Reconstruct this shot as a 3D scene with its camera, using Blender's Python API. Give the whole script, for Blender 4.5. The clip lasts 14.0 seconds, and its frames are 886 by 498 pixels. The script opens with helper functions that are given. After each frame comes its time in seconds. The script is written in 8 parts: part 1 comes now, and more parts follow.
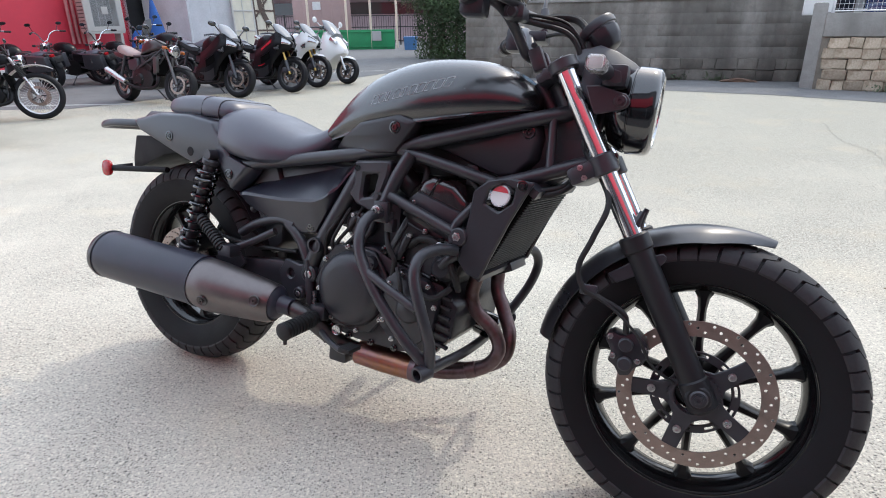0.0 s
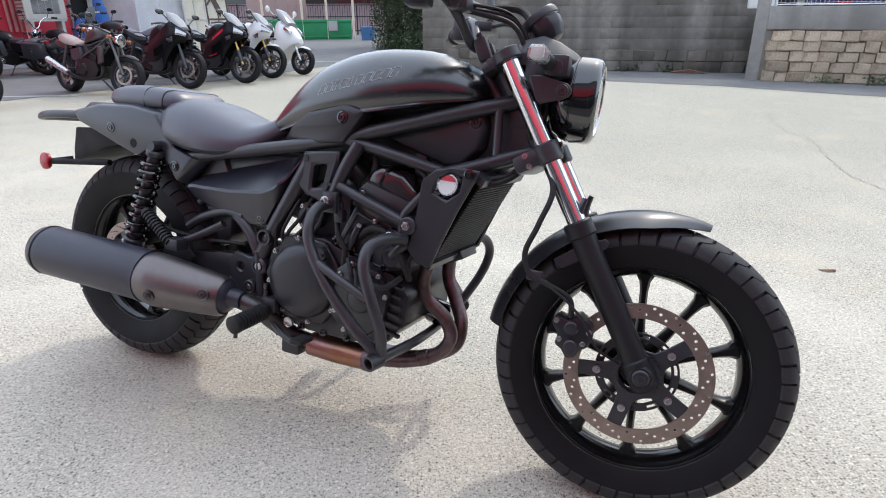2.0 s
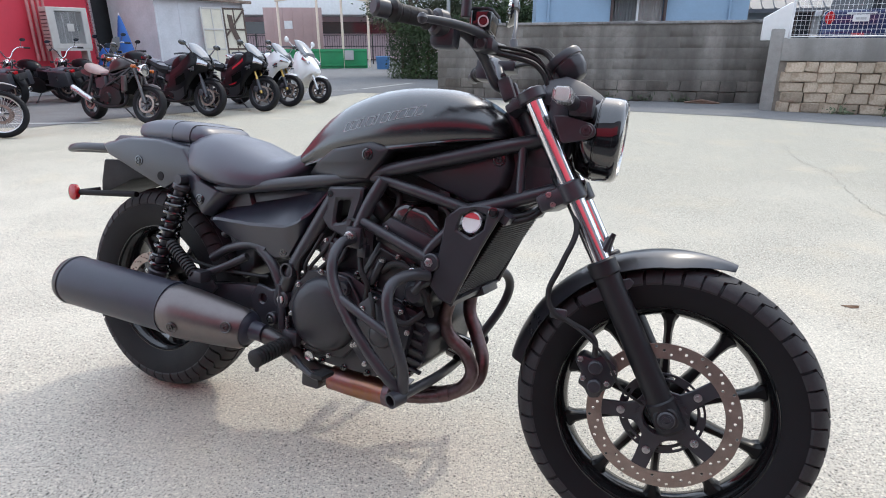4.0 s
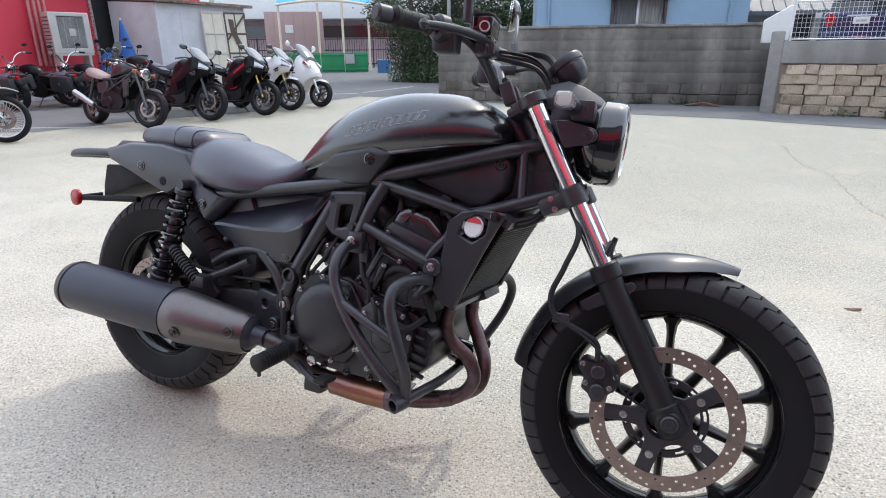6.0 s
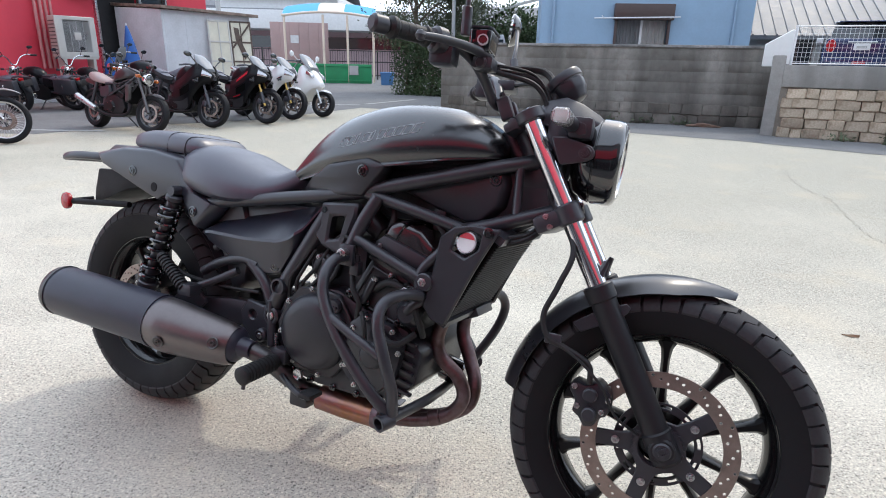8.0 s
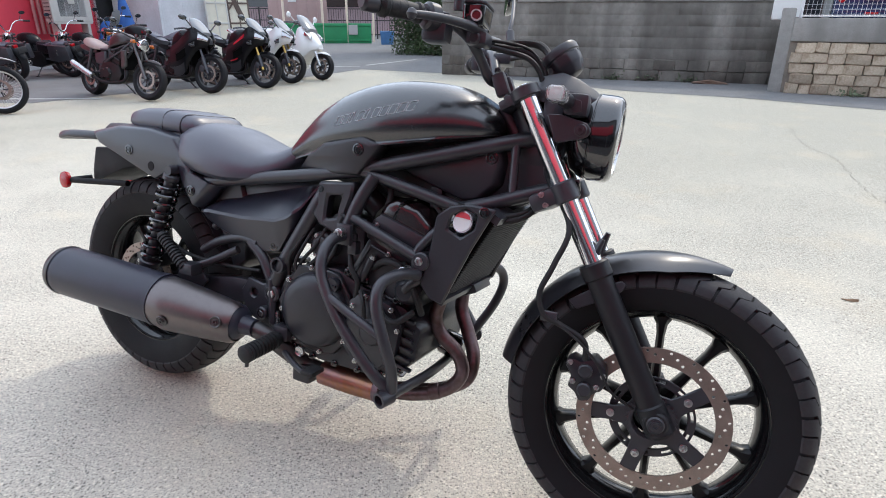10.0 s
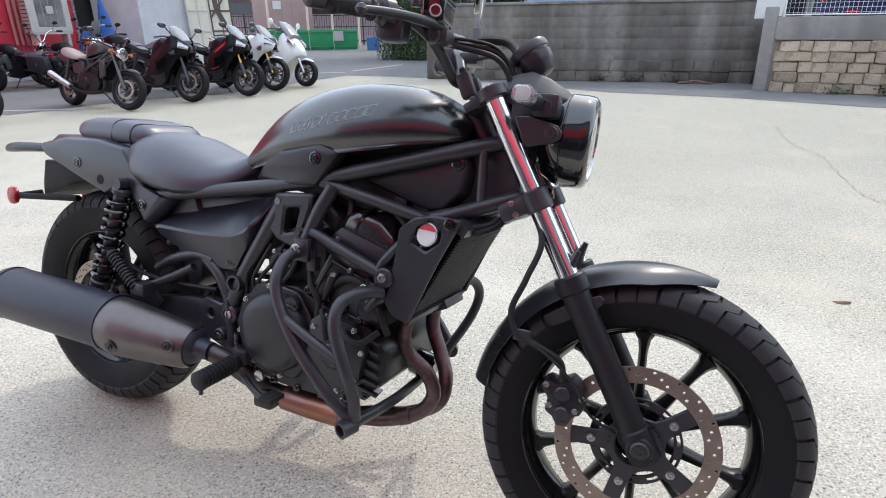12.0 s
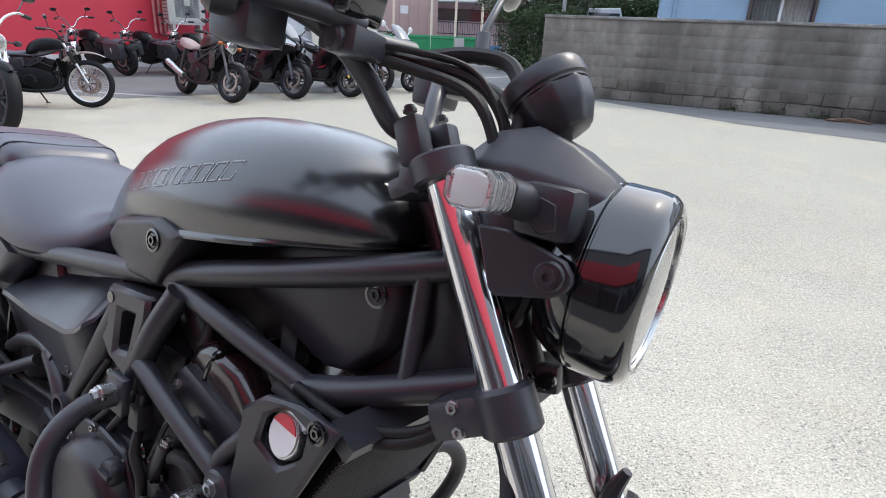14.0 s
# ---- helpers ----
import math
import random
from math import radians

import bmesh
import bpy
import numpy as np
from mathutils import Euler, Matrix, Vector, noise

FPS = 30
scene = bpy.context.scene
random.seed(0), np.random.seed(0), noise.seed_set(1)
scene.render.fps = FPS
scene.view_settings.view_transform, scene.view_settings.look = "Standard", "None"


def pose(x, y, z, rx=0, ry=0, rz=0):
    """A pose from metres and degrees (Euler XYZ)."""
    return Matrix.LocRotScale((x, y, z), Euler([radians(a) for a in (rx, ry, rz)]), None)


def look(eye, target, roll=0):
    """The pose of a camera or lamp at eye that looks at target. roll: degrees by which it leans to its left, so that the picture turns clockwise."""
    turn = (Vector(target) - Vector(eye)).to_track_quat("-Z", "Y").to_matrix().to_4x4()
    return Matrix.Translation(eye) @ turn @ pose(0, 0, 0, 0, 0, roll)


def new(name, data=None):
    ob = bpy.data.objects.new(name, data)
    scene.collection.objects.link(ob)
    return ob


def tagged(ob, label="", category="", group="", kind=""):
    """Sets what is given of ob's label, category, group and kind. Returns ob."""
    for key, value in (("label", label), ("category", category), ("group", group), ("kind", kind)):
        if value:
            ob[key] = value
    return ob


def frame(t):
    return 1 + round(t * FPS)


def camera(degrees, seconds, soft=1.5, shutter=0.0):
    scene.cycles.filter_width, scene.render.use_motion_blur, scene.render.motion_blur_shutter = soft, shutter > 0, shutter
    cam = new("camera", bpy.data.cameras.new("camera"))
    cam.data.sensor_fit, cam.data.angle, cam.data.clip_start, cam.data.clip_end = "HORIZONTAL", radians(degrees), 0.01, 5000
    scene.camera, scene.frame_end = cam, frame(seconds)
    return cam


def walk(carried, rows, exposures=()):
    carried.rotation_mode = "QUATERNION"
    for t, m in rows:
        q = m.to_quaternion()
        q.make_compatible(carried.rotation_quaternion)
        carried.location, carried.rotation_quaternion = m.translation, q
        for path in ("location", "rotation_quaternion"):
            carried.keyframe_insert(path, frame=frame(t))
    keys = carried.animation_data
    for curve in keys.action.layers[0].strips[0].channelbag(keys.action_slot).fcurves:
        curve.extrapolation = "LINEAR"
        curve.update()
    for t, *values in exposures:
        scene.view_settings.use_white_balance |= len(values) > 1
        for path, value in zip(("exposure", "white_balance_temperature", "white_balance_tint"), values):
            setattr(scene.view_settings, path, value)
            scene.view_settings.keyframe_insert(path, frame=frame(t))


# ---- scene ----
cam = camera(74.88, 14.0, 1.0)
PATH = [  # seconds, place, turn in degrees
    (0.0, -0.0266, 0.0387, 1.0430, 68.86, 0.72, 0.45),
    (0.5, -0.0222, 0.0367, 1.0342, 68.73, 0.13, -0.23),
    (1.0, -0.0300, 0.0347, 1.0346, 68.68, -0.55, -0.28),
    (1.5, -0.0277, 0.0308, 1.0508, 68.73, 0.02, -1.49),
    (2.0, 0.0011, 0.0243, 1.0413, 68.01, 0.29, -3.42),
    (2.5, -0.0041, 0.0254, 1.0471, 69.10, 0.57, -1.95),
    (3.0, -0.0139, 0.0256, 1.0577, 69.38, 0.45, -1.31),
    (3.5, -0.0184, 0.0294, 1.0619, 69.69, 0.52, -1.62),
    (4.0, -0.0244, 0.0298, 1.0658, 70.56, 0.16, -2.15),
    (6.5, -0.0266, 0.0313, 1.0703, 71.06, 0.36, -2.09),
    (7.0, -0.0178, 0.0360, 1.0716, 71.75, -0.28, -2.42),
    (7.5, -0.0139, 0.0482, 1.0645, 71.11, -0.17, -2.21),
    (8.0, -0.0112, 0.0573, 1.0656, 72.14, -1.22, -1.73),
    (10.5, 0.0092, 0.0696, 1.1082, 67.87, 0.66, -1.53),
    (11.0, 0.0164, 0.0831, 1.1033, 67.99, 2.97, -1.07),
    (11.5, 0.0417, 0.1105, 1.0924, 68.50, 0.57, -0.40),
    (12.0, 0.0650, 0.1585, 1.0884, 68.76, 0.54, -2.80),
    (12.5, 0.0675, 0.3038, 1.1174, 70.86, 0.86, -6.25),
    (13.0, 0.1017, 0.4282, 1.1228, 71.93, 2.10, -5.26),
    (13.5, 0.2082, 0.5862, 1.1245, 73.32, 1.15, 1.65),
    (14.0, 0.2931, 0.7963, 1.0772, 69.42, -2.55, 8.99),
]
walk(cam, [(t, pose(x, y, z, rx, ry, rz)) for t, x, y, z, rx, ry, rz in PATH])

# ---- light ----
SUN_FROM = Vector((0.54, 0.76, 1.0)).normalized()
world = bpy.data.worlds.new("sky")
scene.world = world
world.use_nodes = True
wn = world.node_tree.nodes
sky = wn.new("ShaderNodeTexSky")
sky.sky_type = "NISHITA"
sky.sun_disc = False
sky.sun_elevation = math.asin(SUN_FROM.z)
sky.sun_rotation = math.atan2(SUN_FROM.x, SUN_FROM.y)
sky.air_density, sky.dust_density, sky.ozone_density = 1.2, 4.0, 1.0
haze = wn.new("ShaderNodeMixRGB")
haze.inputs["Fac"].default_value = 0.62
haze.inputs["Color2"].default_value = (14.4, 16.5, 19.9, 1)
world.node_tree.links.new(sky.outputs[0], haze.inputs["Color1"])
world.node_tree.links.new(haze.outputs[0], wn["Background"].inputs["Color"])
wn["Background"].inputs["Strength"].default_value = 0.15
sun = new("sun", bpy.data.lights.new("sun", "SUN"))
sun.data.energy, sun.data.angle, sun.data.color = 1.08, radians(1.0), (1.0, 0.93, 0.81)
sun.matrix_world = look((8, 9, 20), Vector((8, 9, 20)) - SUN_FROM)
scene.view_settings.exposure = -0.08

# ---- materials ----


def surface(name, base, rough=0.5, metal=0.0, var=0.12, scale=9.0, bump=0.0, bscale=300.0, coat=0.0, spec=0.5, each=0.0, tint=None, coat_rough=0.06):
    """A procedural surface: colour that varies at two scales, worn gloss and a fine relief. each: spread between pieces."""
    m = bpy.data.materials.new(name)
    m.use_nodes = True
    n, ln = m.node_tree.nodes, m.node_tree.links
    b = n["Principled BSDF"]
    co = n.new("ShaderNodeTexCoord")
    big, fine = n.new("ShaderNodeTexNoise"), n.new("ShaderNodeTexNoise")
    big.inputs["Scale"].default_value, fine.inputs["Scale"].default_value = scale, scale * 9
    big.inputs["Detail"].default_value = 5
    fine.inputs["Detail"].default_value = 3
    for t in (big, fine):
        ln.new(co.outputs["Object"], t.inputs["Vector"])
    add = n.new("ShaderNodeMath")
    add.operation = "MULTIPLY_ADD"
    add.inputs[1].default_value = 0.45
    ln.new(fine.outputs["Fac"], add.inputs[0])
    ln.new(big.outputs["Fac"], add.inputs[2])
    ramp = n.new("ShaderNodeMapRange")
    ramp.inputs["From Min"].default_value, ramp.inputs["From Max"].default_value = 0.45, 1.0
    ln.new(add.outputs[0], ramp.inputs["Value"])
    mix = n.new("ShaderNodeMixRGB")
    other = tint or base
    mix.inputs["Color1"].default_value = (*[c * (1 - var) for c in base], 1)
    mix.inputs["Color2"].default_value = (*[min(1, c * (1 + var)) for c in other], 1)
    ln.new(ramp.outputs[0], mix.inputs["Fac"])
    out = mix.outputs[0]
    if each:
        info, hsv, mr = n.new("ShaderNodeObjectInfo"), n.new("ShaderNodeHueSaturation"), n.new("ShaderNodeMapRange")
        mr.inputs["To Min"].default_value, mr.inputs["To Max"].default_value = 1 - each, 1 + each
        ln.new(info.outputs["Random"], mr.inputs["Value"])
        ln.new(mr.outputs[0], hsv.inputs["Value"])
        ln.new(out, hsv.inputs["Color"])
        out = hsv.outputs[0]
    ln.new(out, b.inputs["Base Color"])
    rr = n.new("ShaderNodeMapRange")
    rr.inputs["To Min"].default_value, rr.inputs["To Max"].default_value = rough * 0.85, min(1, rough * 1.15)
    ln.new(ramp.outputs[0], rr.inputs["Value"])
    ln.new(rr.outputs[0], b.inputs["Roughness"])
    b.inputs["Metallic"].default_value = metal
    b.inputs["Specular IOR Level"].default_value = spec
    b.inputs["Coat Weight"].default_value = coat
    b.inputs["Coat Roughness"].default_value = coat_rough
    if bump:
        tex, bp = n.new("ShaderNodeTexNoise"), n.new("ShaderNodeBump")
        tex.inputs["Scale"].default_value, tex.inputs["Detail"].default_value = bscale, 4
        ln.new(co.outputs["Object"], tex.inputs["Vector"])
        ln.new(tex.outputs["Fac"], bp.inputs["Height"])
        bp.inputs["Strength"].default_value, bp.inputs["Distance"].default_value = bump, 0.002
        ln.new(bp.outputs[0], b.inputs["Normal"])
    return m


def glass(name, tint=(0.95, 0.97, 0.98), rough=0.02):
    m = bpy.data.materials.new(name)
    m.use_nodes = True
    b = m.node_tree.nodes["Principled BSDF"]
    b.inputs["Base Color"].default_value = (*tint, 1)
    b.inputs["Roughness"].default_value, b.inputs["Transmission Weight"].default_value, b.inputs["IOR"].default_value = rough, 1.0, 1.45
    return m


def concrete(name, light, dark, speck, stain=1.0, far_tone=None):
    """Ground slab: exposed grit, blotches and tyre-worn paler areas."""
    m = bpy.data.materials.new(name)
    m.use_nodes = True
    n, ln = m.node_tree.nodes, m.node_tree.links
    b, co = n["Principled BSDF"], n.new("ShaderNodeTexCoord")

    def tex(kind, scale, detail=4):
        t = n.new(kind)
        t.inputs["Scale"].default_value = scale
        if kind == "ShaderNodeTexNoise":
            t.inputs["Detail"].default_value = detail
        ln.new(co.outputs["Object"], t.inputs["Vector"])
        return t

    def mapped(src, a, z, lo=0.0, hi=1.0):
        r = n.new("ShaderNodeMapRange")
        for k, v in zip(("From Min", "From Max", "To Min", "To Max"), (a, z, lo, hi)):
            r.inputs[k].default_value = v
        ln.new(src, r.inputs["Value"])
        return r.outputs[0]

    def mixed(fac, a, c):
        x = n.new("ShaderNodeMixRGB")
        ln.new(fac, x.inputs["Fac"])
        for k, v in (("Color1", a), ("Color2", c)):
            if isinstance(v, tuple):
                x.inputs[k].default_value = (*v, 1)
            else:
                ln.new(v, x.inputs[k])
        return x.outputs[0]

    blotch = mapped(tex("ShaderNodeTexNoise", 0.55, 6).outputs["Fac"], 0.35, 0.7)
    mid = mapped(tex("ShaderNodeTexNoise", 7.0, 6).outputs["Fac"], 0.3, 0.75)
    cloud = mapped(tex("ShaderNodeTexNoise", 2.3, 9).outputs["Fac"], 0.36, 0.66)
    col = mixed(blotch, tuple(c * (1 - 0.14 * stain) for c in light), light)
    if far_tone:
        # greyer concrete away from the shop, blended in along a noise-wobbled direction
        sep_, wob, far_ = n.new("ShaderNodeVectorMath"), n.new("ShaderNodeMath"), tex("ShaderNodeTexNoise", 0.8, 6)
        sep_.operation, wob.operation = "DOT_PRODUCT", "MULTIPLY_ADD"
        ln.new(co.outputs["Object"], sep_.inputs[0])
        sep_.inputs[1].default_value = (0.42, 0.9, 0)
        ln.new(far_.outputs["Fac"], wob.inputs[0])
        wob.inputs[1].default_value = 3.5
        ln.new(sep_.outputs["Value"], wob.inputs[2])
        col = mixed(mapped(wob.outputs[0], 3.0, 7.0), col, mixed(blotch, tuple(c * 0.9 for c in far_tone), far_tone))
    col = mixed(mapped(mid, 0, 1, 0, 0.20 * stain), col, tuple(c * 0.72 for c in light))
    col = mixed(mapped(cloud, 0, 1, 0.40 * stain, 0), col, tuple(c * 0.55 for c in light))

    def grains(scale, share, size, strength, col, to):
        """Single grains: a share of the cells of a random mosaic, each a small dot."""
        v = tex("ShaderNodeTexVoronoi", scale)
        sep = n.new("ShaderNodeSeparateColor")
        ln.new(v.outputs["Color"], sep.inputs[0])
        keep, dot, both = mapped(sep.outputs[0], 1 - share - 0.02, 1 - share + 0.02), mapped(v.outputs["Distance"], size, size * 0.6), n.new("ShaderNodeMath")
        both.operation = "MULTIPLY"
        ln.new(keep, both.inputs[0])
        ln.new(dot, both.inputs[1])
        worn = n.new("ShaderNodeMath")
        worn.operation = "MULTIPLY"
        ln.new(both.outputs[0], worn.inputs[0])
        ln.new(mapped(cloud, 0, 1, 1.25, 0.5), worn.inputs[1])
        return mixed(mapped(worn.outputs[0], 0, 1, 0, strength), col, to)

    col = grains(185.0, 0.42, 0.52, speck * 0.75, col, dark)
    col = grains(100.0, 0.17, 0.40, speck * 0.95, col, tuple(c * 0.7 for c in dark))
    col = grains(150.0, 0.28, 0.50, speck * 0.5, col, tuple(min(1, c * 1.4) for c in light))
    grit = mapped(tex("ShaderNodeTexNoise", 160.0, 4).outputs["Fac"], 0.50, 0.66, 0, speck * 0.45)
    col = mixed(grit, col, dark)
    chip = mapped(tex("ShaderNodeTexNoise", 46.0, 4).outputs["Fac"], 0.58, 0.72, 0, speck * 0.3)
    col = mixed(chip, col, dark)
    pale = mapped(tex("ShaderNodeTexNoise", 95.0, 2).outputs["Fac"], 0.56, 0.70, 0, speck * 0.6)
    col = mixed(pale, col, tuple(min(1, c * 1.35) for c in light))
    warm = mapped(tex("ShaderNodeTexNoise", 1.9, 4).outputs["Fac"], 0.55, 0.75, 0, 0.22 * stain)
    col = mixed(warm, col, (light[0] * 0.92, light[1] * 0.80, light[2] * 0.62))
    ln.new(col, b.inputs["Base Color"])
    b.inputs["Roughness"].default_value = 0.9
    b.inputs["Specular IOR Level"].default_value = 0.3
    bp = n.new("ShaderNodeBump")
    bp.inputs["Strength"].default_value, bp.inputs["Distance"].default_value = 0.9, 0.004
    ln.new(tex("ShaderNodeTexNoise", 130.0, 4).outputs["Fac"], bp.inputs["Height"])
    ln.new(bp.outputs[0], b.inputs["Normal"])
    return m


LOT = concrete("pale_concrete", (0.745, 0.692, 0.580), (0.095, 0.092, 0.083), 0.85, 1.0, (0.435, 0.408, 0.330))
ASPHALT = concrete("worn_asphalt", (0.20, 0.20, 0.20), (0.07, 0.07, 0.07), 0.5, 0.8)
BLACK_TANK = surface("satin_black_paint", (0.012, 0.013, 0.017), 0.24, 0.15, 0.10, 4, spec=1.0, coat=0.65, coat_rough=0.24)
COWL = surface("matt_grey_cowl_plastic", (0.055, 0.057, 0.065), 0.42, 0, 0.10, 12, 0.10, 800, spec=0.5)
FENDER = surface("satin_black_enamel", (0.020, 0.020, 0.025), 0.30, 0.2, 0.10, 6, spec=1.0, coat=0.25, coat_rough=0.28)
# dusty tread, also lightened so the groove floors look shaded by colour
TREAD = surface("dusty_lightened_tread_rubber", (0.034, 0.033, 0.036), 0.6, 0, 0.3, 16, 0.2, 400, spec=0.3)
FIN = surface("radiator_fin_metal", (0.085, 0.085, 0.088), 0.5, 0.3, 0.1, 20)
COLLECTOR = surface("blued_and_browned_steel", (0.50, 0.24, 0.09), 0.34, 0.9, 0.3, 9, 0.05, 300, tint=(0.26, 0.14, 0.16))
BLACK_PLASTIC = surface("matt_black_plastic", (0.026, 0.026, 0.033), 0.36, 0, 0.15, 14, 0.06, 700, spec=0.6)
SHELL = surface("dark_grey_moulded_plastic", (0.025, 0.028, 0.043), 0.32, 0, 0.10, 12, 0.05, 800, spec=0.65, coat=0.32, coat_rough=0.28)
BLACK_GLOSS = surface("gloss_black_paint", (0.006, 0.006, 0.008), 0.10, 0, 0.1, 5, spec=0.8, coat=0.8)
BLACK_METAL = surface("black_powder_coat", (0.030, 0.030, 0.038), 0.38, 0, 0.2, 18, 0.04, 500, spec=0.7)
ENGINE_BLACK = surface("black_cast_metal", (0.020, 0.020, 0.026), 0.34, 0, 0.25, 20, 0.12, 350, spec=0.6)
GREY_METAL = surface("dark_grey_steel", (0.11, 0.105, 0.105), 0.42, 0.85, 0.15, 15, 0.15, 400)
SHIELD = surface("brushed_grey_heat_shield", (0.17, 0.152, 0.150), 0.36, 0.85, 0.12, 12)
MUFFLER = surface("satin_black_muffler", (0.034, 0.036, 0.054), 0.40, 0, 0.15, 10, 0.06, 600, spec=0.55)
CHROME = surface("chrome", (0.78, 0.78, 0.80), 0.11, 1.0, 0.03, 8)
STEEL = surface("bright_steel", (0.55, 0.55, 0.55), 0.28, 1.0, 0.12, 30)
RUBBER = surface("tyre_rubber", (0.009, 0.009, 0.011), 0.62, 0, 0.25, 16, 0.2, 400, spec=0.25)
GRIP = surface("grip_rubber", (0.013, 0.013, 0.014), 0.6, 0, 0.2, 30, 0.3, 500)
SEAT = surface("seat_vinyl", (0.064, 0.067, 0.092), 0.38, 0, 0.08, 20, 0.05, 900, spec=1.0)
FORK_BLACK = surface("matt_black_fork_enamel", (0.013, 0.013, 0.016), 0.48, 0, 0.12, 10, 0.06, 600, spec=0.45)
RIM = surface("black_rim_enamel", (0.006, 0.006, 0.007), 0.15, 0, 0.1, 8, spec=0.65)
SPOKE = surface("black_spoke_enamel", (0.006, 0.006, 0.007), 0.30, 0, 0.1, 8, spec=0.35)
DISC = surface("brake_disc_steel", (0.33, 0.262, 0.225), 0.36, 0.7, 0.18, 40)
BURNT = surface("heat_tinted_exhaust", (0.20, 0.125, 0.095), 0.42, 0.8, 0.5, 7, 0.1, 300, tint=(0.17, 0.13, 0.15))
RED_LENS = surface("red_lens", (0.42, 0.006, 0.011), 0.25, 0, 0.1, 40, coat=0.25)
WHITE_PLASTIC = surface("white_plastic", (0.75, 0.75, 0.74), 0.4, 0, 0.05, 10)
RED_LABEL = surface("red_label", (0.62, 0.03, 0.05), 0.4)
CLEAR = glass("clear_lens")
REFLECTOR = surface("lamp_reflector", (0.45, 0.45, 0.46), 0.22, 1.0, 0.03, 10)
MIRROR = surface("mirror_glass", (0.9, 0.9, 0.9), 0.02, 1.0, 0.01, 5)
FROST = glass("clear_ribbed_lens", (1.0, 1.0, 1.0), 0.05)
LETTER = surface("grey_outline_decal", (0.62, 0.63, 0.64), 0.35, 0.3, 0.08, 30)
# black enamel with the red it mirrors mixed into the base colour
HEAD_COVER = surface("red_tinted_black_enamel", (0.022, 0.012, 0.014), 0.16, 0, 0.1, 8, spec=0.8, coat=0.4)
# black core, pushed near zero: shade of gaps and openings put into the colour
CORE_AND_SHADE = surface("black_core_and_recess_shade", (0.004, 0.004, 0.004), 0.95, 0, 0.3, 60, spec=0.05)
ORANGE = surface("amber_lens", (0.42, 0.10, 0.015), 0.25, coat=0.3)

# ---- making meshes ----


def smooth(bm, sharp=40):
    bm.normal_update()
    for f in bm.faces:
        f.smooth = True
    for e in bm.edges:
        if len(e.link_faces) == 2 and e.calc_face_angle(0) > radians(sharp):
            e.smooth = False
    return bm


def mesh_of(bm, name, material, sharp=40):
    smooth(bm, sharp)
    me = bpy.data.meshes.new(name)
    bm.to_mesh(me)
    bm.free()
    for m in material if isinstance(material, (list, tuple)) else (material,):
        me.materials.append(m)
    return me


def part(name, bm, material, parent, label="", m=None, sharp=40):
    """One mesh object under a thing, or under a part of it."""
    if m is not None:
        bmesh.ops.transform(bm, matrix=m, verts=bm.verts)
    ob = new(name, mesh_of(bm, name, material, sharp))
    ob.parent = parent
    return tagged(ob, label)


def thing(name, label, category, m=None, group="", kind=""):
    ob = new(name)
    ob.empty_display_size = 0.1
    if m is not None:
        ob.matrix_world = m
    return tagged(ob, label, category, group, kind)


def solid(name, bm, material, label, category, m=None, group="", kind="", sharp=40):
    ob = new(name, mesh_of(bm, name, material, sharp))
    if m is not None:
        ob.matrix_world = m
    return tagged(ob, label, category, group, kind)


def join(*bms):
    out = bmesh.new()
    for b in bms:
        me = bpy.data.meshes.new("t")
        b.to_mesh(me)
        b.free()
        out.from_mesh(me)
        bpy.data.meshes.remove(me)
    return out


def moved(bm, m):
    bmesh.ops.transform(bm, matrix=m, verts=bm.verts)
    return bm


def bevelled(bm, w, seg=2, over=35):
    bm.normal_update()
    es = [e for e in bm.edges if len(e.link_faces) == 2 and e.calc_face_angle(0) > radians(over)]
    if w and es:
        bmesh.ops.bevel(bm, geom=es, offset=w, segments=seg, affect="EDGES", profile=0.6, clamp_overlap=True)
    return bm


def box(c, s, bevel=0.0, seg=2):
    bm = bmesh.new()
    bmesh.ops.create_cube(bm, size=1, matrix=Matrix.LocRotScale(Vector(c), None, Vector(s)))
    return bevelled(bm, bevel, seg)


def curve(pts, n=6):
    """A smooth line through the points."""
    p = [Vector(q) for q in pts]
    if len(p) < 3 or n < 2:
        return p
    p = [2 * p[0] - p[1], *p, 2 * p[-1] - p[-2]]
    out = []
    for a, b, c, d in zip(p, p[1:], p[2:], p[3:]):
        for i in range(n):
            t = i / n
            out.append(0.5 * (2 * b + (c - a) * t + (2 * a - 5 * b + 4 * c - d) * t * t + (3 * b - a - 3 * c + d) * t ** 3))
    return out + [p[-2]]


def rings(bm, loops, cap=True, closed=True):
    """Faces between rows of points."""
    vs = [[bm.verts.new(q) for q in l] for l in loops]
    for a, b in zip(vs, vs[1:]):
        k = len(a)
        for i in range(k if closed else k - 1):
            j = (i + 1) % k
            bm.faces.new((a[i], a[j], b[j], b[i]))
    if cap and closed:
        bm.faces.new(list(reversed(vs[0])))
        bm.faces.new(vs[-1])
    bmesh.ops.recalc_face_normals(bm, faces=bm.faces)
    return bm


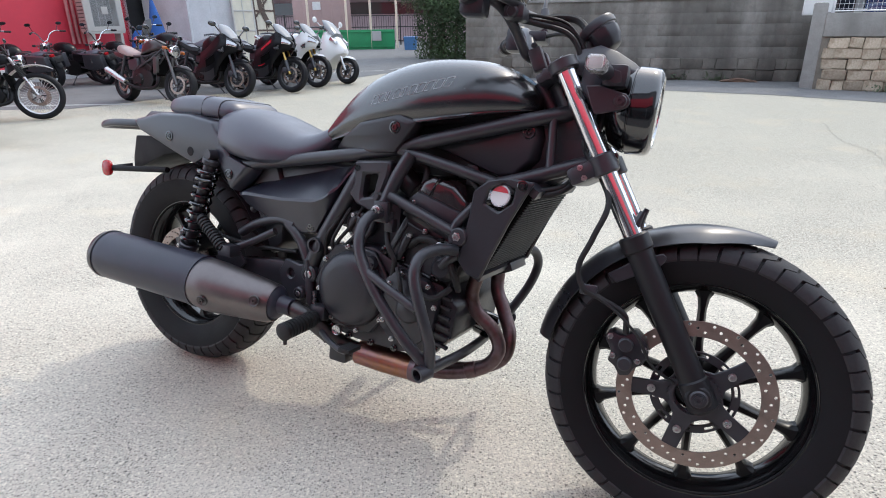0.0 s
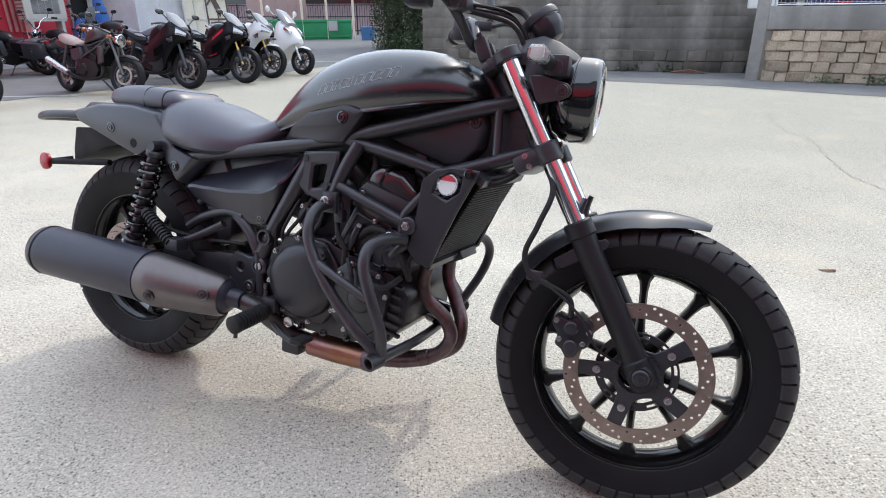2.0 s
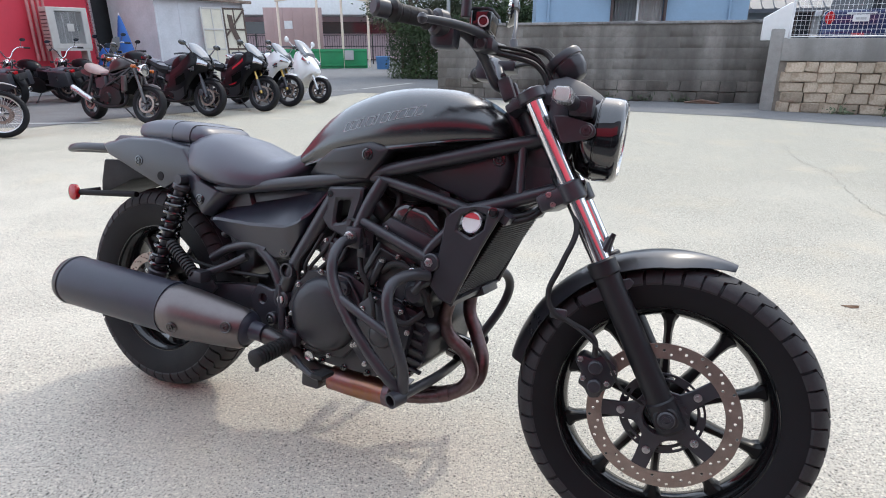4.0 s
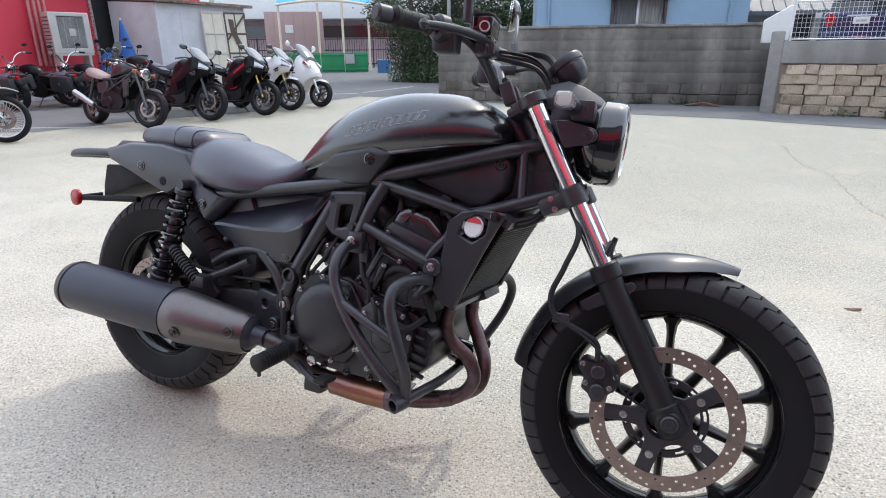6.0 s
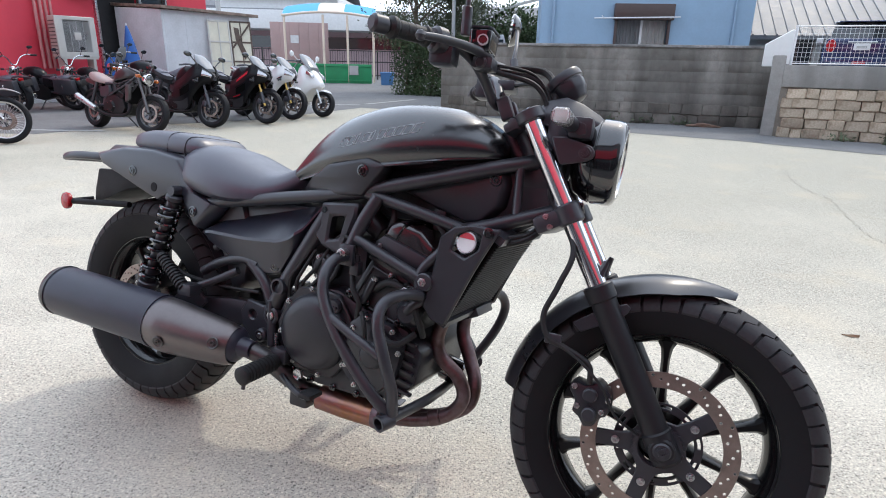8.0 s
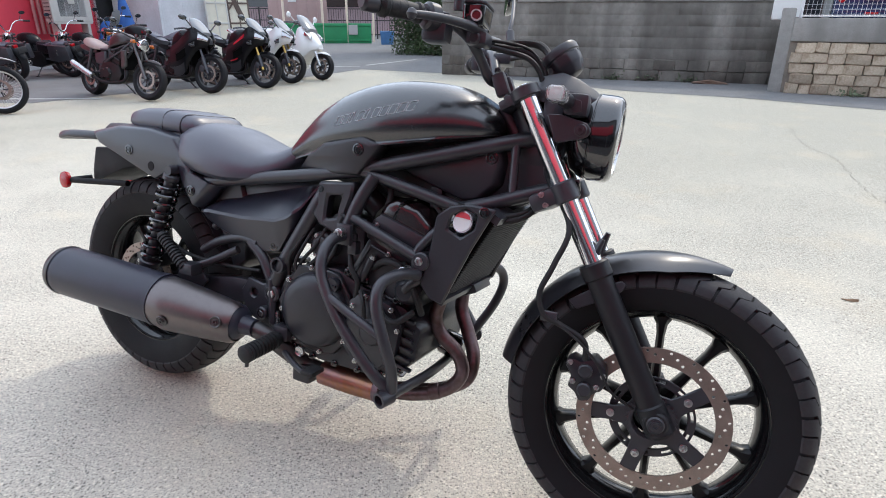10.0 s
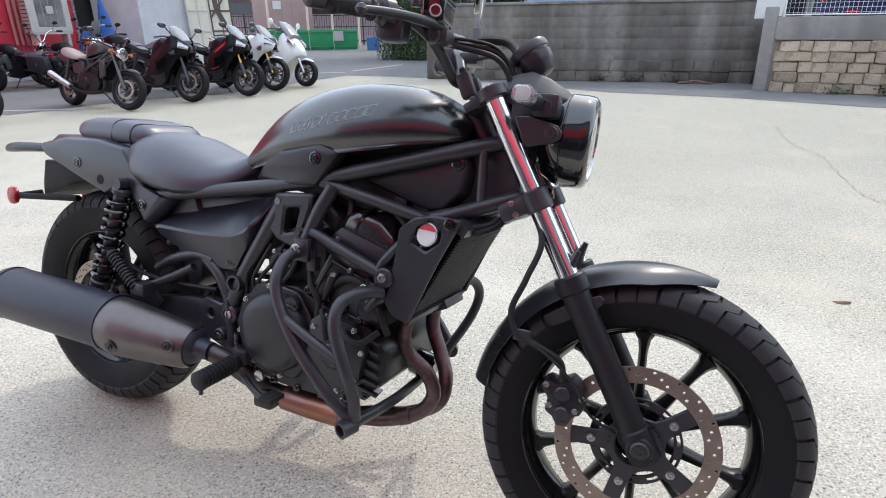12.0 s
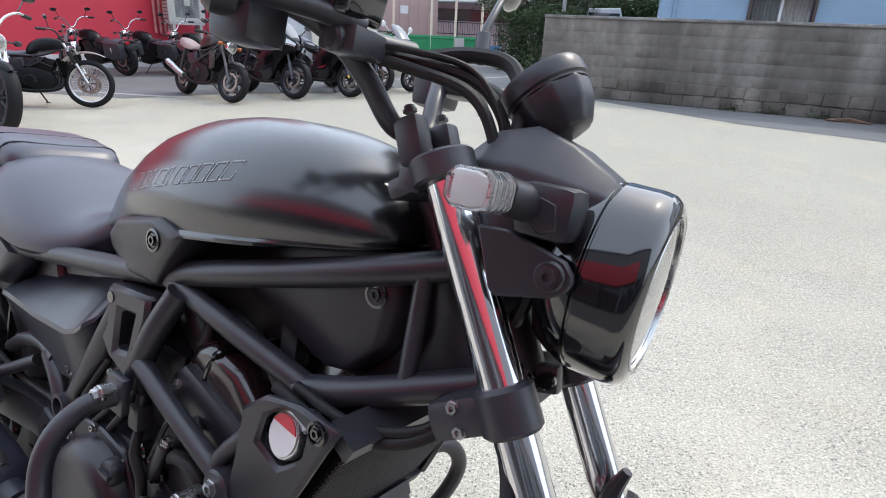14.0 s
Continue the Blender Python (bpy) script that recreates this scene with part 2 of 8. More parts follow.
def tube(pts, r, seg=12, n=6, flat=1.0):
    """A round bar along a line; r may be a list, one for each given point."""
    line = curve(pts, n)
    k = len(line)
    rs = r if isinstance(r, (list, tuple)) else [r] * len(pts)
    loops, up = [], None
    for i, q in enumerate(line):
        d = (line[min(i + 1, k - 1)] - line[max(i - 1, 0)]).normalized()
        if up is None:
            up = d.orthogonal().normalized()
        up = (up - d * up.dot(d)).normalized()
        side = d.cross(up)
        u = i * (len(rs) - 1) / (k - 1)
        a = min(int(u), len(rs) - 2)
        rad = rs[a] + (rs[a + 1] - rs[a]) * (u - a)
        loops.append([q + rad * (math.cos(2 * math.pi * j / seg) * up + flat * math.sin(2 * math.pi * j / seg) * side) for j in range(seg)])
    return rings(bmesh.new(), loops)


def lathe(profile, seg=32, m=None, closed=False):
    """A turned body: (radius, height along z) pairs."""
    bm = bmesh.new()
    loops = [[Vector((max(r, 1e-5) * math.cos(2 * math.pi * j / seg), max(r, 1e-5) * math.sin(2 * math.pi * j / seg), h)) for j in range(seg)] for r, h in profile]
    if closed:
        loops.append(loops[0])
    rings(bm, loops, cap=not closed)
    if closed:
        bmesh.ops.remove_doubles(bm, verts=bm.verts, dist=1e-6)
    return moved(bm, m) if m is not None else bm


def rod(a, b, r, seg=14, bevel=0.0):
    a, b = Vector(a), Vector(b)
    d = b - a
    prof = [(r - bevel, 0), (r, bevel), (r, d.length - bevel), (r - bevel, d.length)] if bevel else [(r, 0), (r, d.length)]
    return lathe(prof, seg, Matrix.Translation(a) @ d.to_track_quat("Z", "Y").to_matrix().to_4x4())


def plate(outline, y0, y1, bevel=0.0, holes=(), seg=1):
    """A cut sheet: outline and holes as (x, z) pairs, from y0 to y1."""
    bm = bmesh.new()
    if holes:
        from mathutils import geometry
        pts, edges = [], []
        for loop in (outline, *holes):
            k = len(pts)
            pts += [Vector(q) for q in loop]
            edges += [(k + i, k + (i + 1) % len(loop)) for i in range(len(loop))]
        v, _, faces, *_ = geometry.delaunay_2d_cdt(pts, edges, [], 0, 1e-6)

        def inside(q, loop):
            hit = False
            for (x1, y1_), (x2, y2_) in zip(loop, [*loop[1:], loop[0]]):
                if (y1_ > q[1]) != (y2_ > q[1]) and q[0] < (x2 - x1) * (q[1] - y1_) / (y2_ - y1_) + x1:
                    hit = not hit
            return hit

        vs = [bm.verts.new((q[0], y0, q[1])) for q in v]
        for f in faces:
            c = sum((v[i] for i in f), Vector((0, 0))) / len(f)
            if inside(c, outline) and not any(inside(c, h) for h in holes):
                bm.faces.new([vs[i] for i in f])
        for q in [q for q in bm.verts if not q.link_faces]:
            bm.verts.remove(q)
    else:
        bm.faces.new([bm.verts.new((x, y0, z)) for x, z in outline])
    ext = bmesh.ops.extrude_face_region(bm, geom=bm.faces[:])
    bmesh.ops.translate(bm, verts=[q for q in ext["geom"] if isinstance(q, bmesh.types.BMVert)], vec=(0, y1 - y0, 0))
    bmesh.ops.recalc_face_normals(bm, faces=bm.faces)
    return bevelled(bm, bevel, seg)


def circle(x, z, r, n=16, a0=0.0):
    return [(x + r * math.cos(a0 + 2 * math.pi * i / n), z + r * math.sin(a0 + 2 * math.pi * i / n)) for i in range(n)]


def lerp_table(table, x):
    for (x0, *a), (x1, *b) in zip(table, table[1:]):
        if x <= x1:
            t = max(0, min(1, (x - x0) / (x1 - x0)))
            return [p + (q - p) * t for p, q in zip(a, b)]
    return list(table[-1][1:])


def bolt(c, r=0.007, h=0.006, axis=(0, -1, 0), hexa=True):
    """A bolt head with a socket, standing on c along the axis."""
    q = Matrix.Translation(c) @ Vector(axis).to_track_quat("Z", "Y").to_matrix().to_4x4()
    return lathe([(r * 1.25, -0.002), (r * 1.25, h * 0.35), (r, h * 0.4), (r * 0.95, h), (r * 0.5, h), (r * 0.45, h * 0.4), (0, h * 0.4)], 6 if hexa else 14, q)


TO_Y = Matrix.Rotation(radians(90), 4, "X")  # turns a lathe's z towards -y
TO_X = Matrix.Rotation(radians(90), 4, "Y")  # turns a lathe's z towards +x

# ---- ground ----
bm = bmesh.new()
bm.faces.new([bm.verts.new(q) for q in ((-600, -300, 0), (600, -300, 0), (600, 900, 0), (-600, 900, 0))])
solid("ground", bm, LOT, "pale worn concrete parking lot with grit and stains", "ground", kind="structure")
EDGE = [(-60, 7.2), (-5.4, 8.35), (-4.6, 9.5), (-3.0, 10.9), (-1.5, 14.2), (0.8, 13.0), (1.9, 11.6), (3.3, 9.95), (4.85, 9.0), (6.05, 7.8), (11, 4.6), (60, -22)]
bm = bmesh.new()
bm.faces.new([bm.verts.new((x, y, 0.004)) for x, y in [*EDGE, (500, 100), (400, 800), (-400, 800), (-500, 100)]])
solid("road", bm, ASPHALT, "grey patched asphalt road along the walls", "road", kind="structure")
LINE = surface("worn_white_line", (0.36, 0.36, 0.345), 0.8, 0, 0.25, 6)
bm = join(*[moved(box((0, 0, 0), (l, 0.12, 0.002)), pose(x, y, 0.0066, 0, 0, a)) for x, y, l, a in ((-0.9, 16.6, 2.6, 62), (-2.7, 14.9, 2.2, 12), (-7.2, 8.75, 5.0, 1.2))])
solid("road_marking", bm, LINE, "faded white lines painted on the asphalt", "marking", kind="structure")
CRACK = surface("dark_crack", (0.22, 0.205, 0.18), 0.95)


def crack(pts, w):
    rng = random.Random(int(pts[0][0] * 100))
    line = curve([(x, y, 0) for x, y in pts], 10)
    loops = []
    for i, q in enumerate(line):
        d = (line[min(i + 1, len(line) - 1)] - line[max(i - 1, 0)]).normalized()
        s = Vector((-d.y, d.x, 0))
        q = q + s * rng.uniform(-0.02, 0.02)
        h = w * rng.uniform(0.35, 1.0)
        loops.append([q - s * h + Vector((0, 0, 0.003)), q + s * h + Vector((0, 0, 0.003))])
    return rings(bmesh.new(), loops, closed=False)


solid("crack", join(crack([(4.05, 6.45), (3.6, 5.4), (3.55, 4.95), (3.15, 4.05), (3.0, 3.55), (3.05, 2.9)], 0.0038), crack([(3.55, 4.92), (3.75, 4.88), (3.95, 4.81), (4.24, 4.66), (4.6, 4.6)], 0.0026), crack([(3.13, 4.5), (2.95, 4.62), (2.75, 4.66)], 0.0022)), CRACK, "thin crooked crack in the concrete lot", "crack", kind="structure")
LEAF = surface("dry_leaf", (0.24, 0.15, 0.09), 0.8, 0, 0.2, 40)
bm = bmesh.new()
rings(bm, [[Vector((x, w, 0.004 + 0.006 * math.sin(x * 60))), Vector((x, 0, 0.009 + 0.005 * math.sin(x * 40))), Vector((x, -w, 0.003))] for x, w in ((-0.030, 0.001), (-0.015, 0.009), (0.005, 0.012), (0.02, 0.007), (0.032, 0.001))], closed=False)
bmesh.ops.solidify(bm, geom=bm.faces[:], thickness=0.001)
solid("fallen_leaf", bm, LEAF, "small curled brown leaf lying on the concrete", "leaf", pose(1.80, 2.22, 0, 0, 0, -30))

# ---- walls at the back ----
BLOCK = surface("weathered_grey_block", (0.11, 0.107, 0.103), 0.92, 0, 0.5, 2.6, 0.8, 90, each=0.06, tint=(0.22, 0.215, 0.21))
STONE = surface("tan_split_stone", (0.35, 0.245, 0.150), 0.9, 0, 0.45, 4, 1.0, 40, each=0.24, tint=(0.38, 0.32, 0.25))
MORTAR = surface("grey_mortar", (0.21, 0.185, 0.155), 0.95, 0, 0.3, 6, 0.6, 120)


def stained(name, light, dark):
    """Old masonry: blotches, and rain streaks that run down across the joints."""
    m = bpy.data.materials.new(name)
    m.use_nodes = True
    n, ln = m.node_tree.nodes, m.node_tree.links
    b, geo = n["Principled BSDF"], n.new("ShaderNodeNewGeometry")
    col = None
    for stretch, scale, lo, hi, fac in (((1.4, 1.0, 0.16), 1.5, 0.42, 0.70, 0.75), ((1, 1, 0.5), 0.7, 0.35, 0.65, 0.75), ((1, 1, 1), 9.0, 0.35, 0.7, 0.35), ((1, 1, 1), 60.0, 0.4, 0.7, 0.25)):
        mp, tx, mr, mx = n.new("ShaderNodeMapping"), n.new("ShaderNodeTexNoise"), n.new("ShaderNodeMapRange"), n.new("ShaderNodeMixRGB")
        mp.inputs["Scale"].default_value = stretch
        tx.inputs["Scale"].default_value, tx.inputs["Detail"].default_value = scale, 9
        mr.inputs["From Min"].default_value, mr.inputs["From Max"].default_value, mr.inputs["To Max"].default_value = lo, hi, fac
        ln.new(geo.outputs["Position"], mp.inputs["Vector"])
        ln.new(mp.outputs[0], tx.inputs["Vector"])
        ln.new(tx.outputs["Fac"], mr.inputs["Value"])
        ln.new(mr.outputs[0], mx.inputs["Fac"])
        if col is None:
            mx.inputs["Color1"].default_value = (*light, 1)
        else:
            ln.new(col, mx.inputs["Color1"])
        mx.inputs["Color2"].default_value = (*dark, 1)
        col = mx.outputs[0]
    ln.new(col, b.inputs["Base Color"])
    b.inputs["Roughness"].default_value = 0.93
    return m


OLD_STONE = stained("stained_tan_stone", (0.31, 0.28, 0.245), (0.048, 0.043, 0.038))
OLD_WALL = stained("rain_streaked_block", (0.31, 0.29, 0.262), (0.070, 0.063, 0.056))
CAP = stained("grey_concrete_cap", (0.38, 0.37, 0.35), (0.17, 0.165, 0.155))

# ---- the motorcycle in front ----
BIKE = pose(-0.8755, 1.7669, 0.005, -11.26, 0.40, -27.96)
bike = thing("motorcycle", "matt black cruiser motorcycle with chrome fork tubes on its side stand", "motorcycle", BIKE)
RAKE = Vector((-0.5, 0, 0.8660))
AHEAD = Vector((0.8660, 0, 0.5))
HUB = Vector((1.52, 0, 0.3205))
PIVOT = HUB - AHEAD * 0.055
STEER = Matrix.Translation(PIVOT) @ Matrix.Rotation(radians(6.3), 4, RAKE) @ Matrix.Translation(-PIVOT)


def fork_at(s, y, ahead=0.0):
    """A place s metres up the fork from the axle."""
    return HUB + RAKE * s + AHEAD * ahead + Vector((0, y, 0))


# wheels
def tyre_bm(R, rim, w, blocks, cut):
    """A tyre with a round crown and a raised pattern of blocks along both shoulders."""
    prof, n = [], 18
    for i in range(n + 1):
        a = math.pi * i / n
        prof.append((R - 0.72 * w + 0.72 * w * math.sin(a) ** 0.85, -w * math.cos(a) * (1.0 if 0.15 < math.sin(a) else 0.985)))
    prof = [(rim, -w * 0.72), (rim + 0.012, -w * 0.86), *[(max(r, rim + 0.02), h) for r, h in prof], (rim + 0.012, w * 0.86), (rim, w * 0.72)]
    prof = [(r - 0.005 * max(0, min(1, (w * 0.985 - abs(h)) / (w * 0.06))), h) for r, h in prof]
    carcass = lathe(prof, 96, TO_Y, closed=True)
    treads = []
    base = R - 0.72 * w
    for i in range(1):
        for side in (-1, 1):
            for k, (a0, a1, t0, t1, lean) in enumerate(cut):
                bm = bmesh.new()
                rows = []
                for a, step in [(a0 + (a1 - a0) * j / 7, (0, 0.02, 0.05, 0.09, 0.62, 0.68, 0.72, 0.74)[j]) for j in range(8)]:
                    ang = radians(a)
                    h = -math.cos(ang) * w * side
                    r = base + 0.72 * w * math.sin(ang) ** 0.85
                    f = (a - a0) / (a1 - a0)
                    row = []
                    for t, dr in ((t0 - 0.006, -0.006), (t0, 0.0025), (t1, 0.0025), (t1 + 0.006, -0.006)):
                        th = 2 * math.pi * (i + t + lean * step + (0.5 if side > 0 else 0)) / blocks
                        rr = r + dr
                        out = h * (1 + 0.55 * dr * math.cos(ang) / w)
                        row.append(Vector((rr * math.cos(th), out, rr * math.sin(th))))
                    rows.append(row)
                rings(bm, rows)
                treads.append(bm)
    return carcass, treads


def wheel_rim_bm(rim, w, hub_w, spokes, twist=0.0):
    lip = lathe([(rim + 0.012, -w), (rim + 0.012, -w + 0.006), (rim - 0.001, -w + 0.012), (rim - 0.009, -w * 0.55), (rim - 0.013, 0), (rim - 0.009, w * 0.55), (rim - 0.001, w - 0.012),
                 (rim + 0.012, w - 0.006), (rim + 0.012, w), (rim - 0.002, w), (rim - 0.006, w - 0.010), (rim - 0.011, w - 0.014), (rim - 0.017, w * 0.5), (rim - 0.023, 0.014), (rim - 0.023, -0.014), (rim - 0.017, -w * 0.5),
                 (rim - 0.011, -w + 0.014), (rim - 0.006, -w + 0.010), (rim - 0.002, -w)], 80, TO_Y, closed=True)
    hub = lathe([(0.018, -hub_w), (0.038, -hub_w), (0.044, -hub_w + 0.012), (0.040, -0.02), (0.040, 0.02), (0.044, hub_w - 0.012), (0.038, hub_w), (0.018, hub_w)], 40, TO_Y, closed=True)
    arms = []
    for i in range(spokes):
        a = 2 * math.pi * (i + 0.58) / spokes
        bm = bmesh.new()
        rows = []
        for r, half, dep, sh in ((0.034, 0.017, 0.030, 0), (0.07, 0.011, 0.026, 0), (0.13, 0.0085, 0.021, 0), (rim - 0.060, 0.0085, 0.020, 0), (rim - 0.036, 0.012, 0.020, 0), (rim - 0.024, 0.019, 0.021, 0), (rim - 0.016, 0.032, 0.022, 0)):
            c = a + twist * sh
            rad, tan = Vector((math.cos(c), 0, math.sin(c))), Vector((-math.sin(c), 0, math.cos(c)))
            rows.append([rad * r + tan * (half * u) + Vector((0, dep * v, 0)) for u, v in ((-1, -0.6), (-0.5, -1), (0.5, -1), (1, -0.6), (1, 0.6), (0.5, 1), (-0.5, 1), (-1, 0.6))])
        rings(bm, rows)
        arms.append(bm)
    return join(lip, hub), arms


def disc_bm(R, inner, y, holes=True):
    out, ring = circle(0, 0, R, 90), circle(0, 0, inner, 60)
    drill = []
    if holes:
        for i in range(60):
            a = 2 * math.pi * i / 60
            r = inner + (R - inner) * (0.3, 0.55, 0.8)[i % 3]
            drill.append(circle(r * math.cos(a), r * math.sin(a), 0.0033, 8))
    return plate(out, y - 0.0025, y + 0.0025, 0, [ring, *drill])


def carrier_bm(y, r_out, arms, r_bolt, phase):
    """The dark spider that carries a brake disc."""
    pts = []
    for i in range(arms):
        for k, (da, r) in enumerate(((-0.5, 0.055), (-0.27, 0.060), (-0.16, r_bolt), (-0.10, r_out), (0.10, r_out), (0.16, r_bolt), (0.27, 0.060))):
            a = phase + 2 * math.pi * (i + da) / arms
            pts.append((r * math.cos(a), r * math.sin(a)))
    return plate(pts, y - 0.004, y + 0.004, 0.0015, [circle(0, 0, 0.036, 28)])


def wheel(name, R, rim, w, centre, turn, disc_y, disc_r, disc_in, label):
    at = turn @ Matrix.Translation(centre)
    cast, arms = wheel_rim_bm(rim, w * 0.78, 0.055, 10)
    ob = part(name, cast, RIM, bike, label, at)
    for arm in arms:
        part("spoke", arm, SPOKE, ob, "", at)
    cut = [(4, 88, 0.03, 0.455, -0.55), (4, 88, 0.545, 0.97, -0.55)]
    carcass, treads = tyre_bm(R, rim, w, 24, cut)
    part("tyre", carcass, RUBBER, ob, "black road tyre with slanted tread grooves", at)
    # blocks paler than the carcass: the grooves' shade lies in this contrast
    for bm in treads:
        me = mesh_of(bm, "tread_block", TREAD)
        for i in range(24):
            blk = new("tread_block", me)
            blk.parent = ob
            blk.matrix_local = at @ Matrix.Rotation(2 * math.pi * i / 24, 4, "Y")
    d = part("brake_disc", disc_bm(disc_r, disc_in, disc_y), DISC, ob, "drilled steel brake disc", at, 30)
    part("disc_carrier", carrier_bm(disc_y + 0.003, disc_in + 0.006, 5, 0.083 * disc_r / 0.155, radians(40)), BLACK_METAL, ob, "black disc carrier", at)
    for i in range(5):
        a = radians(40) + 2 * math.pi * i / 5
        q = (0.083 * disc_r / 0.155 * math.cos(a), disc_y - 0.004, 0.083 * disc_r / 0.155 * math.sin(a))
        part("disc_bolt", join(bolt(q, 0.006, 0.005, hexa=False), rod((q[0], q[1] + 0.012, q[2]), q, 0.0085)), STEEL, ob, "", at)
    slots = [[(r * math.cos(radians(36 * k + a)), r * math.sin(radians(36 * k + a))) for r, a in ((0.077, 6), (0.0775, 14), (0.077, 22), (0.083, 22), (0.0835, 14), (0.083, 6))] for k in range(10)]
    part("rotor_ring", plate(circle(0, 0, 0.088, 60), disc_y + 0.014, disc_y + 0.020, 0.001, [circle(0, 0, 0.071, 50), *slots]), BLACK_METAL, ob, "", at)
    ring = [circle(0, 0, 0.052, 60)[i] if i % 2 else circle(0, 0, 0.047, 60)[i] for i in range(60)]
    part("sensor_ring", plate(ring, disc_y - 0.010, disc_y - 0.007, 0, [circle(0, 0, 0.040, 40)]), BLACK_METAL, ob, "", at)
    return ob


front_wheel = wheel("front_wheel", 0.320, 0.2286, 0.064, HUB, STEER, -0.073, 0.155, 0.123, "black cast ten-spoke front wheel")
REAR = Vector((0, 0, 0.3205))
rear_wheel = wheel("rear_wheel", 0.323, 0.2032, 0.075, REAR, Matrix.Identity(4), -0.078, 0.120, 0.092, "black cast rear wheel with a wide tyre")

# fork
def leg_at(s, y, ahead=0.0):
    """A place on a fork leg, which stands a little ahead of the axle's line."""
    return fork_at(s, y, ahead + 0.009)


for y in (-0.081, 0.110):
    low = join(rod(leg_at(-0.02, y), leg_at(0.33, y), 0.0275, 24, 0.006), rod(leg_at(0.315, y), leg_at(0.352, y), 0.0315, 24, 0.004), rod(leg_at(-0.035, y), leg_at(0.04, y), 0.031, 24, 0.008),
               rod(leg_at(0, y - 0.03), leg_at(0, y + 0.03), 0.026, 20, 0.004))
    slider = part("fork_slider", low, FORK_BLACK, bike, "black lower fork leg", STEER)
    part("fork_tube", rod(leg_at(0.345, y), leg_at(0.751, y), 0.0208, 32, 0.002), CHROME, bike, "polished chrome upper fork tube", STEER)
    part("axle_cap", join(rod(leg_at(0, y * 1.31), leg_at(0, y * 1.42), 0.018, 20, 0.003), bolt(leg_at(0, y * 1.42), 0.010, 0.004, (0, -1 if y < 0 else 1, 0))), BLACK_METAL, slider, "", STEER)
    part("lower_clamp", join(rod(leg_at(0.488, y), leg_at(0.532, y), 0.0285, 24, 0.004), moved(box((0, 0, 0), (0.036, 0.024, 0.040), 0.006), Matrix.Translation(leg_at(0.512, y * 0.85, -0.045)) @ Matrix.Rotation(radians(-30), 4, "Y"))), BLACK_METAL, bike, "", STEER)
    part("upper_clamp", join(rod(leg_at(0.722, y), leg_at(0.748, y), 0.0315, 28, 0.003), box(leg_at(0.735, y, -0.034), (0.026, 0.020, 0.022), 0.004)), BLACK_METAL, bike, "", STEER)
    for s in (0.500, 0.522):
        part("clamp_bolt", bolt(leg_at(s, y * 1.0, -0.045) + Vector((0, -0.016 if y < 0 else 0.016, 0)), 0.006, 0.006, (0, -1 if y < 0 else 1, 0)), STEEL, bike, "", STEER)
part("lamp_stay", box((1.222, 0.0, 0.905), (0.05, 0.15, 0.13), 0.02), BLACK_PLASTIC, bike, "", STEER)
for y, x in ((-0.045, 1.222), (-0.02, 1.236), (0.03, 1.226)):
    part("wiring", tube([(x - 0.02, y, 0.93), (x + 0.012, y * 1.3, 0.87), (x, y, 0.81), (x + 0.02, y * 0.7, 0.765)], 0.008, 8, 5), BLACK_PLASTIC, bike, "", STEER)
part("junction_plate", moved(box((0, 0, 0), (0.06, 0.02, 0.028), 0.005), Matrix.Translation((1.265, -0.01, 0.778)) @ Matrix.Rotation(radians(-12), 4, "Y")), BLACK_METAL, bike, "", STEER)
for k in range(3):
    part("plate_nut", rod((1.245 + 0.02 * k, -0.018, 0.775 + 0.004 * k), (1.245 + 0.02 * k, -0.028, 0.775 + 0.004 * k), 0.009, 12, 0.002), BLACK_GLOSS, bike, "", STEER)
yoke = join(moved(box((0, 0, 0), (0.075, 0.20, 0.04), 0.012), Matrix.Translation(fork_at(0.511, 0, -0.03)) @ Matrix.Rotation(radians(-30), 4, "Y")),
            moved(box((0, 0, 0), (0.062, 0.18, 0.022), 0.008), Matrix.Translation(fork_at(0.733, 0, -0.022)) @ Matrix.Rotation(radians(-30), 4, "Y")),
            rod(fork_at(0.52, 0, -0.055), fork_at(0.745, 0, -0.055), 0.018))
part("triple_clamp", yoke, BLACK_METAL, bike, "black fork yokes", STEER)

# front mudguard
def fender_bm(R, a0, a1, half, drop, n=26, thick=0.0025, tip=0.5):
    rows = []
    for i in range(n + 1):
        u = i / n
        a = radians(a0 + (a1 - a0) * u)
        k = half * (1 - (1 - tip) * max(0, (u - 0.75) / 0.25) ** 1.5) * (1 - 0.25 * max(0, (0.2 - u) / 0.2))
        row = []
        for j in range(9):
            v = -1 + j / 4
            r = R - drop * abs(v) ** 2.6 * (1 if u < 0.8 else 1 - 0.55 * (u - 0.8) / 0.2)
            row.append(Vector((r * math.cos(a), k * v, r * math.sin(a))))
        rows.append(row)
    bm = rings(bmesh.new(), rows, closed=False)
    bmesh.ops.solidify(bm, geom=bm.faces[:], thickness=thick)
    return bm


at = STEER @ Matrix.Translation(HUB)
fender = part("front_mudguard", fender_bm(0.349, 172, 72, 0.079, 0.034, 34, 0.0025, 0.18), FENDER, bike, "satin black metal front mudguard", at)
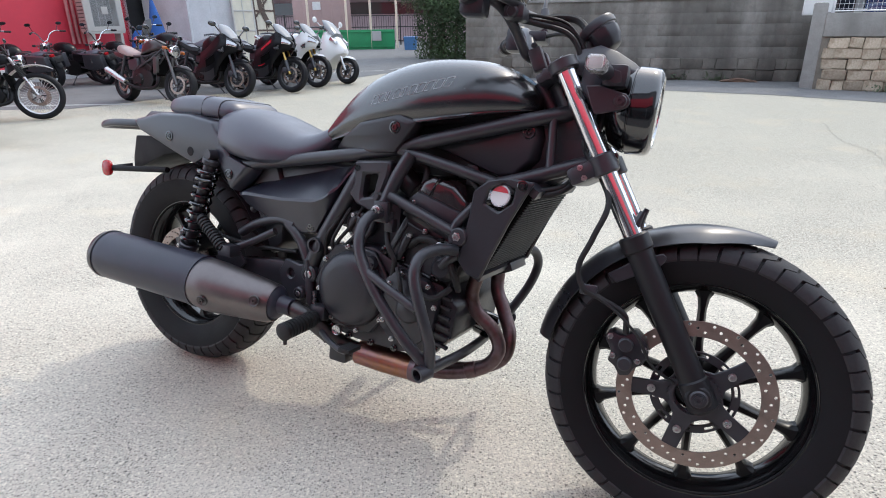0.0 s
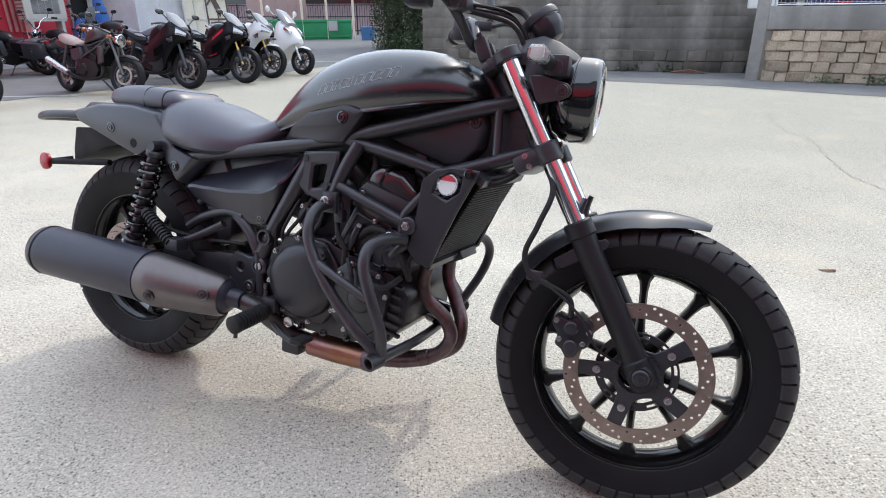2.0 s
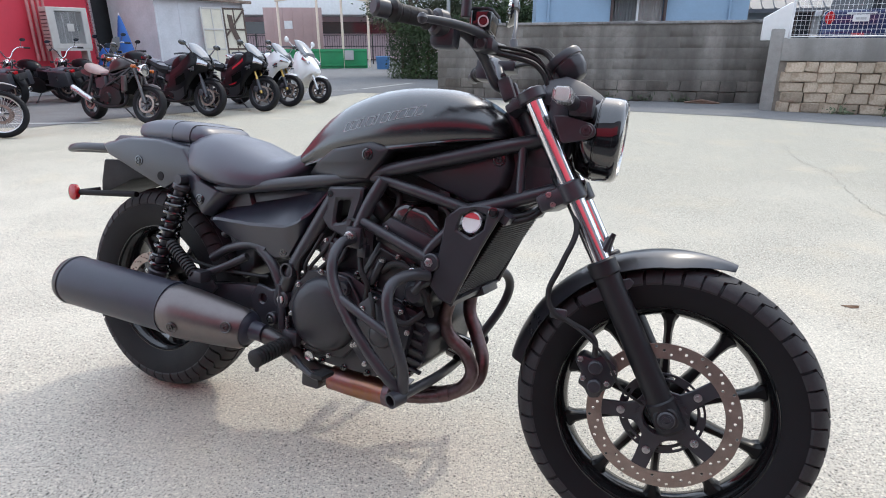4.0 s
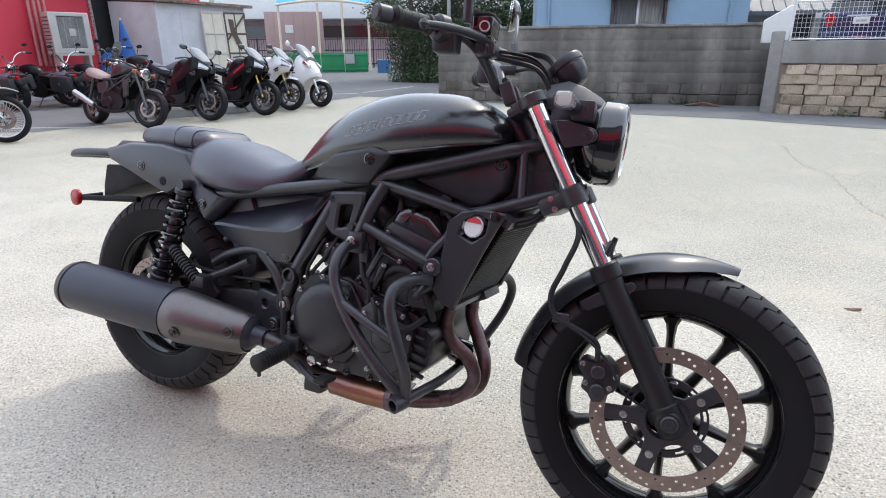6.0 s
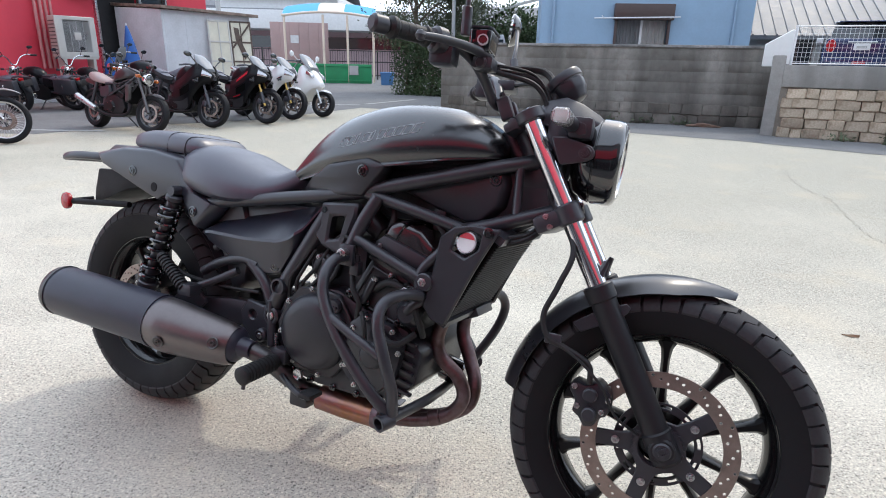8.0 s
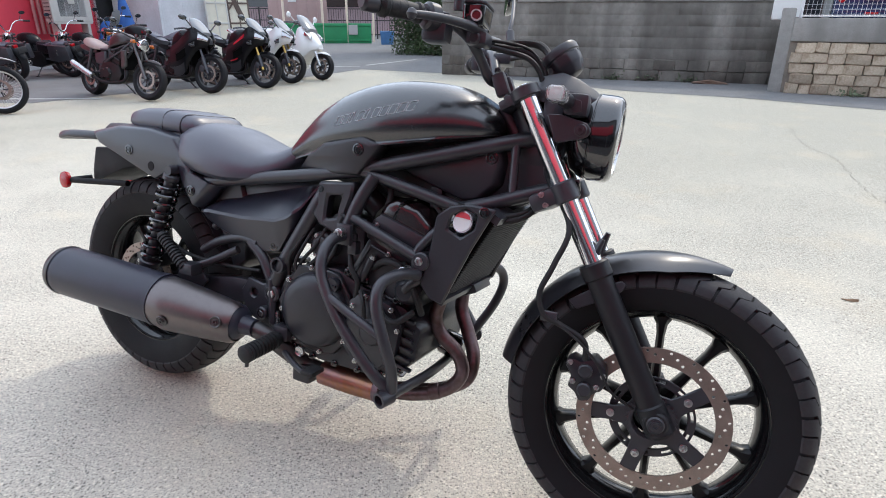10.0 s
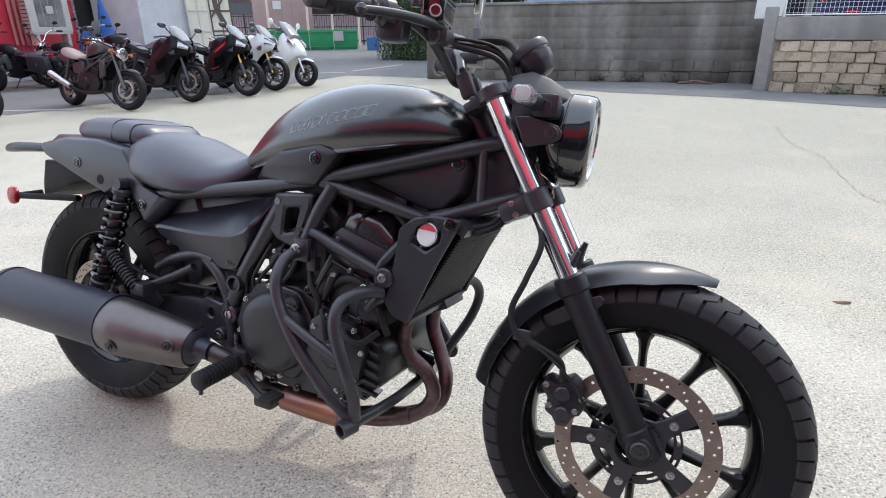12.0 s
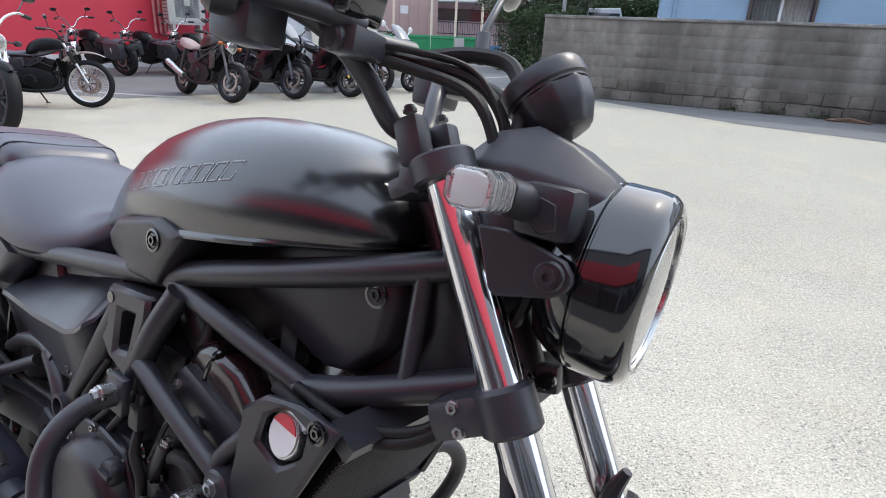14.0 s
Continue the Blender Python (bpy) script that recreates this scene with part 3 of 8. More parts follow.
for y in (-0.084, 0.084):
    part("mudguard_bracket", join(moved(plate([(-0.205, 0.222), (-0.15, 0.262), (-0.125, 0.272), (-0.103, 0.281), (-0.094, 0.273), (-0.098, 0.262), (-0.118, 0.240), (-0.15, 0.225), (-0.185, 0.205)], y - 0.003, y + 0.003, 0.0015), Matrix.Identity(4)),
                                  tube([(-0.155, y, 0.36), (-0.165, y * 1.02, 0.33), (-0.17, y, 0.29)], [0.006, 0.01, 0.012], 8)), BLACK_METAL, fender, "", at)

# calliper and hoses
cal = bevelled(plate([(-0.190, 0.092), (-0.176, 0.108), (-0.155, 0.102), (-0.130, 0.116), (-0.104, 0.096), (-0.098, 0.070), (-0.108, 0.046), (-0.122, 0.040), (-0.130, 0.020), (-0.150, 0.016), (-0.162, 0.034), (-0.178, 0.044), (-0.172, 0.066)], -0.115, -0.058, 0.008, seg=2), 0)
calliper = part("brake_calliper", cal, ENGINE_BLACK, bike, "black front brake calliper", at)
for x, z in ((-0.145, 0.086), (-0.142, 0.046)):
    part("piston_cap", rod((x, -0.125, z), (x, -0.11, z), 0.015, 20, 0.003), BLACK_METAL, calliper, "", at)
for x, z in ((-0.108, 0.082), (-0.168, 0.058), (-0.178, 0.098), (-0.118, 0.056)):
    part("calliper_bolt", bolt((x, -0.116, z), 0.0052, 0.006), STEEL, calliper, "", at)

# handlebar and all on it, which steers with the fork
UNSTEER = STEER.inverted()


def un(*pts):
    return [tuple(UNSTEER @ Vector(q)) for q in pts]


def flip(pts):
    return [(x, -y, z) for x, y, z in pts]


bar_r = un((1.074, 0.005, 0.990), (1.066, -0.035, 0.996), (1.050, -0.070, 1.040), (1.030, -0.115, 1.078), (1.002, -0.180, 1.094), (0.938, -0.312, 1.0915))
grip_r = un((0.979, -0.226, 1.0935), (0.938, -0.312, 1.0915))
bar = part("handlebar", tube([*reversed(bar_r), *flip(bar_r)], 0.0115, 14, 8), BLACK_METAL, bike, "black bent steel handlebar", STEER)
for side in (1, -1):
    put = (lambda p: p) if side > 0 else flip
    a, b = [Vector(q) for q in put(grip_r)]
    d = (b - a).normalized()
    L_ = (b - a).length
    prof = [(0.0165, 0.0), (0.0205, 0.0), (0.0205, 0.006), (0.0170, 0.010)]
    for i in range(3):
        prof += [(0.0170, 0.022 + i * 0.018), (0.0175, 0.0225 + i * 0.018), (0.0175, 0.036 + i * 0.018), (0.0170, 0.0365 + i * 0.018)]
    prof += [(0.0175, L_ - 0.020), (0.0215, L_ - 0.016), (0.0215, L_ - 0.008), (0.0180, L_ - 0.005)]
    grip = part("grip", lathe([*prof, (0.0165, L_ - 0.002), (0.0145, L_)], 20, Matrix.Translation(a) @ d.to_track_quat("Z", "Y").to_matrix().to_4x4()), GRIP, bar, "ribbed black rubber grip", STEER)
    part("bar_end", rod(b, b + d * 0.036, 0.0175, 20, 0.005), BLACK_METAL, bar, "", STEER)
    h = put(un((1.000, -0.185, 1.092), (0.985, -0.214, 1.093)))
    sw = part("switch_box", join(rod(h[0], h[1], 0.027, 20, 0.006), moved(box((0, 0, 0), (0.055, 0.05, 0.06), 0.012), Matrix.Translation(Vector(h[0]) + Vector((-0.002, 0.012 * side, -0.016))))), BLACK_PLASTIC, bar, "", STEER)
    part("switch_button", box(Vector(h[0]) + Vector((-0.03, 0.01 * side, -0.012)), (0.012, 0.014, 0.012), 0.003), RED_LABEL if side > 0 else BLACK_PLASTIC, sw, "", STEER)
    lv = put(un((1.070, -0.105, 1.080), (1.062, -0.150, 1.084), (1.048, -0.215, 1.083), (1.030, -0.275, 1.079), (1.016, -0.318, 1.074)))
    part("lever", join(tube(lv, [0.0115, 0.0105, 0.0095, 0.0085, 0.0075], 12, 5, 0.75), lathe([(0.001, -0.0105), (0.007, -0.008), (0.0105, 0), (0.007, 0.008), (0.001, 0.0105)], 14, Matrix.Translation(lv[-1]))), BLACK_METAL, bar, "black forged control lever", STEER)
    part("lever_mount", moved(box((0, 0, 0), (0.045, 0.05, 0.026), 0.006), Matrix.Translation(put(un((1.062, -0.105, 1.066)))[0])), BLACK_METAL, bar, "", STEER)
    if side > 0:
        c = Vector(un((1.055, -0.112, 1.108))[0])
        pot = [[c + Vector((x * k, y * k, z)) for x, y in ((-0.024, -0.030), (-0.016, -0.037), (0.018, -0.037), (0.026, -0.028), (0.026, 0.028), (0.018, 0.037), (-0.016, 0.037), (-0.024, 0.030))] for z, k in ((-0.024, 0.86), (-0.018, 0.92), (0.016, 1.0), (0.020, 1.0))]
        res = part("fluid_reservoir", bevelled(rings(bmesh.new(), pot), 0.003, 2, 30), BLACK_GLOSS, bar, "black brake fluid reservoir with a sight glass", STEER)
        part("reservoir_lid", bevelled(rings(bmesh.new(), [[c + Vector((x * 1.06, y * 1.06, z)) for x, y in ((-0.024, -0.030), (-0.016, -0.037), (0.018, -0.037), (0.026, -0.028), (0.026, 0.028), (0.018, 0.037), (-0.016, 0.037), (-0.024, 0.030))] for z in (0.0205, 0.026)]), 0.002, 2, 30), BLACK_PLASTIC, res, "", STEER)
        eye_at = Matrix.Translation(c + Vector((0.010, -0.0365, -0.003))) @ Vector((0.25, -1, 0)).to_track_quat("Z", "Y").to_matrix().to_4x4()
        part("sight_glass", lathe([(0.0, 0.001), (0.0085, 0.001), (0.0085, 0.004), (0.0085, -0.003), (0.0, -0.003)], 20, eye_at), BLACK_GLOSS, res, "", STEER)
        part("sight_ring", lathe([(0.0088, -0.002), (0.0088, 0.004), (0.0115, 0.004), (0.0115, -0.002)], 24, eye_at, closed=True), LETTER, res, "", STEER)
        part("master_cylinder", join(rod(un((1.062, -0.135, 1.066))[0], un((1.075, -0.030, 1.070))[0], 0.013, 16, 0.003), rod(un((1.075, -0.03, 1.07))[0], un((1.082, -0.008, 1.07))[0], 0.008, 6)), BLACK_METAL, bar, "", STEER)
    st = un((1.036, -0.165, 1.110), (1.036, -0.168, 1.168), (1.034, -0.172, 1.205), (1.024, -0.200, 1.245), (1.006, -0.245, 1.262)) if side > 0 else un((1.040, 0.150, 1.095), (1.028, 0.165, 1.132), (1.018, 0.200, 1.172), (0.990, 0.270, 1.225), (0.968, 0.308, 1.240))
    mir = part("mirror", join(tube(st, [0.008, 0.0055, 0.005, 0.005, 0.006], 10, 5), rod(st[0], st[1], 0.0105, 16, 0.002)), BLACK_METAL, bar, "black round mirror on a thin stem", STEER)
    mc = Matrix.Translation((un((0.994, -0.290, 1.268)) if side > 0 else un((0.952, 0.339, 1.248)))[0]) @ Matrix.Rotation(radians(-90), 4, "Y") @ Matrix.Rotation(radians(-20 * side), 4, "X")
    part("mirror_shell", lathe([(0.0, -0.022), (0.03, -0.019), (0.052, -0.010), (0.060, 0.002), (0.058, 0.008), (0.054, 0.008)], 30, mc @ Matrix.Diagonal((0.72, 1.1, 1, 1))), BLACK_GLOSS, mir, "", STEER)
    part("mirror_glass", lathe([(0.0, 0.0085), (0.054, 0.0085), (0.054, 0.0065), (0.0, 0.0065)], 30, mc @ Matrix.Diagonal((0.72, 1.1, 1, 1))), MIRROR, mir, "", STEER)
    part("bar_clamp", join(moved(box((0, 0, 0), (0.030, 0.028, 0.052), 0.006), Matrix.Translation(put([(1.092, -0.034, 0.982)])[0]) @ Matrix.Rotation(radians(-25), 4, "Y")), bolt(put([(1.080, -0.034, 1.012)])[0], 0.006, 0.006, (-0.42, 0, 0.9))), BLACK_METAL, bike, "", STEER)

# meter, cowl and headlamp
mt = Matrix.Translation((1.212, 0.008, 1.050)) @ Vector((-0.66, 0, 0.75)).to_track_quat("Z", "Y").to_matrix().to_4x4() @ Matrix.Scale(0.88, 4)
pod = bevelled(lathe([(0.014, -0.052), (0.030, -0.050), (0.0445, -0.026), (0.0485, -0.006), (0.0485, 0.001)], 9, mt @ Matrix.Rotation(radians(20), 4, "Z")), 0.004, 2, 12)
meter = part("meter", pod, BLACK_PLASTIC, bike, "round black meter with a faceted back", STEER)
part("meter_rim", lathe([(0.040, -0.002), (0.0475, -0.002), (0.0475, 0.001), (0.0505, 0.003), (0.0515, 0.017), (0.048, 0.024), (0.044, 0.020)], 40, mt), BLACK_PLASTIC, meter, "", STEER)
part("meter_glass", lathe([(0.0, 0.021), (0.044, 0.021), (0.044, 0.019), (0.0, 0.019)], 36, mt), BLACK_GLOSS, meter, "", STEER)
cowl = []
for x, zt, zb, w in ((1.160, 0.985, 0.955, 0.052), (1.185, 1.008, 0.950, 0.060), (1.225, 1.018, 0.945, 0.064), (1.262, 1.006, 0.945, 0.062), (1.300, 0.985, 0.950, 0.052), (1.312, 0.975, 0.955, 0.046)):
    cowl.append([Vector((x, y * w, z)) for y, z in ((-1, zb), (-1, zb + (zt - zb) * 0.45), (-0.55, zt), (0.55, zt), (1, zb + (zt - zb) * 0.45), (1, zb))])
part("meter_cowl", bevelled(rings(bmesh.new(), cowl), 0.004, 2, 20), COWL, bike, "faceted grey-black cowl over the headlamp", STEER)
LAMP = Matrix.Translation((1.256, 0.006, 0.893)) @ Matrix.Rotation(radians(93), 4, "Y") @ Matrix.Diagonal((1, 1, 0.74, 1))
lamp = part("headlamp", lathe([(0.01, -0.01), (0.05, 0.0), (0.078, 0.018), (0.088, 0.042), (0.0925, 0.062), (0.0925, 0.064), (0.0905, 0.066), (0.0905, 0.068), (0.0935, 0.070), (0.0935, 0.112), (0.0915, 0.126), (0.086, 0.135), (0.0775, 0.140), (0.0735, 0.138), (0.0735, 0.120), (0.05, 0.085), (0.012, 0.072)], 56, LAMP), BLACK_GLOSS, bike, "round gloss black headlamp", STEER)
part("reflector", lathe([(0.0733, 0.128), (0.064, 0.110), (0.05, 0.096), (0.02, 0.088), (0.0, 0.088)], 40, LAMP), REFLECTOR, lamp, "", STEER)
part("lens", lathe([(0.0, 0.139), (0.03, 0.1385), (0.06, 0.136), (0.0733, 0.1335), (0.0733, 0.1305), (0.06, 0.133), (0.03, 0.1355), (0.0, 0.136)], 40, LAMP), CLEAR, lamp, "clear headlamp glass", STEER)
part("trim_ring", lathe([(0.0715, 0.1345), (0.0735, 0.1345), (0.0745, 0.1395), (0.0735, 0.1405), (0.0718, 0.1385)], 48, LAMP, closed=True), STEEL, lamp, "thin bright ring", STEER)
part("bulb_shade", moved(join(box((0, 0, 0.108), (0.010, 0.15, 0.012), 0.002), box((0, 0, 0.108), (0.13, 0.008, 0.010), 0.002)), LAMP), BLACK_GLOSS, lamp, "", STEER)
for y in (-1, 1):
    outl = [(1.216, 0.922), (1.245, 0.924), (1.285, 0.914), (1.299, 0.910), (1.307, 0.901), (1.309, 0.893), (1.304, 0.884), (1.291, 0.877), (1.245, 0.866), (1.238, 0.870)]
    br = part("lamp_bracket", plate(outl, y * 0.096, y * 0.104, 0.002), BLACK_PLASTIC, bike, "", STEER)
    part("bracket_bolt", join(rod((1.289, y * 0.103, 0.895), (1.289, y * 0.107, 0.895), 0.0135, 20, 0.002), bolt((1.289, y * 0.107, 0.895), 0.008, 0.005, (0, y, 0))), BLACK_METAL, br, "", STEER)
    sig = part("turn_signal", join(rod((1.262, y * 0.07, 0.945), (1.246, y * 0.142, 0.953), 0.016, 14, 0.003), moved(box((0, 0, 0), (0.05, 0.05, 0.046), 0.010), Matrix.Translation((1.272, y * 0.082, 0.945))),
                               plate([(1.25, 0.965), (1.285, 0.955), (1.290, 0.930), (1.272, 0.924), (1.255, 0.935)], y * 0.066, y * 0.108, 0.004)), BLACK_PLASTIC, bike, "", STEER)
    lensbm = bevelled(rings(bmesh.new(), [[Vector((1.242 + p * h, y * yy, 0.954 + q * h * 0.78)) for p, q in ((-1, -0.55), (-0.6, -1), (0.6, -1), (1, -0.55), (1, 0.55), (0.6, 1), (-0.6, 1), (-1, 0.55))] for yy, h in ((0.139, 0.019), (0.145, 0.021), (0.184, 0.020), (0.195, 0.013))]), 0.002, 2, 25)
    part("signal_lens", lensbm, FROST, sig, "clear faceted indicator lens", STEER)
    part("signal_reflector", box((1.242, y * 0.163, 0.954), (0.024, 0.044, 0.020), 0.004), WHITE_PLASTIC, sig, "bright reflector", STEER)
    for k in range(5):
        part("lens_rib", box((1.242, y * (0.146 + 0.0085 * k), 0.954), (0.031, 0.0030, 0.026), 0.001), STEEL, sig, "", STEER)

# cables and hoses
hoses = [([(1.078, -0.012, 1.072), (1.115, 0.004, 1.082), (1.160, 0.010, 1.078), (1.190, -0.006, 1.045), (1.200, -0.022, 0.995), (1.198, -0.03, 0.94), (1.20, -0.04, 0.86)], 0.0085),
         ([(1.045, -0.085, 1.058), (1.090, -0.060, 1.058), (1.150, -0.035, 1.050), (1.185, -0.025, 1.015), (1.195, -0.020, 0.965), (1.17, -0.02, 0.90)], 0.006),
         ([(1.035, -0.100, 1.055), (1.090, -0.070, 1.050), (1.150, -0.050, 1.038), (1.180, -0.040, 1.005), (1.190, -0.035, 0.955), (1.165, -0.03, 0.89)], 0.006),
         ([(1.03, -0.12, 1.06), (1.085, -0.075, 1.066), (1.145, -0.04, 1.060), (1.182, -0.03, 1.020), (1.196, -0.03, 0.97)], 0.0035),
         ([(1.06, 0.10, 1.06), (1.12, 0.06, 1.06), (1.17, 0.03, 1.03), (1.19, 0.015, 0.97), (1.16, 0.01, 0.90)], 0.005)]
for pts, r in hoses:
    part("cable", tube(pts, r, 9, 7), GRIP, bike, "", STEER)
part("cable_clip", moved(box((0, 0, 0), (0.022, 0.05, 0.014), 0.004), Matrix.Translation((1.199, -0.022, 0.985))), BLACK_PLASTIC, bike, "", STEER)
part("brake_hose", tube([(1.23, -0.055, 0.79), (1.295, -0.100, 0.70), (1.280, -0.125, 0.62), (1.259, -0.130, 0.555), (1.275, -0.130, 0.510), (1.310, -0.125, 0.495), (1.362, -0.122, 0.470), (1.372, -0.120, 0.430)], 0.0062, 10, 7), GRIP, bike, "", STEER)
part("sensor_wire", tube([(1.285, -0.130, 0.507), (1.345, -0.132, 0.475), (1.395, -0.130, 0.432), (1.43, -0.115, 0.375), (1.48, -0.09, 0.34)], 0.003, 8, 7), GRIP, bike, "", STEER)
part("hose_guide", moved(box((0, 0, 0), (0.035, 0.012, 0.022), 0.004), Matrix.Translation((1.285, -0.125, 0.508))), BLACK_METAL, bike, "", STEER)

# tank
from mathutils.bvhtree import BVHTree

TANK = [(0.520, 0.772, 0.745, 0.050), (0.545, 0.805, 0.752, 0.078), (0.58, 0.848, 0.762, 0.088), (0.63, 0.898, 0.775, 0.107), (0.70, 0.942, 0.790, 0.127), (0.78, 0.969, 0.806, 0.140), (0.86, 0.982, 0.820, 0.146), (0.94, 0.982, 0.834, 0.141),
        (1.01, 0.975, 0.847, 0.128), (1.06, 0.953, 0.857, 0.110), (1.095, 0.928, 0.865, 0.086), (1.115, 0.900, 0.872, 0.055)]
SECTION = [(0.0, 1.0), (0.22, 0.993), (0.42, 0.962), (0.62, 0.885), (0.78, 0.770), (0.90, 0.625), (0.97, 0.470), (1.0, 0.330), (0.985, 0.215), (0.94, 0.130), (0.925, 0.095), (0.95, 0.075), (0.94, 0.0)]


def tank_at(x, k):
    zt, zb, w = lerp_table(TANK, x)
    y, z = lerp_table([(i / (len(SECTION) - 1), *q) for i, q in enumerate(SECTION)], k)
    return Vector((x, -y * w, zb + z * (zt - zb)))


loops = []
xs = [0.520 + (1.115 - 0.520) * (0.5 - 0.5 * math.cos(math.pi * i / 34)) for i in range(35)]
for x in xs:
    right = [tank_at(x, i / 24) for i in range(25)]
    loops.append([*right, *[Vector((q.x, -q.y, q.z)) for q in reversed(right[1:])]])
bm = rings(bmesh.new(), loops)
bmesh.ops.smooth_vert(bm, verts=bm.verts, factor=0.5, use_axis_x=False, use_axis_y=True, use_axis_z=True)
for _ in range(3):
    bmesh.ops.smooth_vert(bm, verts=[v for v in bm.verts if v.co.x > 0.98], factor=0.5, use_axis_x=True, use_axis_y=True, use_axis_z=True)
skin_of_tank = BVHTree.FromBMesh(bm)
tank = part("fuel_tank", bm, BLACK_TANK, bike, "satin black teardrop fuel tank")
part("filler_cap", lathe([(0.0, 0.006), (0.03, 0.006), (0.034, 0.002), (0.034, -0.01)], 30, Matrix.Translation((0.93, 0, 0.973))), BLACK_METAL, tank, "")
# the maker's mark: ten plain slanted outlines
for i, wide in enumerate((1, 1, 0.5, 1.1, 0.5, 1, 1, 1, 1, 1)):
    x0 = 0.722 + i * 0.0216
    z0 = 0.858 + (x0 - 0.722) * 0.25
    quad = [(0, 0), (0.0165 * wide, 0.004 * wide), (0.0165 * wide + 0.007, 0.026), (0.007, 0.022)]
    bm = bmesh.new()
    for (a, b), (c, d) in zip(quad, [*quad[1:], quad[0]]):
        p, q = Vector((x0 + a, 0, z0 + b)), Vector((x0 + c, 0, z0 + d))
        n_ = Vector((-(q - p).z, 0, (q - p).x)).normalized() * 0.0008
        vs = []
        for s in (p - n_, q - n_, q + n_, p + n_):
            spot = skin_of_tank.ray_cast(Vector((s.x, -1, s.z)), Vector((0, 1, 0)))[0]
            vs.append(bm.verts.new((s.x, spot.y - 0.0010, s.z)))
        bm.faces.new(vs)
    bmesh.ops.solidify(bm, geom=bm.faces[:], thickness=0.0003)
    part("decal", bm, LETTER, tank, "thin grey outline mark")

# seats
def loft(table, section, nx=20):
    """A body from (x, top, bottom, half width) rows and a half section of (y share, z share) from the top middle round to the bottom."""
    x0, x1 = table[0][0], table[-1][0]
    rows = []
    for i in range(nx + 1):
        x = x0 + (x1 - x0) * (0.5 - 0.5 * math.cos(math.pi * i / nx))
        zt, zb, w = lerp_table(table, x)
        half = [Vector((x, -y * w, zb + z * (zt - zb))) for y, z in section]
        rows.append([*half, *[Vector((q.x, -q.y, q.z)) for q in reversed(half[1:])]])
    bm = rings(bmesh.new(), rows)
    for _ in range(2):
        bmesh.ops.smooth_vert(bm, verts=bm.verts, factor=0.4, use_axis_x=False, use_axis_y=True, use_axis_z=True)
    return bm


CUSHION = [(0.0, 1.0), (0.3, 0.99), (0.55, 0.95), (0.75, 0.86), (0.89, 0.70), (0.97, 0.48), (1.0, 0.26), (0.99, 0.12), (0.93, 0.03), (0.80, 0.0)]
RIDER = [(0.150, 0.790, 0.740, 0.085), (0.175, 0.815, 0.722, 0.122), (0.225, 0.832, 0.700, 0.145), (0.30, 0.823, 0.684, 0.154), (0.38, 0.797, 0.678, 0.149), (0.46, 0.772, 0.690, 0.131), (0.51, 0.780, 0.706, 0.110), (0.55, 0.803, 0.730, 0.092), (0.585, 0.815, 0.76, 0.070)]
PILLION = [(-0.062, 0.822, 0.806, 0.076), (-0.046, 0.842, 0.796, 0.096), (0.0, 0.853, 0.790, 0.106), (0.06, 0.857, 0.790, 0.111), (0.13, 0.855, 0.790, 0.113), (0.18, 0.850, 0.790, 0.110), (0.212, 0.841, 0.79, 0.102), (0.226, 0.826, 0.79, 0.088)]
PAD = [(0.0, 1.0), (0.42, 0.995), (0.70, 0.975), (0.86, 0.90), (0.95, 0.74), (0.995, 0.48), (1.0, 0.24), (0.97, 0.06), (0.86, 0.0)]


def seam(table, x, slant, lift, keep=9):
    """A line across a cushion, from side to side, just over its skin; it runs forward towards the middle."""
    half = []
    for k in range(keep):
        y, z = PAD[k]
        xx = x + slant * (1 - y * y)
        zt, zb, w = lerp_table(table, xx)
        half.append((xx, -y * w * 0.985, zb + z * (zt - zb) - 0.004 * (1 - z) + lift))
    return [*reversed(half), *[(p, -q, r) for p, q, r in half[1:]]]


seat = part("rider_seat", loft(RIDER, CUSHION, 28), SEAT, bike, "scooped black vinyl rider seat")
pil = part("pillion_seat", loft(PILLION, PAD, 30), SEAT, bike, "flat black vinyl pillion seat")
for x, r in ((0.112, 0.0013), (0.180, 0.0020)):
    part("seat_piping", tube(seam(PILLION, x, 0.018, -0.001, 8), r, 8, 4), BLACK_PLASTIC, pil)
part("seat_base", loft([(-0.066, 0.804, 0.788, 0.070), (-0.04, 0.806, 0.782, 0.098), (0.10, 0.804, 0.780, 0.112), (0.22, 0.804, 0.780, 0.106)], CUSHION, 12), BLACK_PLASTIC, pil, "black underside of the seat")

# tail
def puff(outline, y0, y1, inset=0.18, bevel=0.006, mid=None):
    """A moulded cover: the outline at y0, a smaller copy of it raised to y1."""
    cx, cz = mid or (sum(q[0] for q in outline) / len(outline), sum(q[1] for q in outline) / len(outline))
    rows = [[Vector((x, y0 + (0.02 if y1 < y0 else -0.02), z)) for x, z in outline], [Vector((x, y0, z)) for x, z in outline]]
    for k in (0.5, 1.0):
        f = 1 - inset * k
        rows.append([Vector((cx + (x - cx) * f, y0 + (y1 - y0) * (k ** 0.6), cz + (z - cz) * f)) for x, z in outline])
    return bevelled(rings(bmesh.new(), rows), bevel, 2, 25)


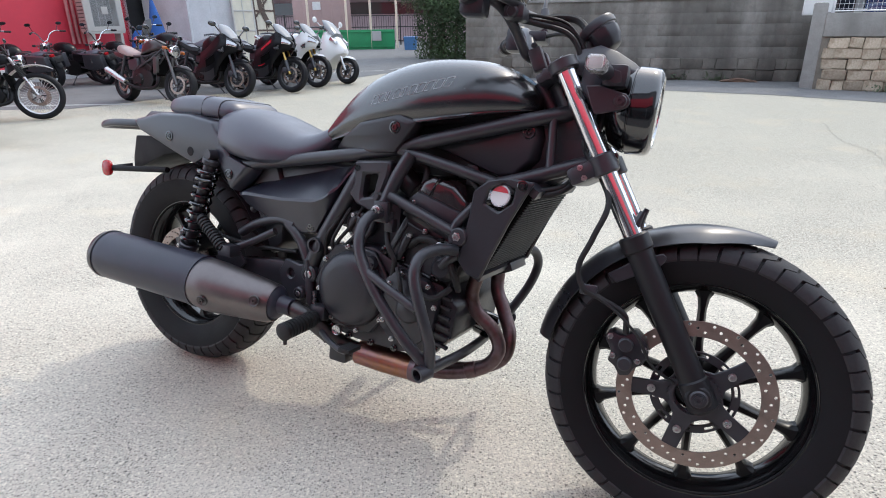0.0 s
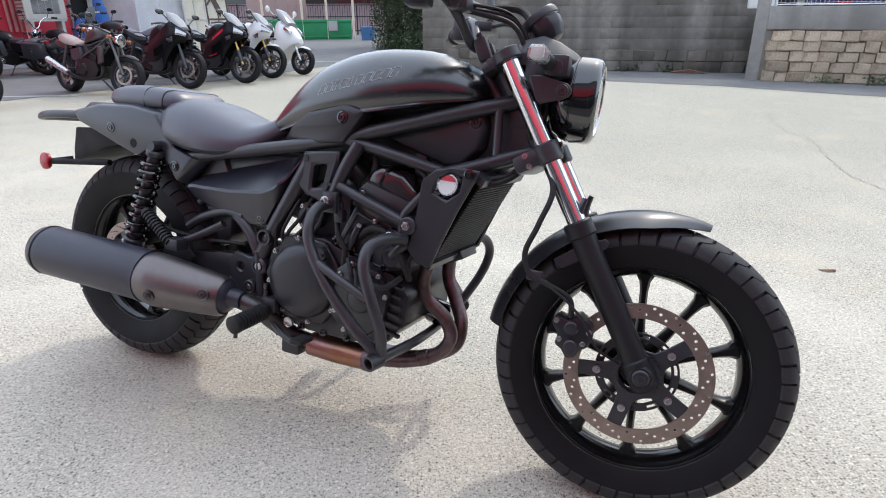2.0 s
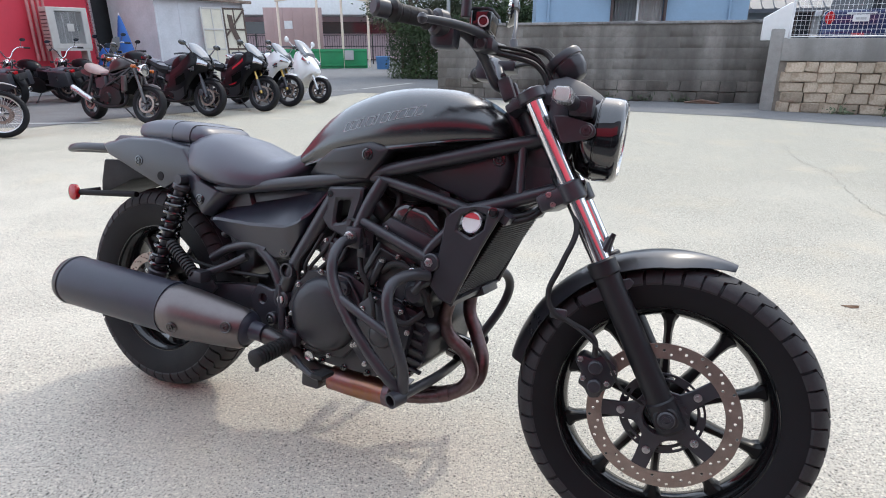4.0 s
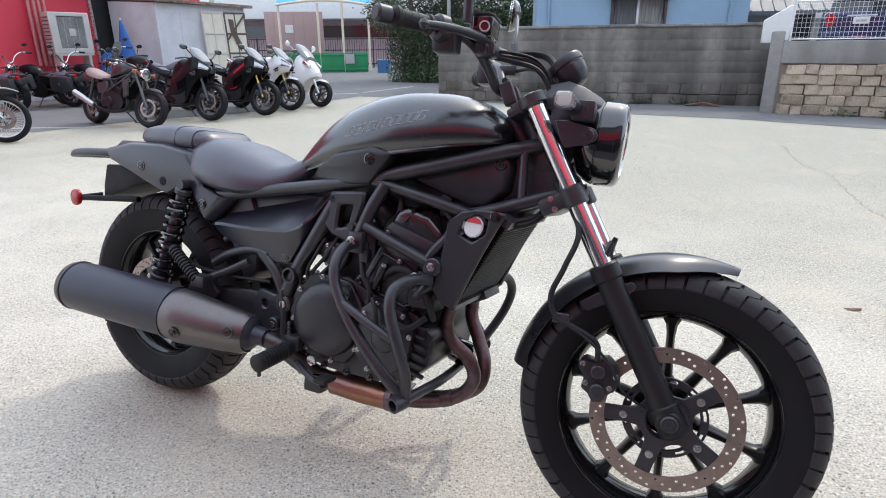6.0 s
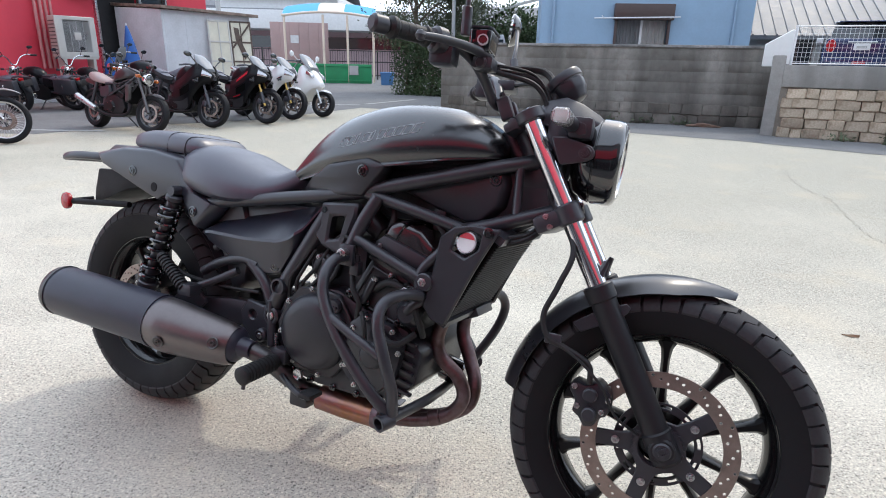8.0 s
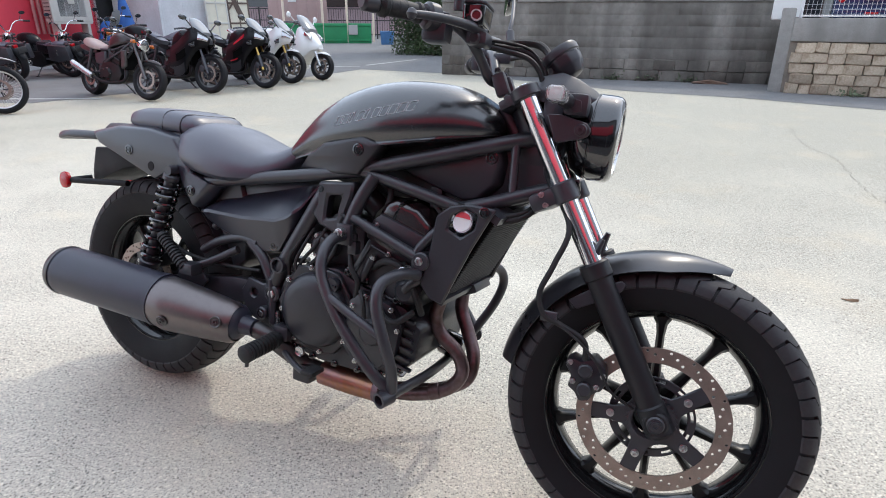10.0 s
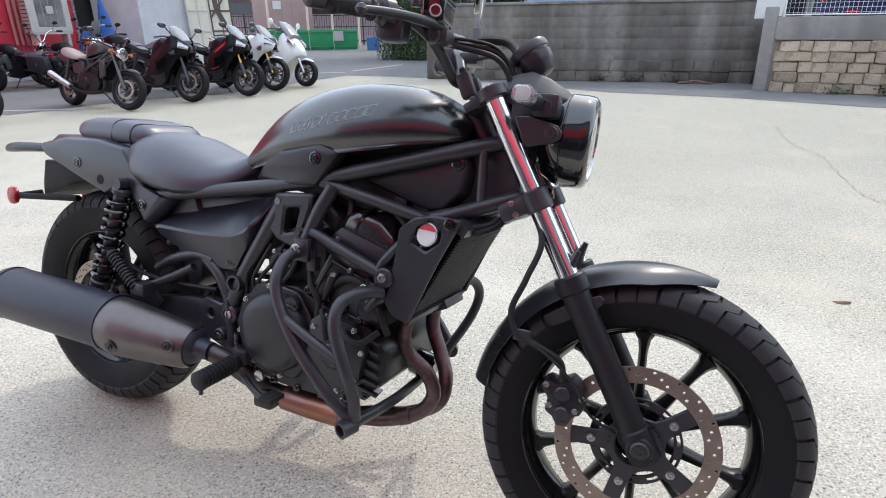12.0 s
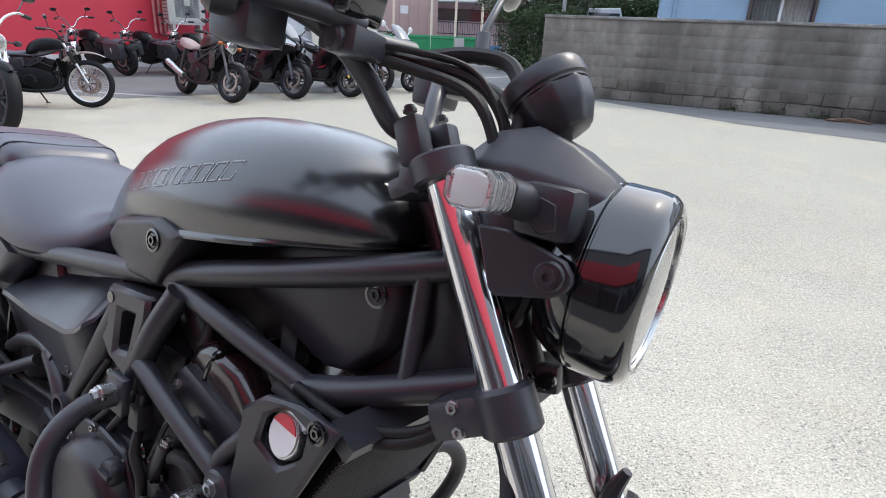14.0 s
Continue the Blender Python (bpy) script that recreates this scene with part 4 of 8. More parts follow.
def cover_bolt(x, y, z, parent, side=1, r=0.0075):
    s = -1 if y < 0 else 1
    part("cover_bolt", join(lathe([(r * 2.0, 0.0), (r * 2.0, 0.002), (r * 1.55, 0.0025), (r * 1.5, 0.0)], 18, Matrix.Translation((x, y, z)) @ Vector((0, s, 0)).to_track_quat("Z", "Y").to_matrix().to_4x4()), bolt((x, y, z), r, 0.004, (0, s, 0))), BLACK_GLOSS, parent)


KNEE = [(0.590, 0.085, 0.742), (0.634, 0.112, 0.778), (0.695, 0.131, 0.815), (0.812, 0.136, 0.842), (0.861, 0.136, 0.828), (0.836, 0.136, 0.795), (0.801, 0.131, 0.750), (0.719, 0.122, 0.741)]


def knee_bm(s):
    """The faceted cover at the tank's rear corner, which turns inwards behind."""
    rows = []
    for k, dy in ((1.0, -0.05), (1.0, -0.004), (0.96, 0.004), (0.78, 0.009)):
        rows.append([Vector((0.745 + (x - 0.745) * k, s * (0.125 + (y - 0.125) * k + dy), 0.787 + (z - 0.787) * k)) for x, y, z in KNEE])
    return bevelled(rings(bmesh.new(), rows), 0.003, 2, 20)


COVER_TOP = [(0.262, 0.588), (0.290, 0.612), (0.334, 0.630), (0.495, 0.667), (0.668, 0.711)]
COVER_CREASE = [(0.262, 0.584), (0.325, 0.595), (0.448, 0.595), (0.560, 0.604), (0.600, 0.619), (0.632, 0.647), (0.668, 0.706)]
COVER_LOW = [(0.262, 0.580), (0.348, 0.547), (0.442, 0.520), (0.520, 0.508), (0.564, 0.514), (0.590, 0.560), (0.630, 0.632), (0.668, 0.704)]


def cover_bm(s):
    """The side cover: an upper facet that faces the sky, a crease, and a belly under it."""
    rows = []
    for i in range(45):
        x = 0.262 + 0.406 * i / 44
        zt, zc, zl = [lerp_table(t, x)[0] for t in (COVER_TOP, COVER_CREASE, COVER_LOW)]
        k = min(1, (x - 0.250) / 0.06, (0.681 - x) / 0.07)
        rows.append([Vector((x, s * y, z)) for y, z in ((0.060, zt), (0.076, zt), (0.094 + 0.044 * k, zc + 0.004), (0.095 + 0.045 * k, zc - 0.004), (0.094 + 0.038 * k, zl * 0.45 + zc * 0.55), (0.094 + 0.030 * k, zl + 0.006), (0.092 + 0.024 * k, zl), (0.070, zl))])
    return rings(bmesh.new(), rows)


for s in (-1, 1):
    tail = part("tail_panel", puff([(-0.185, 0.768), (-0.160, 0.738), (-0.08, 0.712), (0.02, 0.678), (0.108, 0.650), (0.150, 0.672), (0.205, 0.700), (0.232, 0.650), (0.276, 0.588), (0.345, 0.664), (0.262, 0.690), (0.235, 0.735), (0.190, 0.785), (0.08, 0.800), (-0.06, 0.796)], s * 0.105, s * 0.135, 0.10), SHELL, bike, "matt dark grey tail side panel")
    cover_bolt(0.003, s * 0.135, 0.727, tail)
    cover_bolt(0.255, s * 0.135, 0.640, tail)
    # solid dark disc paints the shade of a hole in the panel
    part("panel_hole_shade", rod((0.095, s * 0.130, 0.690), (0.095, s * 0.1365, 0.690), 0.014, 18, 0.002), RUBBER, tail)
    cov = part("side_cover", cover_bm(s), SHELL, bike, "matt dark grey side cover with a sharp crease", None, 24)
    cover_bolt(0.548, s * 0.124, 0.535, cov)
    kn = part("knee_cover", knee_bm(s), BLACK_PLASTIC, bike, "matt black plastic knee cover")
    cover_bolt(0.803, s * 0.142, 0.810, kn)
    air = part("frame_cover", puff([(0.855, 0.775), (0.900, 0.792), (1.000, 0.815), (1.130, 0.846), (1.140, 0.815), (1.132, 0.765), (1.090, 0.722), (1.050, 0.714), (0.985, 0.734), (0.915, 0.756)], s * 0.046, s * 0.072, 0.14, 0.005), BLACK_PLASTIC, bike, "black plastic cover inside the frame")
    cover_bolt(1.108, s * 0.070, 0.824, air)
    hang = part("engine_hanger", plate([(0.690, 0.722), (0.795, 0.732), (0.792, 0.700), (0.772, 0.640), (0.752, 0.600), (0.700, 0.616), (0.676, 0.640), (0.690, 0.665)], s * 0.105, s * 0.140, 0.006, [[(0.722, 0.693), (0.762, 0.697), (0.748, 0.640), (0.716, 0.632)]]), BLACK_METAL, bike, "black cast engine hanger plate")
    # solid black disc, a hole's shade laid on as colour
    part("hanger_hole_shade", rod((0.702, s * 0.137, 0.705), (0.702, s * 0.1415, 0.705), 0.008, 16), BLACK_GLOSS, hang)

tail_body = part("tail_body", bevelled(rings(bmesh.new(), [[Vector((x, y * w, z)) for y, z in ((-1, zb), (-1, zt - 0.02), (-0.8, zt), (0.8, zt), (1, zt - 0.02), (1, zb))] for x, zt, zb, w in ((-0.205, 0.772, 0.752, 0.075), (-0.15, 0.795, 0.730, 0.105), (0.0, 0.796, 0.700, 0.118), (0.22, 0.790, 0.680, 0.120))]), 0.006), BLACK_PLASTIC, bike, "black tail moulding under the seats")
part("tail_lamp", box((-0.212, 0, 0.755), (0.02, 0.10, 0.026), 0.008), RED_LENS, tail_body, "red tail lamp")
part("grab_rail", tube([(-0.13, -0.095, 0.752), (-0.20, -0.108, 0.752), (-0.30, -0.112, 0.747), (-0.365, -0.098, 0.738), (-0.385, -0.05, 0.737), (-0.388, 0, 0.737), (-0.385, 0.05, 0.737), (-0.365, 0.098, 0.738), (-0.30, 0.112, 0.747), (-0.20, 0.108, 0.752), (-0.13, 0.095, 0.752)], 0.0145, 12, 6, 0.7), BLACK_PLASTIC, bike, "black grab rail behind the seat")
holder = part("rear_mudguard", bevelled(rings(bmesh.new(), [[Vector((x, y * w, z)) for y, z in ((-0.99, zb), (-1, zt), (1, zt), (0.99, zb))] for x, zt, zb, w in ((-0.272, 0.640, 0.606, 0.062), (-0.250, 0.712, 0.600, 0.068), (-0.18, 0.715, 0.625, 0.080), (-0.08, 0.720, 0.662, 0.095), (0.10, 0.72, 0.70, 0.095))]), 0.006), RUBBER, bike, "black rear mudguard and plate holder")
for s in (-1, 1):
    part("reflector_arm", join(rod((-0.06, s * 0.095, 0.618), (-0.325, s * 0.112, 0.597), 0.0095, 10), rod((-0.28, s * 0.06, 0.61), (-0.325, s * 0.112, 0.597), 0.008)), RUBBER, bike)
    part("side_reflector", lathe([(0.0, 0.009), (0.018, 0.008), (0.025, 0.005), (0.027, 0.0), (0.025, -0.008), (0.0, -0.010)], 26, Matrix.Translation((-0.330, s * 0.118, 0.597)) @ Vector((-0.10, s, 0)).to_track_quat("Z", "Y").to_matrix().to_4x4()), RED_LENS, bike, "round red reflector lens")

# frame tubes
for s in (-1, 1):
    for pts, r, nm in (([(0.795, 0.112, 0.760), (0.86, 0.110, 0.780), (0.97, 0.100, 0.811), (1.10, 0.078, 0.848), (1.185, 0.036, 0.874)], 0.0170, "frame_tube"),
                       ([(0.805, 0.114, 0.757), (0.93, 0.112, 0.734), (1.06, 0.098, 0.704)], 0.014, "frame_tube"),
                       ([(1.045, 0.100, 0.700), (1.12, 0.088, 0.724), (1.20, 0.060, 0.755), (1.27, 0.025, 0.782)], 0.0165, "frame_tube"),
                       ([(1.156, 0.058, 0.862), (1.166, 0.074, 0.744)], 0.0100, "frame_tube"),
                       ([(0.842, 0.125, 0.752), (0.815, 0.140, 0.690), (0.788, 0.148, 0.615)], 0.0165, "frame_tube"),
                       ([(0.808, 0.150, 0.650), (0.90, 0.152, 0.618), (1.02, 0.152, 0.577)], 0.0125, "engine_brace"),
                       ([(1.03, 0.140, 0.66), (0.985, 0.150, 0.600), (0.99, 0.150, 0.545)], 0.011, "engine_brace"),
                       ([(0.706, 0.112, 0.712), (0.640, 0.122, 0.590), (0.590, 0.128, 0.495), (0.552, 0.128, 0.415)], 0.0205, "frame_tube"),
                       ([(0.190, 0.108, 0.653), (0.33, 0.110, 0.676), (0.50, 0.112, 0.706), (0.68, 0.112, 0.737), (0.80, 0.112, 0.760)], 0.0165, "seat_rail"),
                       ([(0.465, 0.118, 0.530), (0.515, 0.122, 0.490), (0.556, 0.126, 0.425)], 0.015, "frame_tube"),
                       ([(0.285, 0.112, 0.475), (0.350, 0.114, 0.512), (0.430, 0.116, 0.535), (0.49, 0.118, 0.528)], 0.013, "frame_tube"),
                       ([(0.315, 0.10, 0.545), (0.36, 0.105, 0.575), (0.42, 0.108, 0.60)], 0.011, "frame_tube"),
                       ([(0.565, 0.13, 0.36), (0.60, 0.14, 0.29), (0.64, 0.14, 0.24)], 0.014, "frame_tube")):
        part(nm, tube([(x, s * y, z) for x, y, z in pts], r, 14, 6), BLACK_METAL, bike)
    part("tube_end", join(lathe([(0.021, 0), (0.021, 0.03), (0.016, 0.03), (0.016, 0.004), (0.0, 0.004)], 18, Matrix.Translation((0.586, s * 0.125, 0.492)) @ Vector((0, s, 0)).to_track_quat("Z", "Y").to_matrix().to_4x4())), BLACK_METAL, bike)
    for x, z, r in ((0.566, 0.410, 0.024), (0.535, 0.350, 0.018)):
        part("pivot_boss", join(lathe([(r, 0), (r, 0.028), (r * 0.8, 0.032), (r * 0.62, 0.032), (r * 0.6, 0.022), (0.0, 0.022)], 22, Matrix.Translation((x, s * 0.118, z)) @ Vector((0, s, 0)).to_track_quat("Z", "Y").to_matrix().to_4x4())), BLACK_METAL, bike)
        part("pivot_bolt", lathe([(r * 0.5, 0), (r * 0.5, 0.012), (r * 0.4, 0.014), (0, 0.014)], 6, Matrix.Translation((x, s * 0.138, z)) @ Vector((0, s, 0)).to_track_quat("Z", "Y").to_matrix().to_4x4()), STEEL, bike)
    part("footrest_plate", plate([(0.445, 0.395), (0.470, 0.435), (0.520, 0.425), (0.560, 0.440), (0.595, 0.400), (0.580, 0.340), (0.600, 0.290), (0.560, 0.290), (0.530, 0.310), (0.470, 0.330), (0.455, 0.360)], s * 0.115, s * 0.130, 0.004, [circle(0.490, 0.395, 0.012, 14)]), BLACK_METAL, bike)
part("steering_head", join(rod((1.255, 0, 0.755), (1.145, 0, 0.945), 0.034, 24, 0.004), box((1.19, 0, 0.84), (0.10, 0.07, 0.08), 0.02)), BLACK_METAL, bike, "black steering head casting")
part("under_tank_box", bevelled(plate([(0.64, 0.768), (0.72, 0.795), (0.85, 0.822), (1.0, 0.848), (1.10, 0.868), (1.15, 0.868), (1.16, 0.79), (1.13, 0.71), (1.0, 0.705), (0.86, 0.70), (0.66, 0.72)], -0.045, 0.045, 0.012, seg=2), 0), BLACK_PLASTIC, bike, "black air box under the tank")
part("head_gusset", plate([(1.06, 0.695), (1.08, 0.84), (1.19, 0.87), (1.255, 0.77), (1.14, 0.70)], -0.034, 0.034, 0.008), BLACK_METAL, bike)
part("battery_box", box((0.50, 0, 0.62), (0.34, 0.15, 0.16), 0.02), BLACK_PLASTIC, bike)
part("splash_guard", plate([(0.20, 0.71), (0.38, 0.71), (0.42, 0.60), (0.42, 0.46), (0.37, 0.42), (0.335, 0.50), (0.27, 0.61)], -0.085, 0.085, 0.008), BLACK_PLASTIC, bike, "black plastic guard ahead of the rear tyre")
part("air_duct", box((0.745, 0, 0.575), (0.12, 0.18, 0.14), 0.02), BLACK_PLASTIC, bike)
part("gearbox_cover", box((0.60, 0, 0.36), (0.10, 0.20, 0.20), 0.02), ENGINE_BLACK, bike)

# engine
eng = part("engine_block", plate([(0.600, 0.305), (0.575, 0.400), (0.600, 0.470), (0.665, 0.510), (0.760, 0.515), (0.820, 0.490), (0.960, 0.455), (1.005, 0.410), (0.995, 0.330), (0.950, 0.285), (0.860, 0.262), (0.720, 0.262), (0.640, 0.275)], -0.135, 0.135, 0.012, seg=2), ENGINE_BLACK, bike, "black cast engine crankcase")
part("cylinder_block", plate([(0.775, 0.490), (0.965, 0.440), (1.010, 0.545), (0.835, 0.605)], -0.118, 0.118, 0.008, seg=2), ENGINE_BLACK, bike)
part("cylinder_panel", plate([(0.800, 0.500), (0.945, 0.460), (0.985, 0.540), (0.848, 0.588)], -0.126, -0.116, 0.004), ENGINE_BLACK, bike)
part("panel_frame", join(*[rod((a[0], -0.127, a[1]), (b[0], -0.127, b[1]), 0.003, 6) for a, b in (((0.800, 0.500), (0.945, 0.460)), ((0.945, 0.460), (0.985, 0.540)), ((0.985, 0.540), (0.848, 0.588)), ((0.848, 0.588), (0.800, 0.500)))]), ENGINE_BLACK, bike)
post = part("water_pipe", rod((0.835, -0.140, 0.500), (0.862, -0.140, 0.560), 0.010, 14, 0.002), ENGINE_BLACK, bike)
part("pipe_screw", bolt((0.862, -0.140, 0.560), 0.007, 0.008, (0.4, 0, 0.9)), STEEL, post)
head = part("cylinder_head", plate([(0.830, 0.606), (1.012, 0.545), (1.035, 0.585), (1.020, 0.622), (0.870, 0.668), (0.848, 0.650)], -0.130, 0.130, 0.008, seg=2), ENGINE_BLACK, bike)
part("head_cover", bevelled(plate([(0.856, 0.660), (1.005, 0.614), (0.998, 0.655), (0.962, 0.690), (0.905, 0.706), (0.872, 0.695)], -0.122, 0.122, 0.016, seg=3), 0), HEAD_COVER, bike, "gloss black cylinder head cover tinted with mirrored red")
part("head_rib", tube([(0.900, -0.121, 0.655), (0.912, -0.119, 0.685), (0.925, -0.10, 0.704), (0.925, 0.10, 0.704)], 0.004, 8), BLACK_GLOSS, head)
for x, z in ((0.862, 0.640), (0.995, 0.590), (0.90, 0.575)):
    part("head_bolt", bolt((x, -0.131, z), 0.0055, 0.006), STEEL, head)
clutch = part("clutch_cover", lathe([(0.0, 0.045), (0.060, 0.045), (0.080, 0.042), (0.090, 0.034), (0.096, 0.020), (0.099, 0.0)], 48, Matrix.Translation((0.712, -0.135, 0.400)) @ TO_Y), ENGINE_BLACK, bike, "round black clutch cover")
part("clutch_rim", plate([(0.712 + r * math.cos(radians(a)), 0.400 + r * math.sin(radians(a))) for a, r in [(k * 15, 0.112 if k % 4 else 0.121) for k in range(24)]], -0.148, -0.132, 0.003), ENGINE_BLACK, clutch)
for k in range(8):
    a = radians(45 * k + 10)
    part("case_bolt", bolt((0.712 + 0.108 * math.cos(a), -0.148, 0.400 + 0.108 * math.sin(a)), 0.0055, 0.007), STEEL, clutch)
gen = part("front_cover", plate([(0.800, 0.335), (0.815, 0.450), (0.850, 0.480), (0.930, 0.462), (0.965, 0.420), (0.950, 0.335), (0.900, 0.290), (0.840, 0.292)], -0.158, -0.132, 0.008, seg=2), ENGINE_BLACK, bike, "black cast side case")
part("timing_cap", lathe([(0.0, 0.012), (0.024, 0.012), (0.030, 0.008), (0.034, 0.0)], 24, Matrix.Translation((0.885, -0.158, 0.385)) @ TO_Y), ENGINE_BLACK, gen)
for x, z in ((0.815, 0.345), (0.828, 0.440), (0.862, 0.470), (0.935, 0.452), (0.955, 0.405), (0.940, 0.340), (0.895, 0.302), (0.845, 0.302)):
    part("case_bolt", bolt((x, -0.158, z), 0.0055, 0.007), STEEL, gen)
part("oil_filler", join(lathe([(0.0, 0.016), (0.017, 0.016), (0.019, 0.012), (0.019, 0.0)], 20, Matrix.Translation((0.768, -0.150, 0.478)) @ TO_Y), box((0.768, -0.168, 0.478), (0.028, 0.008, 0.006), 0.001)), BLACK_PLASTIC, bike)
part("oil_window", lathe([(0.0, 0.004), (0.010, 0.004), (0.013, 0.006), (0.014, 0.0)], 20, Matrix.Translation((0.690, -0.172, 0.292)) @ TO_Y), STEEL, bike)
part("oil_pan", plate([(0.70, 0.270), (0.90, 0.268), (0.87, 0.235), (0.74, 0.235)], -0.07, 0.07, 0.01, seg=2), ENGINE_BLACK, bike)
part("oil_filter", rod((0.985, 0.04, 0.335), (1.045, 0.04, 0.320), 0.034, 24, 0.006), BLACK_GLOSS, bike)
part("water_pump", join(lathe([(0.0, 0.022), (0.02, 0.022), (0.030, 0.012), (0.034, 0.0)], 22, Matrix.Translation((0.962, -0.135, 0.500)) @ TO_Y), tube([(0.962, -0.150, 0.505), (0.985, -0.155, 0.530), (1.01, -0.14, 0.545), (1.04, -0.10, 0.55)], 0.012, 12)), ENGINE_BLACK, bike)
for pts, r in (([(0.86, -0.13, 0.535), (0.90, -0.145, 0.560), (0.94, -0.145, 0.555), (0.96, -0.14, 0.52)], 0.009), ([(0.80, -0.14, 0.56), (0.815, -0.155, 0.53), (0.835, -0.155, 0.50), (0.83, -0.15, 0.46)], 0.007),
               ([(0.845, -0.09, 0.735), (0.875, -0.10, 0.715), (0.87, -0.115, 0.66), (0.845, -0.12, 0.62)], 0.008), ([(0.89, -0.08, 0.735), (0.95, -0.09, 0.728), (1.0, -0.10, 0.70), (1.03, -0.10, 0.665)], 0.007),
               ([(0.71, -0.115, 0.61), (0.69, -0.135, 0.56), (0.655, -0.14, 0.515), (0.64, -0.14, 0.48)], 0.005), ([(0.73, -0.115, 0.60), (0.715, -0.135, 0.55), (0.68, -0.14, 0.51), (0.66, -0.14, 0.49)], 0.005),
               ([(0.75, -0.115, 0.60), (0.745, -0.135, 0.55), (0.72, -0.14, 0.515)], 0.006), ([(1.04, -0.13, 0.71), (1.12, -0.12, 0.69), (1.19, -0.09, 0.70), (1.235, -0.05, 0.74)], 0.007),
               ([(1.06, -0.12, 0.715), (1.14, -0.11, 0.702), (1.20, -0.08, 0.715), (1.225, -0.04, 0.75)], 0.006)):
    part("hose", tube(pts, r, 10, 6), GRIP, bike)
for x, y, z in ((0.799, -0.196, 0.617), (0.971, -0.190, 0.557), (1.0, -0.166, 0.583)):
    part("mount_bolt", join(rod((x, y + 0.03, z), (x, y, z), 0.0115, 18, 0.001), bolt((x, y, z), 0.0085, 0.008)), STEEL, bike)
for k in range(6):
    part("case_rib", moved(box((0, 0, 0), (0.050, 0.012, 0.008), 0.002), Matrix.Translation((0.965, -0.138, 0.312 + 0.024 * k)) @ Matrix.Rotation(radians(12), 4, "Y")), ENGINE_BLACK, eng)
for x, z in ((0.640, 0.283), (0.700, 0.270), (0.770, 0.268), (0.840, 0.270), (0.905, 0.277), (0.955, 0.296)):
    part("sump_bolt", join(rod((x, -0.120, z), (x, -0.140, z), 0.009, 14, 0.002), bolt((x, -0.140, z), 0.005, 0.005)), BLACK_GLOSS, eng)
for x, z in ((0.792, 0.512), (0.838, 0.498), (0.885, 0.486), (0.935, 0.470), (0.962, 0.522)):
    part("stud_nut", join(rod((x, -0.118, z), (x, -0.136, z), 0.012, 14, 0.002), bolt((x, -0.136, z), 0.007, 0.008)), BLACK_GLOSS, eng)
starter = part("starter_motor", join(rod((0.700, -0.02, 0.560), (0.700, -0.125, 0.560), 0.036, 24, 0.004), rod((0.700, -0.125, 0.560), (0.700, -0.132, 0.560), 0.024, 18, 0.002)), BLACK_METAL, bike, "black starter motor")
for k in range(3):
    a_ = 2 * math.pi * k / 3
    part("motor_screw", bolt((0.700 + 0.028 * math.cos(a_), -0.126, 0.560 + 0.028 * math.sin(a_)), 0.005, 0.005), STEEL, starter)
part("sensor_plug", join(box((0.815, -0.150, 0.580), (0.024, 0.022, 0.032), 0.004), rod((0.815, -0.150, 0.594), (0.815, -0.150, 0.612), 0.007, 10)), BLACK_PLASTIC, bike, "black connector plug")
for pts, r in (([(0.815, -0.150, 0.610), (0.800, -0.150, 0.640), (0.760, -0.135, 0.650), (0.725, -0.12, 0.63)], 0.0045), ([(0.662, -0.125, 0.600), (0.640, -0.140, 0.555), (0.618, -0.142, 0.520), (0.612, -0.135, 0.470)], 0.0045), ([(0.676, -0.125, 0.600), (0.658, -0.142, 0.552), (0.640, -0.146, 0.510), (0.648, -0.140, 0.470)], 0.0045),
               ([(0.895, -0.128, 0.470), (0.915, -0.165, 0.440), (0.955, -0.168, 0.430), (0.985, -0.140, 0.455)], 0.0075), ([(0.845, -0.155, 0.480), (0.865, -0.172, 0.455), (0.870, -0.170, 0.420)], 0.006), ([(0.940, -0.12, 0.560), (0.975, -0.150, 0.530), (0.995, -0.150, 0.490), (1.0, -0.13, 0.450)], 0.008), ([(0.905, -0.128, 0.610), (0.930, -0.140, 0.600), (0.965, -0.138, 0.585)], 0.006)):
    part("hose", tube(pts, r, 8, 6), GRIP, bike)
part("brace_boss", rod((1.003, -0.135, 0.583), (1.003, -0.168, 0.583), 0.021, 22, 0.003), BLACK_METAL, bike)
part("ignition_coil", box((0.975, -0.05, 0.715), (0.03, 0.025, 0.05), 0.004), BLACK_PLASTIC, bike)
part("ignition_coil", box((0.93, 0.04, 0.72), (0.03, 0.025, 0.05), 0.004), BLACK_PLASTIC, bike)
for y in (-0.055, 0.055):
    part("throttle_body", rod((0.83, y, 0.66), (0.77, y, 0.70), 0.03, 20, 0.003), ENGINE_BLACK, bike)

# radiator
RT, RB = Vector((1.134, 0, 0.704)), Vector((1.032, 0, 0.514))
down = (RB - RT).normalized()
fwd = Vector((-down.z, 0, down.x)) * -1
fwd = -fwd if fwd.x < 0 else fwd
# near-black body paints the shade between the fins
rad = part("radiator", bevelled(rings(bmesh.new(), [[RT + down * t + fwd * d + Vector((0, y, 0)) for y, d in ((-0.142, 0.0), (-0.142, 0.024), (0.142, 0.024), (0.142, 0.0))] for t in (-0.005, 0.218)]), 0.003), CORE_AND_SHADE, bike, "black finned radiator")
fins = []
